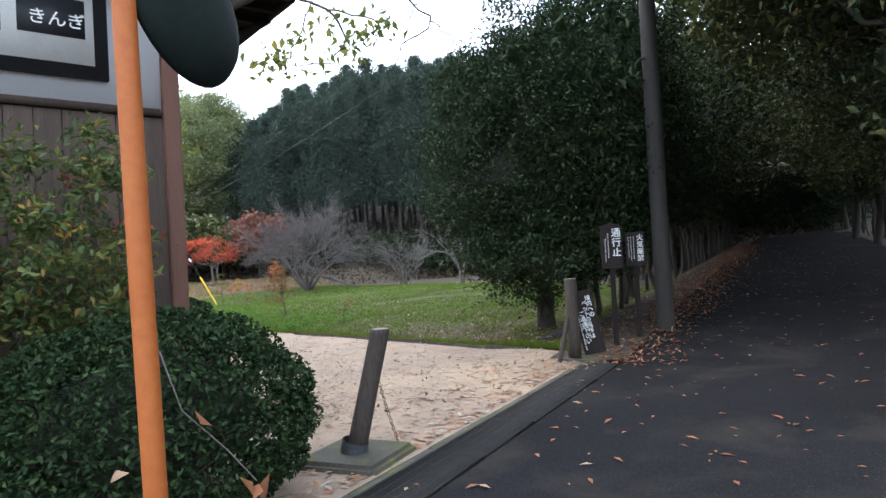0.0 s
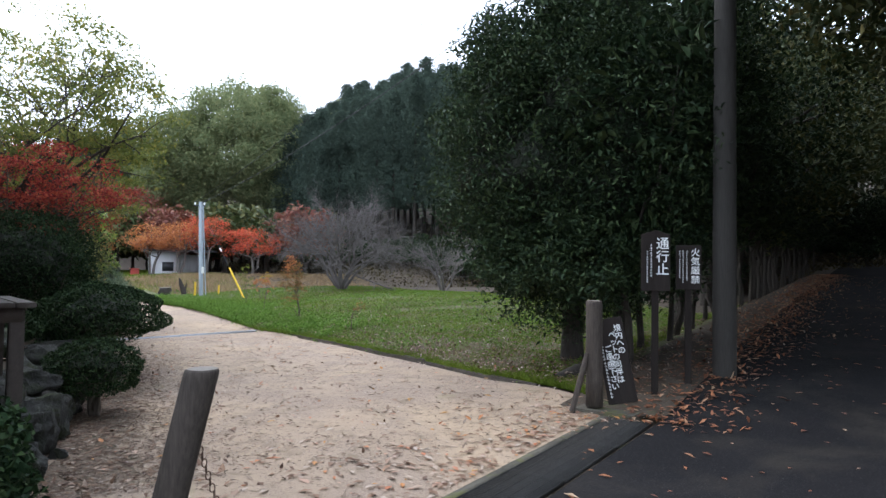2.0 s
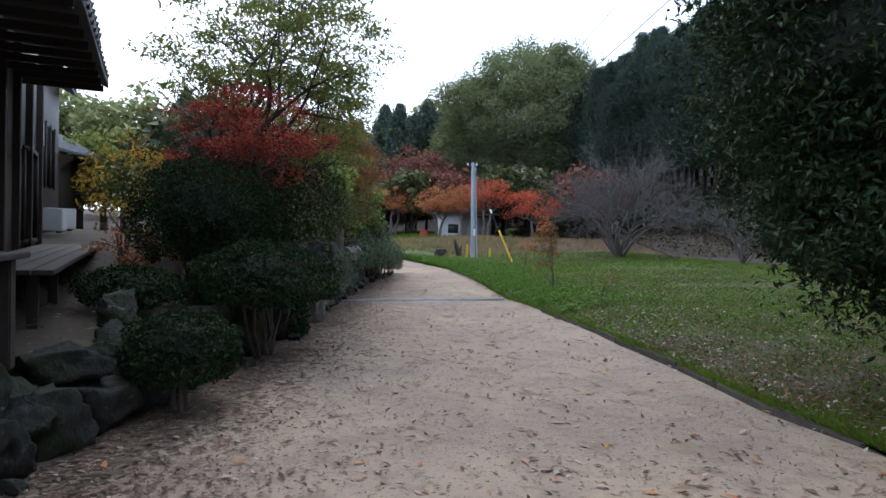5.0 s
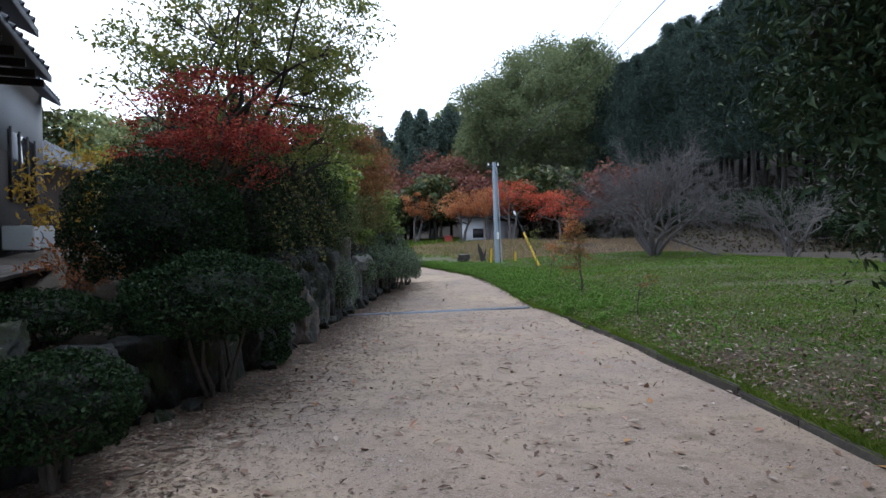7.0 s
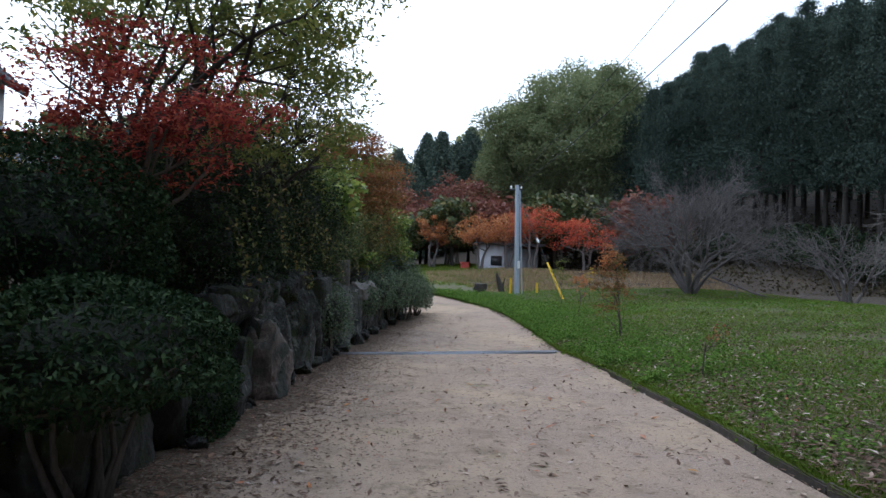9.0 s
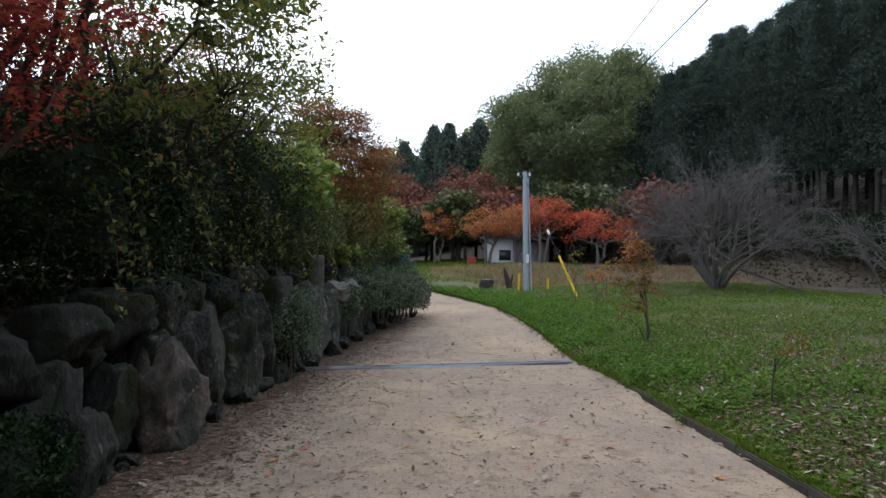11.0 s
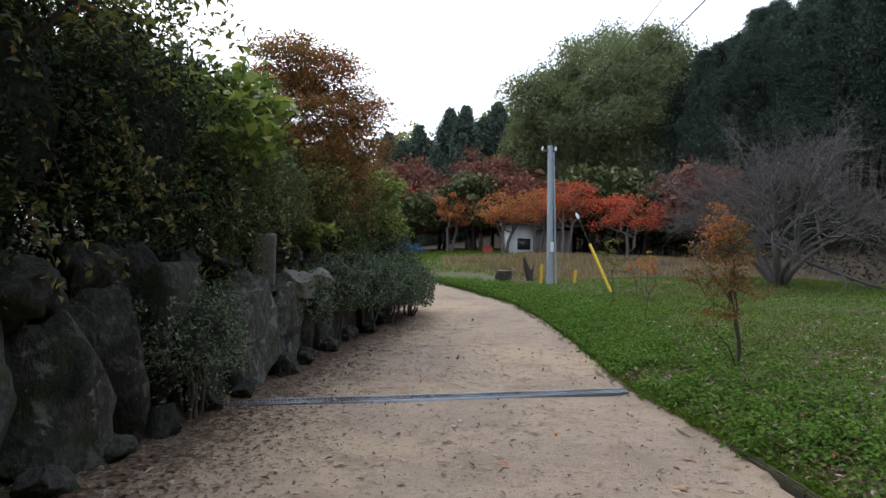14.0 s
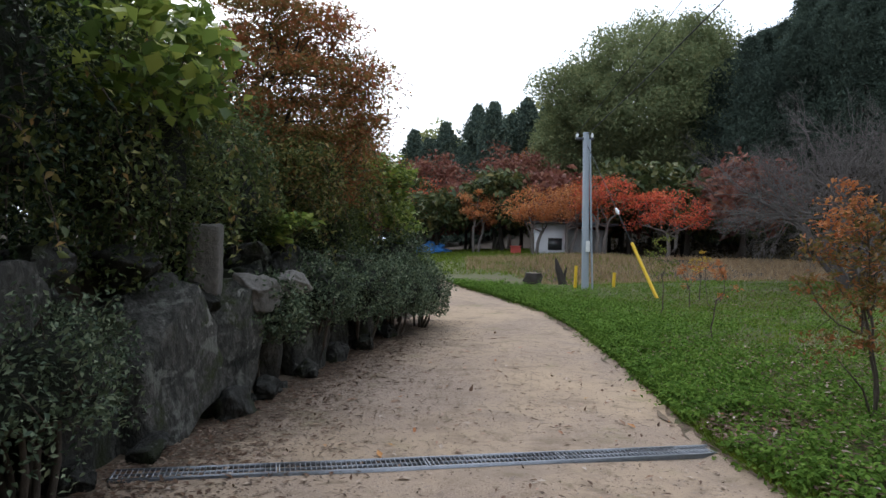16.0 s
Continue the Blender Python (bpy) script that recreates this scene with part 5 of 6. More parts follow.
# overhanging cherry twigs at the road
ch = thing("overhanging_branch", "leafy cherry branch reaching out from the eaves", "branch", (-2.4, -2.4, 3.78))
g, sprays = Geo(), []
for pts, r, leafy in (([(0, 0, 0), (0.1, -0.6, -0.32), (0.04, -0.9, -0.7), (-0.05, -0.87, -0.83), (-0.35, -0.72, -0.88)], 0.014, 1), ([(0.1, -0.6, -0.32), (0.3, -0.95, -0.5), (0.2, -1.05, -0.66), (-0.02, -0.9, -0.76)], 0.008, 1),
                      ([(0.05, -0.4, -0.2), (-0.2, -0.7, -0.55), (-0.38, -0.7, -0.8), (-0.46, -0.66, -0.93)], 0.007, 1), ([(0, 0, 0), (0.5, -1.0, -0.25), (0.53, -1.32, -0.6), (0.36, -1.14, -0.72), (0.33, -1.03, -0.93)], 0.011, 0),
                      ([(0.5, -1.2, -0.4), (0.4, -1.2, -0.55), (0.2, -1.1, -0.62)], 0.005, 0), ([(0.53, -1.3, -0.56), (0.72, -1.35, -0.7), (0.76, -1.3, -0.9)], 0.005, 0)):
    c = np.array(pts, float)
    k = np.linspace(0, len(c) - 1, 14)
    c = np.stack([np.interp(k, np.arange(len(c)), c[:, i]) for i in range(3)], 1) + R2.normal(size=(14, 3)) * 0.012
    g.tube(c, np.linspace(r, 0.003, 14), 6)
    if leafy:
        sprays.append(c[4:])
piece("twigs", g.mesh("twigs", BARK_DARK), ch)
pts = np.concatenate(sprays)
piece("leaves", leaf_data("leaves", (pts[:, None] + R2.normal(size=(len(pts), 7, 3)) * [0.08, 0.08, 0.05]).reshape(-1, 3), 0.075, L_KEYAKI, R2, 0.5, droop=0.6), ch)

# ---- evergreen tree and hedge trees at the road corner ----
tree("evergreen_tree", "big dense dark evergreen tree behind the notice boards", (3.95, 0.75, 0.15), (3.95, 0.75, 1.4), (4.1, 0.75, 3.05), (2.05, 2.05, 2.4), 600, 130, 0.08, L_EVERGREEN, BARK_DARK, R2, 0.16, 0.36, 110, spread=0.15, low=-1.0, inner=0.62, droop=0.35)
piece("crown", leaf_data("crown", clump_points((-0.75, -0.75, 1.4), (1.25, 1.15, 0.6), 90, 110, R2, 0.18, 0.4, -0.95)[1], 0.08, L_EVERGREEN, R2, 0.36, 0.2, 0.45), bpy.data.objects["evergreen_tree"])
piece("crown", leaf_data("crown", clump_points((0.2, -0.35, 1.45), (1.5, 1.4, 0.6), 130, 110, R2, 0.17, 0.4, -0.95)[1], 0.08, L_EVERGREEN, R2, 0.36, 0.2, 0.45), bpy.data.objects["evergreen_tree"])
piece("crown", leaf_data("crown", clump_points((-0.15, 0.25, 4.2), (1.5, 1.5, 1.2), 170, 130, R2, 0.17, 0.55, -0.9)[1], 0.08, L_EVERGREEN, R2, 0.36, 0.2, 0.35), bpy.data.objects["evergreen_tree"])
# solid near-black core added for the shade deep inside the evergreen crown
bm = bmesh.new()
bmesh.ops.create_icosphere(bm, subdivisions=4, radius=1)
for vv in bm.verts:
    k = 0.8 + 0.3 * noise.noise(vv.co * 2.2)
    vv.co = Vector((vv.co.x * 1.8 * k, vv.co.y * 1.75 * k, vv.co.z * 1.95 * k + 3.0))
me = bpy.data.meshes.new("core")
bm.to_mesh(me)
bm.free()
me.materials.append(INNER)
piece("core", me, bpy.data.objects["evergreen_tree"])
tree("evergreen_tree", "taller evergreen rising behind the roadside hedge", (6.0, 1.6, 0.5), (6.0, 1.6, 2.4), (6.5, 1.5, 4.6), (2.1, 2.1, 2.6), 300, 110, 0.1, L_EVERGREEN, BARK_DARK, R2, 0.15, 0.4, 90, spread=0.15, low=-0.95, inner=0.55, droop=0.3)
# ---- roadside woods ----
R3 = np.random.default_rng(44)


def put(x, y, dz=0.0):
    return (float(x), float(y), float(land(x, y)) + dz)


def roadside(seed):
    r = np.random.default_rng(seed)
    ob = tree("roadside_tree", "thin dark evergreen in a row beside the lane", (0, 0, -0.05), (0.05, 0.0, 1.5), (0, 0, 3.0), (0.9, 0.9, 1.7), 46, 26, 0.19, L_EVERGREEN, BARK_DARK, r, 0.05, 0.42, 14, "roadside tree row", 0.2, -0.95, 0.3, stems=1)
    return ob


def woodland(seed, height=10.0, wide=3.9, mat=None):
    r = np.random.default_rng(seed)
    return tree("woodland_tree", "tall shaded broadleaf tree of the roadside woods", (0, 0, -0.1), (0.1, 0, height * 0.38), (0, 0, height * 0.64), (wide, wide, height * 0.42), 105, 18, 0.43, mat or L_WOODS, BARK_DARK, r, 0.14, 0.5, 22, "roadside woods", 0.2, -0.9, 0.2)


def near_wood(seed, height=9.0, wide=3.6, mat=None):
    r = np.random.default_rng(seed)
    return tree("woodland_tree", "tall shaded broadleaf tree leaning over the lane", (0, 0, -0.1), (0.1, 0, height * 0.36), (0, 0, height * 0.62), (wide, wide, height * 0.42), 170, 70, 0.14, mat or L_EVERGREEN, BARK_DARK, r, 0.14, 0.5, 50, "roadside woods", 0.16, -0.95, 0.2)


def scatter(protos, spots, turn=True, size=(0.85, 1.15)):
    """The first trees stand at the first spots; copies share their meshes."""
    for i, (x, y) in enumerate(spots):
        k = R3.uniform(*size)
        m = pose(*put(x, y), 0, 0, R3.uniform(0, 360))
        p = protos[i % len(protos)]
        if i < len(protos):
            p.matrix_basis = m @ Matrix.Diagonal((k, k, k, 1))
        else:
            c = copy_thing(p, m)
            c.scale = (k, k, k)


rows = []
for u in np.arange(2.6, 34, 0.72):
    rows.append(uv_to_xy(u + R3.uniform(-0.2, 0.2), 0.75 + R3.uniform(-0.15, 0.35)))
# far-side row, mostly out of view, added to stop light below the crowns
rows += [uv_to_xy(u + R3.uniform(-0.3, 0.3), -5.5 + R3.uniform(-0.4, 0.2)) for u in np.arange(1.5, 40, 1.3)]
rows += [uv_to_xy(u + R3.uniform(-0.5, 0.5), v) for u in (42.0, 44.0, 46.0) for v in np.arange(-5.0, 2.5, 0.9)]
scatter([roadside(s) for s in (1, 2, 3)], rows)
spots = [uv_to_xy(u + R3.uniform(-0.8, 0.8), v + R3.uniform(-0.6, 0.6)) for u in np.arange(7, 48, 3.4) for v in (3.4, 7.0)]
spots = [q for q in spots if q[0] + 0.42 > 0.95 * (q[1] + 2.68) + 5.0]
spots += [uv_to_xy(u, 1.9 + R3.uniform(-0.3, 0.3)) for u in np.arange(10.2, 44, 3.6)]
spots += [uv_to_xy(u + R3.uniform(-0.8, 0.8), v + R3.uniform(-0.6, 0.6)) for u in np.arange(-0.6, 48, 3.0) for v in (-5.3,)]
spots += [uv_to_xy(50 + R3.uniform(0, 6), v) for v in np.arange(-5, 4, 1.8)]
near = [q for q in spots if (np.subtract(q, ROAD_AT) @ ROAD_U) < 15 and (np.subtract(q, ROAD_AT) @ ROAD_V) > -7]
scatter([near_wood(15), near_wood(16, mat=L_WOODS)], near)
# tall back row, nearly all out of view, added to cut skylight on the lane
scatter([woodland(s, 12.5, 4.4) for s in (17, 18)], [uv_to_xy(u + R3.uniform(-0.6, 0.6), -8.6 + R3.uniform(-0.5, 0.5)) for u in np.arange(-3, 16, 3.2)], size=(1.0, 1.25))
scatter([woodland(s) for s in (11, 12, 13, 14)], [q for q in spots if not any(q is p for p in near)])

# added trees, mostly out of view: their crowns shade the lane from above
def leaning_shade_tree(seed, height=9.5):
    r = np.random.default_rng(seed)
    return tree("woodland_tree", "added tree, mostly out of view, leaning over the lane to shade it", (0, 0, -0.1), (0, 0.8, height * 0.42), (0, 2.5, height * 0.7), (3.4, 3.0, height * 0.26), 150, 60, 0.17, L_WOODS, BARK_DARK, r, 0.16, 0.5, 50, "roadside woods", 0.17, -0.95, 0.2)


lean_protos = [leaning_shade_tree(s) for s in (101, 102)]
for i, u in enumerate(np.arange(-0.8, 9, 2.3)):
    q = uv_to_xy(u, -5.7)
    m = pose(*put(*q), 0, 0, turn_road + R3.uniform(-12, 12))
    if i < 2:
        lean_protos[i].matrix_basis = m
    else:
        copy_thing(lean_protos[i % 2], m)

# ---- forest and far trees ----


def conifer(seed, height=16.0, mat=None, wide=2.8, bare=0.3, leaf=0.2, name="cedar_tree", label="tall dark cedar with a bare straight trunk", group="cedar forest", power=0.48, sprays=18):
    """A straight trunk, drooping boughs in uneven whorls, needle sprays along every bough and a few dead snags below."""
    r = np.random.default_rng(seed)
    ob = thing(name, label, "tree", (0, 0, 0), group)
    g = Geo().tube([(0, 0, -0.8), (0.05, 0, height * 0.5), (0, 0.05, height * 0.98)], [0.19, 0.13, 0.02], 8)
    for _ in range(9):
        a, z = r.uniform(0, 6.28), height * r.uniform(0.12, bare + 0.05)
        g.tube([(0, 0, z), (math.cos(a) * 0.9, math.sin(a) * 0.9, z - 0.05)], [0.022, 0.006], 4)
    piece("trunk", g.mesh("trunk", BARK_DARK), ob)
    pts = []
    z = height * bare
    while z < height:
        t = (z - height * bare) / (height * (1 - bare))
        reach = wide * min(1.0, 0.55 + 2.2 * t) * (1 - t) ** power * (0.8 + 0.2 * math.sin(t * 13 + seed)) + 0.18
        for _ in range(sprays):
            a = r.uniform(0, 6.28)
            rr = reach * r.uniform(0.55, 1.25)
            k = r.uniform(0.12, 1, 24)[:, None]
            line = np.array([math.cos(a) * rr, math.sin(a) * rr, 0.0]) * k + np.array([0, 0, 1]) * (z + 0.16 * rr * k - 0.42 * rr * k * k)
            pts.append(line + r.normal(size=line.shape) * (0.1 + 0.12 * k))
        z += height * 0.018
    pts = np.concatenate(pts)
    piece("crown", leaf_data("crown", pts, leaf, mat or L_CONIFER, r, 0.36, 0.2, 0.35), ob)
    return ob


protos = [conifer(s, h, wide=w) for s, h, w in ((1, 13.2, 2.9), (2, 13.9, 2.6), (3, 12.6, 3.1), (4, 14.2, 2.7), (5, 13.5, 3.2))]
spots = []
for j in range(5):
    for i in range(24):
        th = radians(19.5 + i * 1.95 + (j % 2) * 1.0 + R3.uniform(-0.5, 0.5))
        far = np.interp(math.degrees(th), [18, 22, 30, 45, 66], [57, 52, 47, 38, 31]) + j * 2.9 + R3.uniform(-0.9, 0.9)
        spots.append((0.0 + far * math.sin(th), 2.0 + far * math.cos(th)))
def bearing(q):
    return math.degrees(math.atan2(q[0], q[1] - 2))


scatter(protos, [q for q in spots if bearing(q) < 24], size=(0.84, 0.98))
mid = [conifer(s, h, wide=w) for s, h, w in ((10, 14.0, 3.0), (11, 14.8, 2.8))]
scatter(mid, [q for q in spots if 24 <= bearing(q) < 29], size=(0.92, 1.06))
tall = [conifer(s, h, wide=w) for s, h, w in ((6, 15.4, 3.0), (7, 16.2, 2.8), (8, 14.8, 3.3), (9, 15.8, 2.9))]
scatter(tall, [q for q in spots if bearing(q) >= 29], size=(0.89, 1.01))


def understory(seed):
    r = np.random.default_rng(seed)
    return tree("understory_shrub", "low dark evergreen scrub along the forest edge", (0, 0, -0.1), (0.05, 0, 0.4), (0, 0, 0.8), (1.5, 1.5, 0.75), 26, 26, 0.21, L_EVERGREEN, BARK_DARK, r, 0.05, 0.45, 10, "forest-edge scrub", 0.22, -0.6, 0.1, stems=3)


edge = []
for i in range(40):
    th = radians(20 + i * 1.2)
    far = np.interp(math.degrees(th), [18, 30, 45, 68], [48, 43, 34.5, 27.5])
    for back in (0, 2.2):
        edge.append(((far + back + R3.uniform(-0.7, 0.7)) * math.sin(th), 2.0 + (far + back) * math.cos(th)))
edge += [tuple(uv_to_xy(u, v)) for u in (41.0, 43.5, 47.0) for v in np.arange(-5.5, 2.5, 1.1)]
scatter([understory(s) for s in (81, 82)], edge, size=(0.7, 1.25))
far_c = [conifer(s, 14, L_CONIFER2, 6.0, 0.08, 0.42, "conifer", "conifer in haze-tinted blue-green at the far end of the valley", "far conifers", 0.8, 15) for s in (21, 22)]
scatter(far_c, [(3.6, 74), (-1.4, 76), (7.6, 80), (0.6, 72), (5.6, 77), (2.0, 78), (-3.2, 74), (9.5, 78), (-5, 78), (-10, 72), (-15, 74), (-20, 70)], size=(0.68, 1.06))

def far_broadleaf(seed, mat):
    r = np.random.default_rng(seed)
    return tree("far_tree", "rounded tree of the woods closing the valley", (0, 0, -0.2), (0, 0, 4), (0, 0, 6.5), (4.2, 4.2, 4.6), 100, 26, 0.68, mat, BARK, r, 0.2, 0.55, 12, "far woods", 0.16, -0.95)


ring = [(x, 88 + 6 * math.sin(x * 0.7)) for x in range(-56, 12, 6)] + [(x, 79 + 4 * math.sin(x)) for x in range(-46, -12, 6)]
scatter([far_broadleaf(71, L_OAK), far_broadleaf(72, L_WOODS), far_broadleaf(73, L_OAK)], ring, size=(0.9, 1.35))
scatter([woodland(74, 5.0, 2.6), woodland(77, 4.6, 2.8)], [(-34 - 3 * math.sin(y), y) for y in range(10, 70, 8)] + [(-22 - 2 * math.sin(y), y) for y in range(22, 66, 6)], size=(0.8, 1.1))
scatter([woodland(75, 3.7, 2.0), woodland(76, 3.5, 1.9)], [(-5.4, 16.2), (-5.2, 19.0), (-5.0, 21.8), (-4.9, 24.8), (-6.5, 27.5), (-7.5, 31), (-8, 22)], size=(0.8, 1.05))
scatter([woodland(78, 4.2, 2.2), woodland(79, 3.6, 2.4), woodland(80, 4.0, 2.2, L_MAROON)], [(x + 0.8 * math.sin(x * 3), 46.5 + 2.5 * math.sin(x * 1.7)) for x in np.arange(-9, 20, 1.9)] + [(x, 52 + math.sin(x)) for x in np.arange(-12, 16, 2.6)] + [(9.5, 41), (12, 39.5), (14, 37.5), (12.5, 43), (16, 41), (8.5, 43.5)], size=(0.8, 1.1))
U1 = np.random.default_rng(77)
xy = np.stack([U1.uniform(9, 60, 60000), U1.uniform(10, 80, 60000)], 1)
sl = (xy[:, 0] - 21) * 0.9 + (xy[:, 1] - 31) * 0.43
xy = xy[(sl > -2.5) & (sl < 15)][:30000]
un = leaf_data("undergrowth", np.column_stack([xy, land(xy[:, 0], xy[:, 1]) + U1.uniform(0, 1, len(xy)) ** 2 * 0.8]), 0.2, L_SCRUB, U1, 0.5, 0.2)
tagged(piece("undergrowth", un), "dark scrubby undergrowth on the forest floor", "undergrowth", kind="stuff")
oak = tree("great_oak", "huge round olive-green broadleaf tree at the valley head", put(16.5, 62), (16.5, 62, 6), (16.5, 62, 13.2), (8.0, 7.5, 7.4), 150, 640, 0.23, L_GREAT, BARK, R3, 0.5, 0.6, 90, spread=0.15, low=-0.85, inner=0.74, flat=0.15, droop=0.25)
for dx, dy, z, r in ((-5.6, -1.0, 9.6, 4.2), (6.2, 0.0, 9.0, 4.8), (-1.5, -4.5, 9.0, 4.6), (3.0, -3.5, 11.5, 4.0), (-6.2, 0.5, 5.8, 3.6), (2.0, -4.0, 6.0, 4.2)):
    piece("crown", leaf_data("crown", clump_points((dx, dy, z), (r, r, r * 0.85), 34, 460, R3, 0.27, 0.66, -0.7)[1], 0.23, L_GREAT, R3, 0.6, 0.15, 0.25), oak)
for x, y, h, w, m, lab in ((-1.5, 55, 7, 3.2, L_MAROON, "maroon autumn tree at the valley head"), (4.5, 58, 8, 3.5, L_MAROON, "dull red autumn tree below the conifers"),
                           (9, 66, 9, 4, L_RUSSET, "brownish autumn tree below the conifers"), (-7, 52, 7, 3.5, L_RUSSET, "russet autumn tree beside the clearing"),
                           (27, 58, 12, 5, L_OAK, "olive broadleaf tree behind the cedars"), (-10, 44, 7, 3.5, L_OAK, "green broadleaf tree at the path's far bend"), (-8, 36, 6, 3, L_KEYAKI, "yellow-green tree at the path's far bend"),
                           (-14, 34, 5, 3, L_OAK, "green broadleaf tree behind the garden"), (-12, 26, 4.2, 2.6, L_KEYAKI, "yellowish tree behind the garden")):
    b = put(x, y)
    tree("autumn_tree", lab, b, (x, y, b[2] + h * 0.35), (x, y, b[2] + h * 0.6), (w, w, h * 0.42), 100, 42, 0.32, m, BARK, R3, 0.16, 0.5, 40, "far autumn trees", 0.17, -0.8)
for x, y, h, w, m, lab in ((1.55, 43, 3.5, 1.25, L_ORANGE, "small glowing orange maple on pale stems"), (4.4, 39, 3.2, 1.7, L_ORANGE, "spreading orange maple before the shed"), (6.0, 38.5, 3.4, 1.5, L_ORANGE, "orange maple above the shed roof"),
                           (7.4, 38, 4.0, 1.7, L_SCARLET, "scarlet maple beside the utility pole"), (10.2, 36.5, 3.0, 1.9, L_SCARLET, "low spreading orange-red maple by the stream"), (-1.8, 47, 4.5, 2.0, L_SCARLET, "dull red maple at the far bend"), (2.8, 47, 4.4, 2.2, L_MAROON, "dark red maple behind the orange ones")):
    b = put(x, y)
    tree("maple_tree", lab, b, (x + 0.1, y, b[2] + h * 0.42), (x, y, b[2] + h * 0.66), (w, w, h * 0.4), 46, 66, 0.11, m, BARK_GREY, R3, 0.09, 0.6, 50, "autumn maples", 0.19, -0.5, flat=0.4, inner=0.2, stems=2)


def bare(name, label, at, height, wide, rng, mat, stems=5, depth=5, r0=0.11, group=""):
    """A leafless tree: stems that fork again and again into fine twigs."""
    ob = thing(name, label, "tree", at, group)
    g, fine = Geo(), Geo()
    todo = []
    for s in range(stems):
        a = s / stems * 6.28 + rng.uniform(-0.4, 0.4)
        t = rng.uniform(0.25, 1.0) * wide / height
        todo.append((np.array([0.05 * math.cos(a), 0.05 * math.sin(a), -0.1]), np.array([math.cos(a) * t, math.sin(a) * t, 1.0]), height * 0.34, r0 * rng.uniform(0.7, 1), 0))
    while todo:
        p, d, L, r, k = todo.pop()
        d = d / np.linalg.norm(d)
        q = p + d * L + rng.normal(size=3) * L * 0.1
        (g if k < 3 else fine).tube(bend(p, q, rng, 0.12, 4), np.linspace(r, r * 0.62, 4), 6 if k < 2 else 3)
        if k < depth:
            for _ in range(3 if k < depth - 1 else 4):
                nd = d + rng.normal(size=3) * 0.55 + np.array([0, 0, 0.05])
                todo.append((p + (q - p) * rng.uniform(0.55, 1), nd, L * rng.uniform(0.62, 0.86), r * 0.58, k + 1))
    piece("trunk", g.mesh("trunk", mat), ob)
    piece("twig_spray", fine.mesh("twig_spray", mat), ob)
    return ob


bare("bare_tree", "wide leafless grey tree with many stems on the lawn edge", (10.55, 23.1, 0.42), 5.0, 4.4, np.random.default_rng(5), BARK_BARE, 9, 6, 0.11)
bare("bare_tree", "slender pale leafless tree at the lawn edge", put(13.4, 14.2), 4.2, 1.2, np.random.default_rng(6), BARK_GREY, 2, 4, 0.08)
bare("bare_tree", "small leafless tree before the cedars", put(13.5, 18.5), 3.4, 1.3, np.random.default_rng(7), BARK_BARE, 3, 4, 0.06)
bare("bare_tree", "leafless twiggy sapling near the cedars", put(16.0, 22.5), 3.5, 1.4, np.random.default_rng(8), BARK_BARE, 3, 4, 0.06)

# ---- lawn saplings ----
R4 = np.random.default_rng(55)
sx, sy = 4.06, 11.96
sap = tree("maple_sapling", "young maple with brown and orange feathery leaves", put(sx, sy), (sx - 0.1, sy, 0.8), (sx - 0.2, sy - 0.02, 0.95), (0.36, 0.4, 0.72), 64, 26, 0.05, L_RUSSET, BARK, R4, 0.014, 0.45, 60, "saplings on the lawn", 0.17, stems=2, inner=0.15, layer=0.4)
piece("orange_top", leaf_data("orange_top", clump_points((-0.3, 0, 1.5), (0.24, 0.26, 0.42), 26, 22, R4, 0.24, 0.1, layer=0.45)[1], 0.045, L_ORANGE, R4, 0.5, 0.5), sap, "orange leaves at the tip")
piece("side_shoot", Geo().tube([(-0.02, 0, 0.02), (-0.16, -0.1, 0.28), (-0.42, -0.2, 0.52)], [0.012, 0.008, 0.003], 5).mesh("side_shoot", BARK), sap)
for x, y, h, m, n in ((4.35, 15.9, 0.95, L_ORANGE, 10), (4.6, 19.2, 1.35, L_KEYAKI, 16), (5.6, 20.6, 0.8, L_ORANGE, 12), (3.62, 7.45, 0.75, L_RUSSET, 3), (6.3, 21.8, 1.0, L_YELLOW, 12)):
    b = put(x, y)
    tree("sapling", "thin young sapling staked in the grass", b, (x, y, b[2] + h * 0.6), (x, y, b[2] + h * 0.85), (0.25, 0.25, h * 0.35), n, 16, 0.06, m, BARK, R4, 0.011, 0.45, n + 4, "saplings on the lawn", 0.2)

# ---- poles, stump, shed ----
pole = thing("utility_pole", "slim pale concrete pole on the grass by the path bend", "utility pole", (4.25, 24.8, -0.2))
piece("shaft", Geo().tube([(0, 0, -0.2), (-0.07, 0, 2.2), (-0.14, 0, 4.6)], [0.105, 0.095, 0.085], 16).mesh("shaft", POLE_CONC), pole)
piece("riser_pipe", Geo().tube([(0.19, -0.05, 0), (0.07, -0.04, 2.3), (-0.03, -0.03, 4.4)], [0.028] * 3, 8).mesh("riser_pipe", POLE_CONC), pole)
piece("crossarm", Geo().box((-0.42, -0.04, 4.38), (0.08, 0.04, 4.45)).mesh("crossarm", STEEL_DARK, False), pole)
for x in (-0.38, 0.03):
    piece("insulator", Geo().tube([(x, 0, 4.45), (x, 0, 4.52), (x, 0, 4.58)], [0.03, 0.04, 0.02], 10).mesh("insulator", WHITE), pole)
piece("number_plate", bevel_box("number_plate", (0.11, 0.02, 0.3), WHITE, 0.006), pole, "white plate", at=(0.0, -0.11, 1.3))
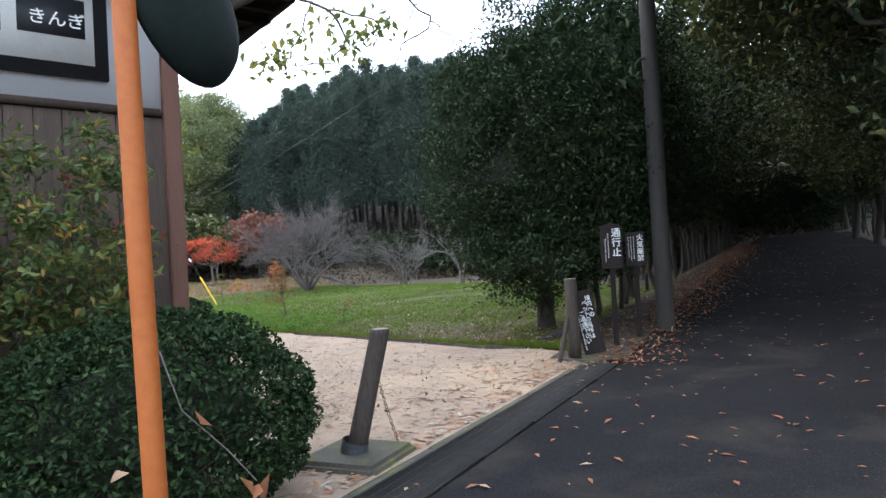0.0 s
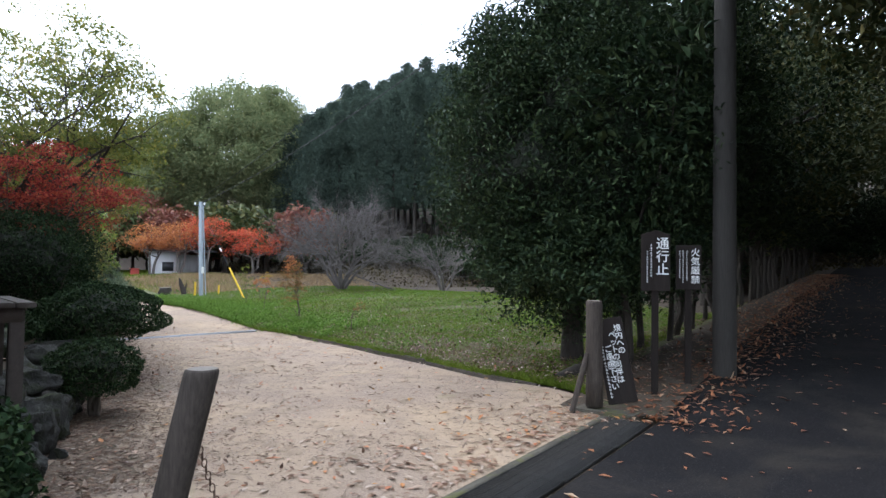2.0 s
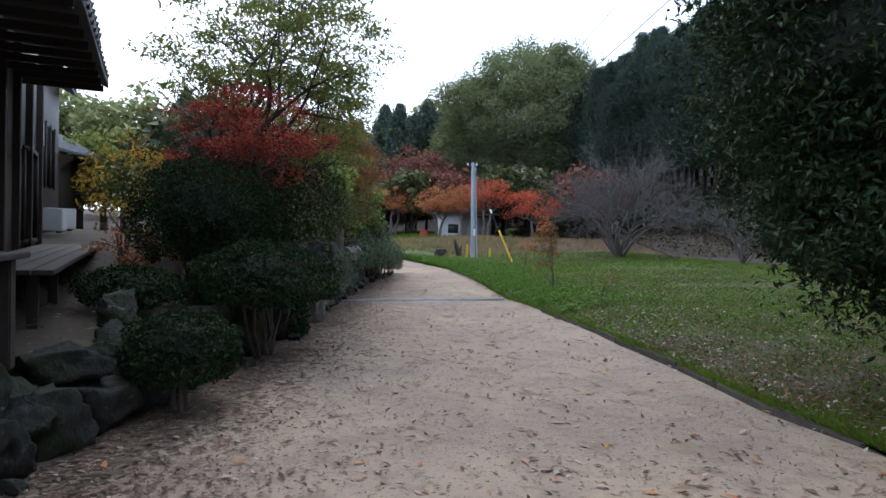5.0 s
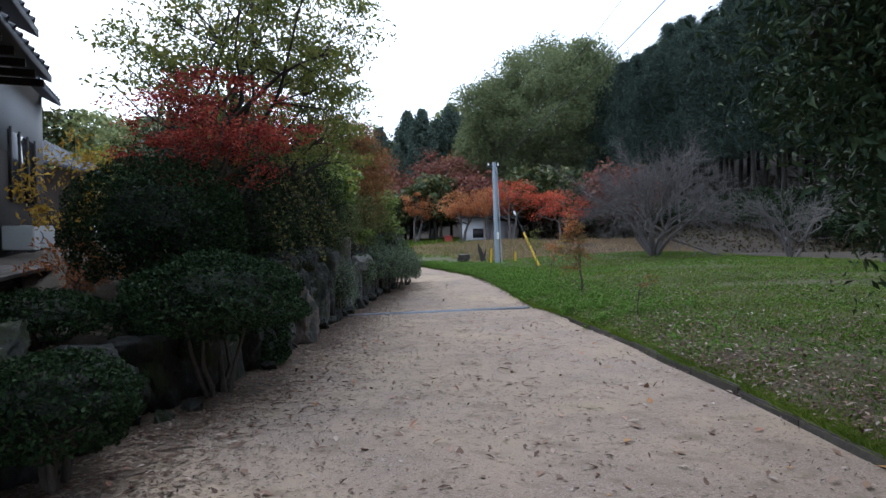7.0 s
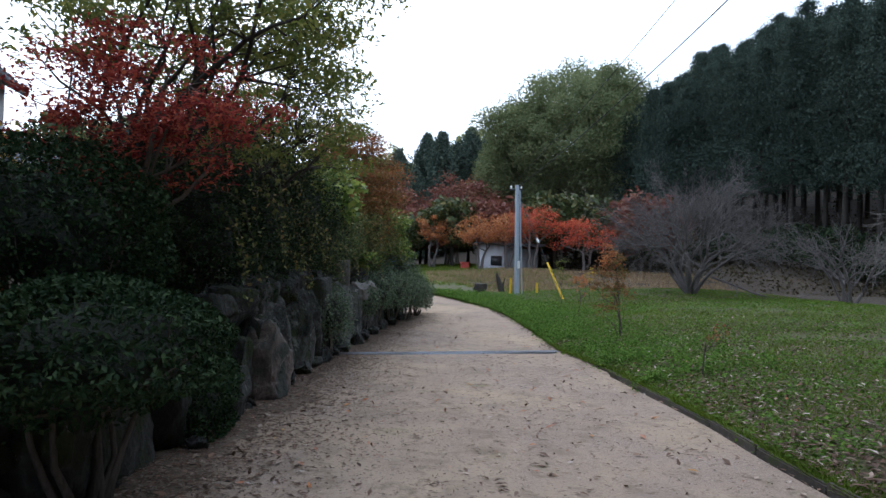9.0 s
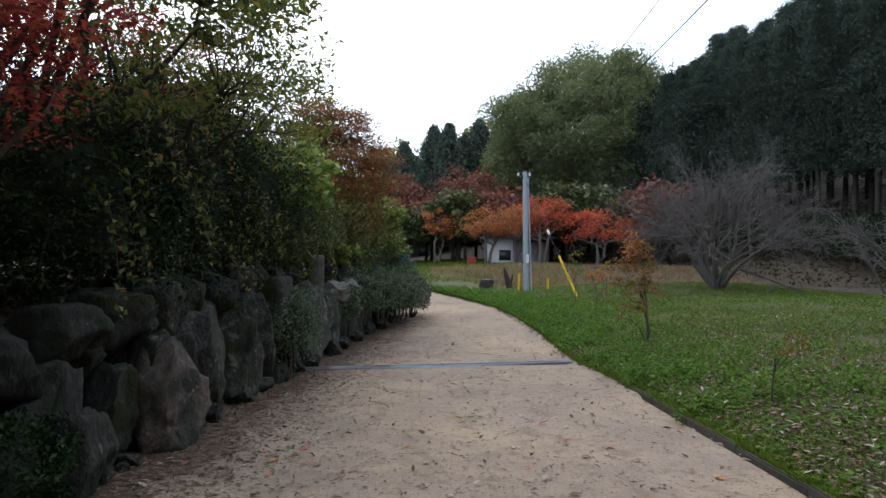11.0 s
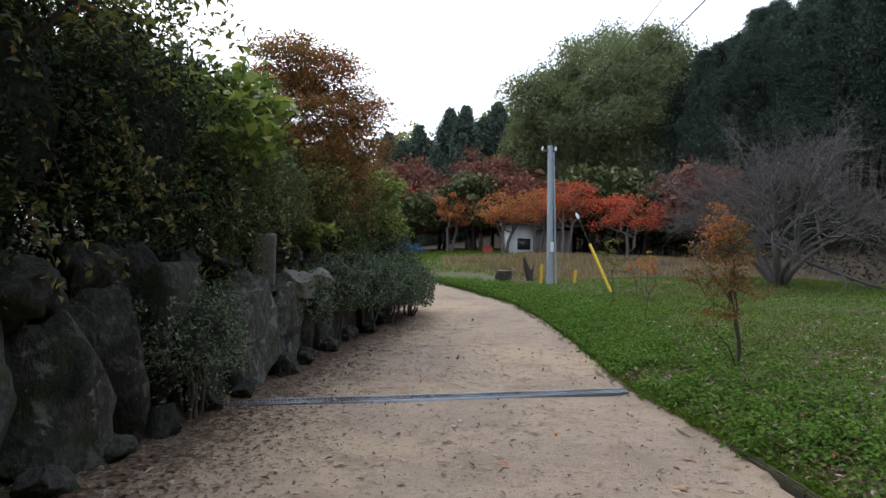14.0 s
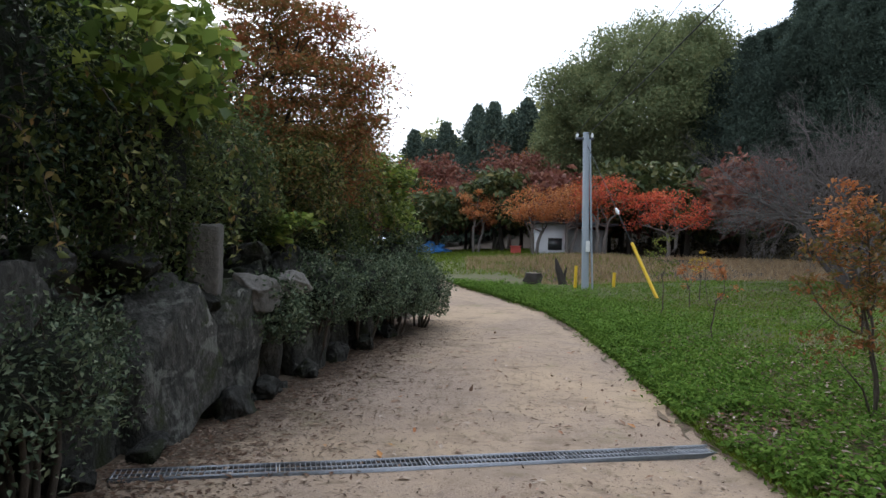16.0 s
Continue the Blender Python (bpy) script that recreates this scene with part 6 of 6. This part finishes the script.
for x, h in ((-0.28, 0.85), (0.78, 0.7)):
    w = thing("marker_stake", "yellow plastic marker stake in the grass", "stake", (4.25 + x, 24.9, -0.15), "marker stakes")
    piece("tube", Geo().tube([(0, 0, -0.1), (0.02, 0, h)], [0.045, 0.045], 10).mesh("tube", YELLOW), w)
st = thing("guy_wire", "steel guy wire with a yellow plastic guard", "guy wire", (5.5, 22.4, 0.05))
top = np.array([4.1 - 5.5, 24.8 - 22.4, 4.1])
piece("strand", Geo().tube([np.zeros(3), top * 0.5, top], 0.008, 5).mesh("strand", STEEL_DARK), st)
piece("guard", Geo().tube([top * 0.0, top * 0.32], [0.042, 0.042], 10).mesh("guard", YELLOW), st)
piece("insulator", Geo().tube([top * 0.5, top * 0.52, top * 0.54], [0.025, 0.05, 0.025], 8).mesh("insulator", WHITE), st)
for k, (a, b, sag) in enumerate((((4.15, 24.8, 4.35), (6.0, -1.4, 8.2), 0.5), ((3.85, 24.8, 4.35), (5.4, -1.5, 9.0), 0.4))):
    w = thing("overhead_cable", "thin black overhead cable between the poles", "cable", a, "overhead cables")
    t = np.linspace(0, 1, 24)[:, None]
    piece("strand", Geo().tube((np.subtract(b, a) * t) - np.array([0, 0, 1]) * sag * 4 * t * (1 - t), 0.012 if k == 0 else 0.008, 5).mesh("strand", WIRE), w)
stump = thing("tree_stump", "short dark cut stump in the grass", "stump", (2.97, 26.5, -0.1))
piece("trunk", log_mesh("trunk", 0.26, 0.5, BARK_DARK, LOG_END, (0.05, 0), rough=0.5), stump)
snag = thing("dead_trunk", "broken leaning dead trunk beside the stump", "stump", (4.05, 27.2, -0.2))
piece("trunk", Geo().tube([(0, 0, 0), (-0.08, 0, 0.35), (-0.22, 0, 0.75), (-0.3, 0.02, 1.05)], [0.17, 0.13, 0.1, 0.03], 9).tube([(-0.05, 0, 0.35), (0.05, 0, 0.8)], [0.07, 0.02], 6).mesh("trunk", BARK_DARK), snag)

sz = 0.38
shed = thing("shed", "small pale shed with a grey lean-to behind the maples", "shed", (5.6, 40.5, sz))
piece("wall", Geo().box((-1.0, -1.0, -0.2), (0.4, 1.2, 2.0)).mesh("wall", PLASTER, False), shed)
piece("lean_to", Geo().box((0.4, -0.8, -0.2), (2.5, 1.2, 1.8)).mesh("lean_to", GREY_WALL, False), shed)
piece("window", Geo().box((-0.5, -1.03, 0.7), (0.2, -1.0, 1.3)).mesh("window", GLASS_DARK, False), shed)
piece("door", Geo().box((1.2, -0.83, -0.1), (1.85, -0.8, 1.6)).mesh("door", GREY_WALL, False), shed)
piece("roof", Geo().box((-1.4, -1.4, 2.0), (2.9, 1.6, 2.12)).mesh("roof", ROOF, False), shed)
post_box = thing("red_box", "small faded red box on a post at the clearing", "box", (3.55, 40.2, 0.4))
piece("box", bevel_box("box", (0.5, 0.4, 0.62), RED, 0.05), post_box, at=(0, 0, 0.15))
piece("post", bevel_box("post", (0.12, 0.12, 0.2), DARK_WOOD, 0.01), post_box)
piece("lid", bevel_box("lid", (0.56, 0.46, 0.06), RED, 0.02), post_box, at=(0, 0, 0.77))
tarp = thing("tarpaulin", "crumpled blue tarpaulin over a heap", "tarpaulin", put(-0.95, 45))
bm = bmesh.new()
bmesh.ops.create_icosphere(bm, subdivisions=4, radius=1)
for vv in bm.verts:
    k = 1 + 0.35 * noise.noise(vv.co * 2.3) + 0.12 * noise.noise(vv.co * 7)
    vv.co = Vector((vv.co.x * 0.95 * k, vv.co.y * 0.7 * k, max(vv.co.z, -0.15) * 0.6 * k))
me = bpy.data.meshes.new("sheet")
bm.to_mesh(me)
bm.free()
me.materials.append(TARP)
piece("sheet", me, tarp)

LITTER_BITS = foliage("leaf_crumbs", [(0.0, (0.05, 0.034, 0.024)), (0.5, (0.12, 0.08, 0.055)), (1.0, (0.3, 0.24, 0.19))], 0.85, 0.05)

# ---- grass, weeds and fallen leaves ----
R5 = np.random.default_rng(66)


def stuff(name, label, category, data):
    ob = piece(name, data)
    return tagged(ob, label, category, kind="stuff")


def blades(name, xy, height, mat, rng, width=0.006, lean=0.5):
    n = len(xy)
    z = land(xy[:, 0], xy[:, 1])
    p = np.stack([xy[:, 0], xy[:, 1], z - 0.01], 1)
    a = rng.uniform(0, 6.28, n)
    s = np.stack([np.cos(a), np.sin(a), 0 * a], 1) * width
    h = height * rng.uniform(0.5, 1.3, n)
    t = p + np.stack([rng.normal(size=n) * lean * h, rng.normal(size=n) * lean * h, h], 1)
    v = np.stack([p - s, p + s, t], 1).reshape(-1, 3)
    return quick_mesh(name, v, np.arange(3 * n).reshape(-1, 3), mat)


def lawn_xy(n, x_far, y0, y1, rng, power=1.0):
    y = rng.uniform(y0, y1, n)
    k = np.interp(y, KY, KX)
    x = k + 0.05 + (x_far - k) * rng.uniform(0, 1, n) ** power
    return np.stack([x, y], 1)


def patchy(xy, freq, level, seed):
    w = np.sin(xy[:, 0] * freq + seed) + np.sin(xy[:, 1] * freq * 0.8 + seed * 1.7) + np.sin((xy[:, 0] + xy[:, 1]) * freq * 1.7 + seed * 2.3) + 0.7 * np.sin((xy[:, 0] - 1.4 * xy[:, 1]) * freq * 2.9)
    return xy[w + np.random.default_rng(int(seed * 10)).normal(size=len(w)) * 1.1 > level]


xy = patchy(lawn_xy(260000, 14, -1.2, 26, R5, 1.6), 1.1, -0.9, 1.0)
xy = xy[(xy - ROAD_AT) @ ROAD_V > 0.9]
stuff("grass", "short green lawn grass", "grass", blades("grass", xy, 0.065, L_GRASS, R5, 0.008))
y = R5.uniform(-1.2, 13, 10000)
xy = np.stack([np.interp(y, KY, KX) + 0.04 + R5.exponential(0.07, len(y)), y], 1)
stuff("kerb_grass", "ragged grass hanging over the kerb", "grass", blades("kerb_grass", xy, 0.085, L_GRASS, R5, 0.007, 0.8))
xy = patchy(lawn_xy(90000, 13, 4, 26, R5, 1.4), 1.3, 0.3, 4.0)
z = land(xy[:, 0], xy[:, 1]) + R5.uniform(0.01, 0.06, len(xy))
stuff("clover", "low bright green clover patches", "weeds", leaf_data("clover", np.column_stack([xy, z]), 0.045, L_CLOVER, R5, 0.8, 0.75))
def tufts(name, xy, radius, high, leaf, mat, rng, per=13):
    """Low leafy weeds: a small dome of leaves at each spot."""
    k = rng.uniform(0.55, 1.35, len(xy))[:, None]
    off = rng.normal(size=(len(xy), per, 2)) * radius * k[..., None] * 0.6
    fall = np.exp(-(off ** 2).sum(-1) / (radius * k) ** 2)
    p = xy[:, None] + off
    z = land(p[..., 0], p[..., 1]) + 0.008 + high * k * fall * rng.uniform(0.35, 1.0, fall.shape)
    return leaf_data(name, np.concatenate([p, z[..., None]], -1).reshape(-1, 3), leaf, mat, rng, 0.62, 0.5)


y = R5.uniform(7.5, 26, 4200)
xy = np.stack([np.interp(y, KY, KX) + 0.04 + R5.exponential(0.75, len(y)), y], 1)
stuff("bank_weeds", "lush tufts of green weeds on the lawn bank", "weeds", tufts("bank_weeds", patchy(xy, 2.2, -0.7, 5.0), 0.1, 0.2, 0.046, L_CLOVER, R5, 18))
xy = patchy(lawn_xy(7000, 13, -0.6, 25, R5, 1.15), 1.2, 0.2, 2.0)
xy = xy[(xy - ROAD_AT) @ ROAD_V > 1.2]
stuff("lawn_weeds", "scattered low weed tufts in the lawn", "weeds", tufts("lawn_weeds", xy, 0.09, 0.07, 0.045, L_CLOVER, R5, 11))
y = R5.uniform(12.5, 27, 16000)
xy = np.stack([np.interp(y, KY, KX) + R5.exponential(0.35, len(y)), y], 1)
z = land(xy[:, 0], xy[:, 1]) + R5.uniform(0.01, 0.1, len(xy))
stuff("path_weeds", "lush green weeds on the lawn's edge", "weeds", leaf_data("path_weeds", np.column_stack([xy, z]), 0.06, L_CLOVER, R5, 0.6, 0.55))
xy = np.stack([R5.uniform(1, 17, 40000), R5.uniform(28.5, 37, 40000)], 1)
xy = xy[(xy[:, 0] > np.interp(xy[:, 1], KY, KX) + 0.3)]
stuff("dry_grass", "tall brown dry grass by the stream", "grass", blades("dry_grass", patchy(xy, 0.8, -0.1, 3.0), 0.2, L_DRY, R5, 0.012, 0.5))
xy = np.stack([R5.uniform(-6, 9, 26000), R5.uniform(29, 48, 26000)], 1)
xy = xy[xy[:, 0] > np.interp(xy[:, 1], KY, KX) + 0.1]
stuff("far_grass", "olive and brown grass of the clearing", "grass", blades("far_grass", xy, 0.12, L_GRASS, R5, 0.02, 0.5))


def litter(name, xy, size, mat, rng, lift=0.012, label="", flat=0.93):
    z = land(xy[:, 0], xy[:, 1]) + lift * rng.uniform(0.5, 1.8, len(xy))
    return stuff(name, label, "fallen leaves", leaf_data(name, np.column_stack([xy, z]), size, mat, rng, 0.4, flat, 0, 0.6, 0.05))


yb = -2 + 21 * R5.uniform(0, 1, 16000) ** 1.3
eb, kb = np.interp(yb, EY, EX), np.interp(yb, KY, KX)
litter("path_crumbs", np.stack([eb + (kb - eb) * R5.uniform(0, 1, len(yb)) ** 1.3, yb], 1), 0.024, LITTER_BITS, R5, 0.004, label="fine leaf crumbs trodden into the sandy path")
y = -2.2 + 20 * R5.uniform(0, 1, 1000) ** 1.7
e, k = np.interp(y, EY, EX), np.interp(y, KY, KX)
litter("path_leaves", np.stack([e + (k - e) * R5.uniform(0, 1, len(y)), y], 1), 0.078, FALLEN, R5, flat=0.84, label="brown and pale leaves scattered on the sandy path")
y = -2.2 + 17 * R5.uniform(0, 1, 2300) ** 1.2
e, k = np.interp(y, EY, EX), np.interp(y, KY, KX)
litter("small_leaves", np.stack([e + (k - e) * R5.uniform(0, 1, len(y)) ** 1.35, y], 1), 0.05, FALLEN_PATH, R5, flat=0.8, label="small curled dry leaves scattered on the sandy path")
y = R5.uniform(-1.8, 17, 8500)
e = np.interp(y, EY, EX)
y2 = R5.uniform(-1.8, 19, 34000)
litter("edge_debris", np.stack([np.interp(y2, EY, EX) - 0.1 + np.abs(R5.normal(size=len(y2))) * 0.62, y2], 1), 0.028, LITTER_BITS, R5, label="fine dark leaf crumbs along the wall foot")
litter("edge_leaves", np.stack([e - 0.1 + np.abs(R5.normal(size=len(y))) * 0.48, y], 1), 0.055, FALLEN_BROWN, R5, label="thick brown leaf litter along the wall foot")
y = R5.uniform(-1.5, 15, 16000)
k = np.interp(y, KY, KX)
litter("kerb_leaves", np.stack([k + 0.08 + R5.exponential(1.5, len(y)), y], 1), 0.055, FALLEN_BROWN, R5, 0.03, "dry leaves caught in the grass by the kerb")
y = R5.uniform(-1.3, 16, 9000)
litter("curled_leaves", np.stack([np.interp(y, KY, KX) + 0.08 + R5.exponential(1.8, len(y)), y], 1), 0.055, FALLEN_PATH, R5, 0.05, "pale curled dry leaves lying in the lawn", 0.7)
xy = patchy(lawn_xy(46000, 13, 1, 23, R5, 1.1), 0.9, 0.8, 7.0)
litter("lawn_leaves", xy, 0.06, FALLEN_BROWN, R5, 0.05, "brown leaves gathered in patches on the lawn")
u = R5.uniform(-0.2, 26, 4800)
litter("road_leaves", np.array([uv_to_xy(a, b) for a, b in zip(u, -0.35 + R5.normal(size=len(u)) * 0.35)]), 0.075, FALLEN_RED, R5, 0.02, "russet leaves lining the asphalt edge", 0.7)
u = R5.uniform(-7, 24, 900)
litter("asphalt_leaves", np.array([uv_to_xy(a, b) for a, b in zip(u, R5.uniform(-4, 0, len(u)))]), 0.075, FALLEN_RED, R5, 0.01, "single leaves lying on the asphalt")
u = R5.uniform(-5.5, 0.2, 900)
litter("gutter_leaves", np.array([uv_to_xy(a, b) for a, b in zip(u, 0.25 + R5.exponential(0.28, len(u)))]), 0.07, FALLEN, R5, 0.01, "leaves gathered beside the road gutter")
xy = np.stack([R5.uniform(-5, -1.5, 4000), R5.uniform(-2, 9, 4000)], 1)
xy = xy[xy[:, 0] < np.interp(xy[:, 1], EY, EX) - 0.2]
litter("terrace_leaves", xy, 0.055, FALLEN_BROWN, R5, 0.02, "brown leaves strewn over the terrace")
y = -2 + 18 * R5.uniform(0, 1, 15000) ** 1.3
e, k = np.interp(y, EY, EX), np.interp(y, KY, KX)
xy = np.stack([e + (k - e) * R5.uniform(0, 1, len(y)), y], 1)
z = land(xy[:, 0], xy[:, 1])
gp = leaf_data("grit", np.column_stack([xy, z + 0.002]), 0.013, surface("grit_stone", [(0.35, (0.1, 0.075, 0.06)), (0.65, (0.42, 0.35, 0.29))], [(0.35, (0.09, 0.07, 0.055)), (0.65, (0.5, 0.43, 0.37))], 0.9, 0, (9, 90)), R5, 0.9, 0.85, 0, 0.6, 0.15)
stuff("grit", "small stones and grit on the path", "grit", gp)

# ---- withered twig before the hedge, log by the bollard ----
tw = thing("withered_twig", "withered twig with large dry brown leaves at the hedge", "twig", (-3.62, -4.05, 0.35))
piece("stem", Geo().tube([(-0.28, 0.1, 0.75), (-0.2, 0.05, 0.45), (0.0, 0.0, 0.22), (0.12, -0.05, 0.05)], [0.005, 0.004, 0.004, 0.003], 6).mesh("stem", BARK_GREY), tw)
lf = leaf_data("dry_leaf", np.array([[0.12, -0.05, 0.0], [0.17, -0.03, -0.02], [-0.12, 0.0, 0.4], [0.07, -0.06, 0.04], [-0.5, 0.05, 0.2], [-0.75, 0.0, -0.05]]), 0.15, FALLEN_RED, R5, 0.45, 0, 1.2, 0.2)
piece("dry_leaf", lf, tw, "large dry leaves")
lg = thing("fallen_log", "dark mossy log lying in the grass behind the bollard", "log", put(2.75, -0.5))
piece("trunk", Geo().tube([(-0.1, 0.2, 0.0), (0.2, 0.1, 0.06), (0.6, 0.0, 0.08), (0.85, -0.1, 0.0)], [0.05, 0.11, 0.12, 0.08], 9).mesh("trunk", BARK_DARK), lg)
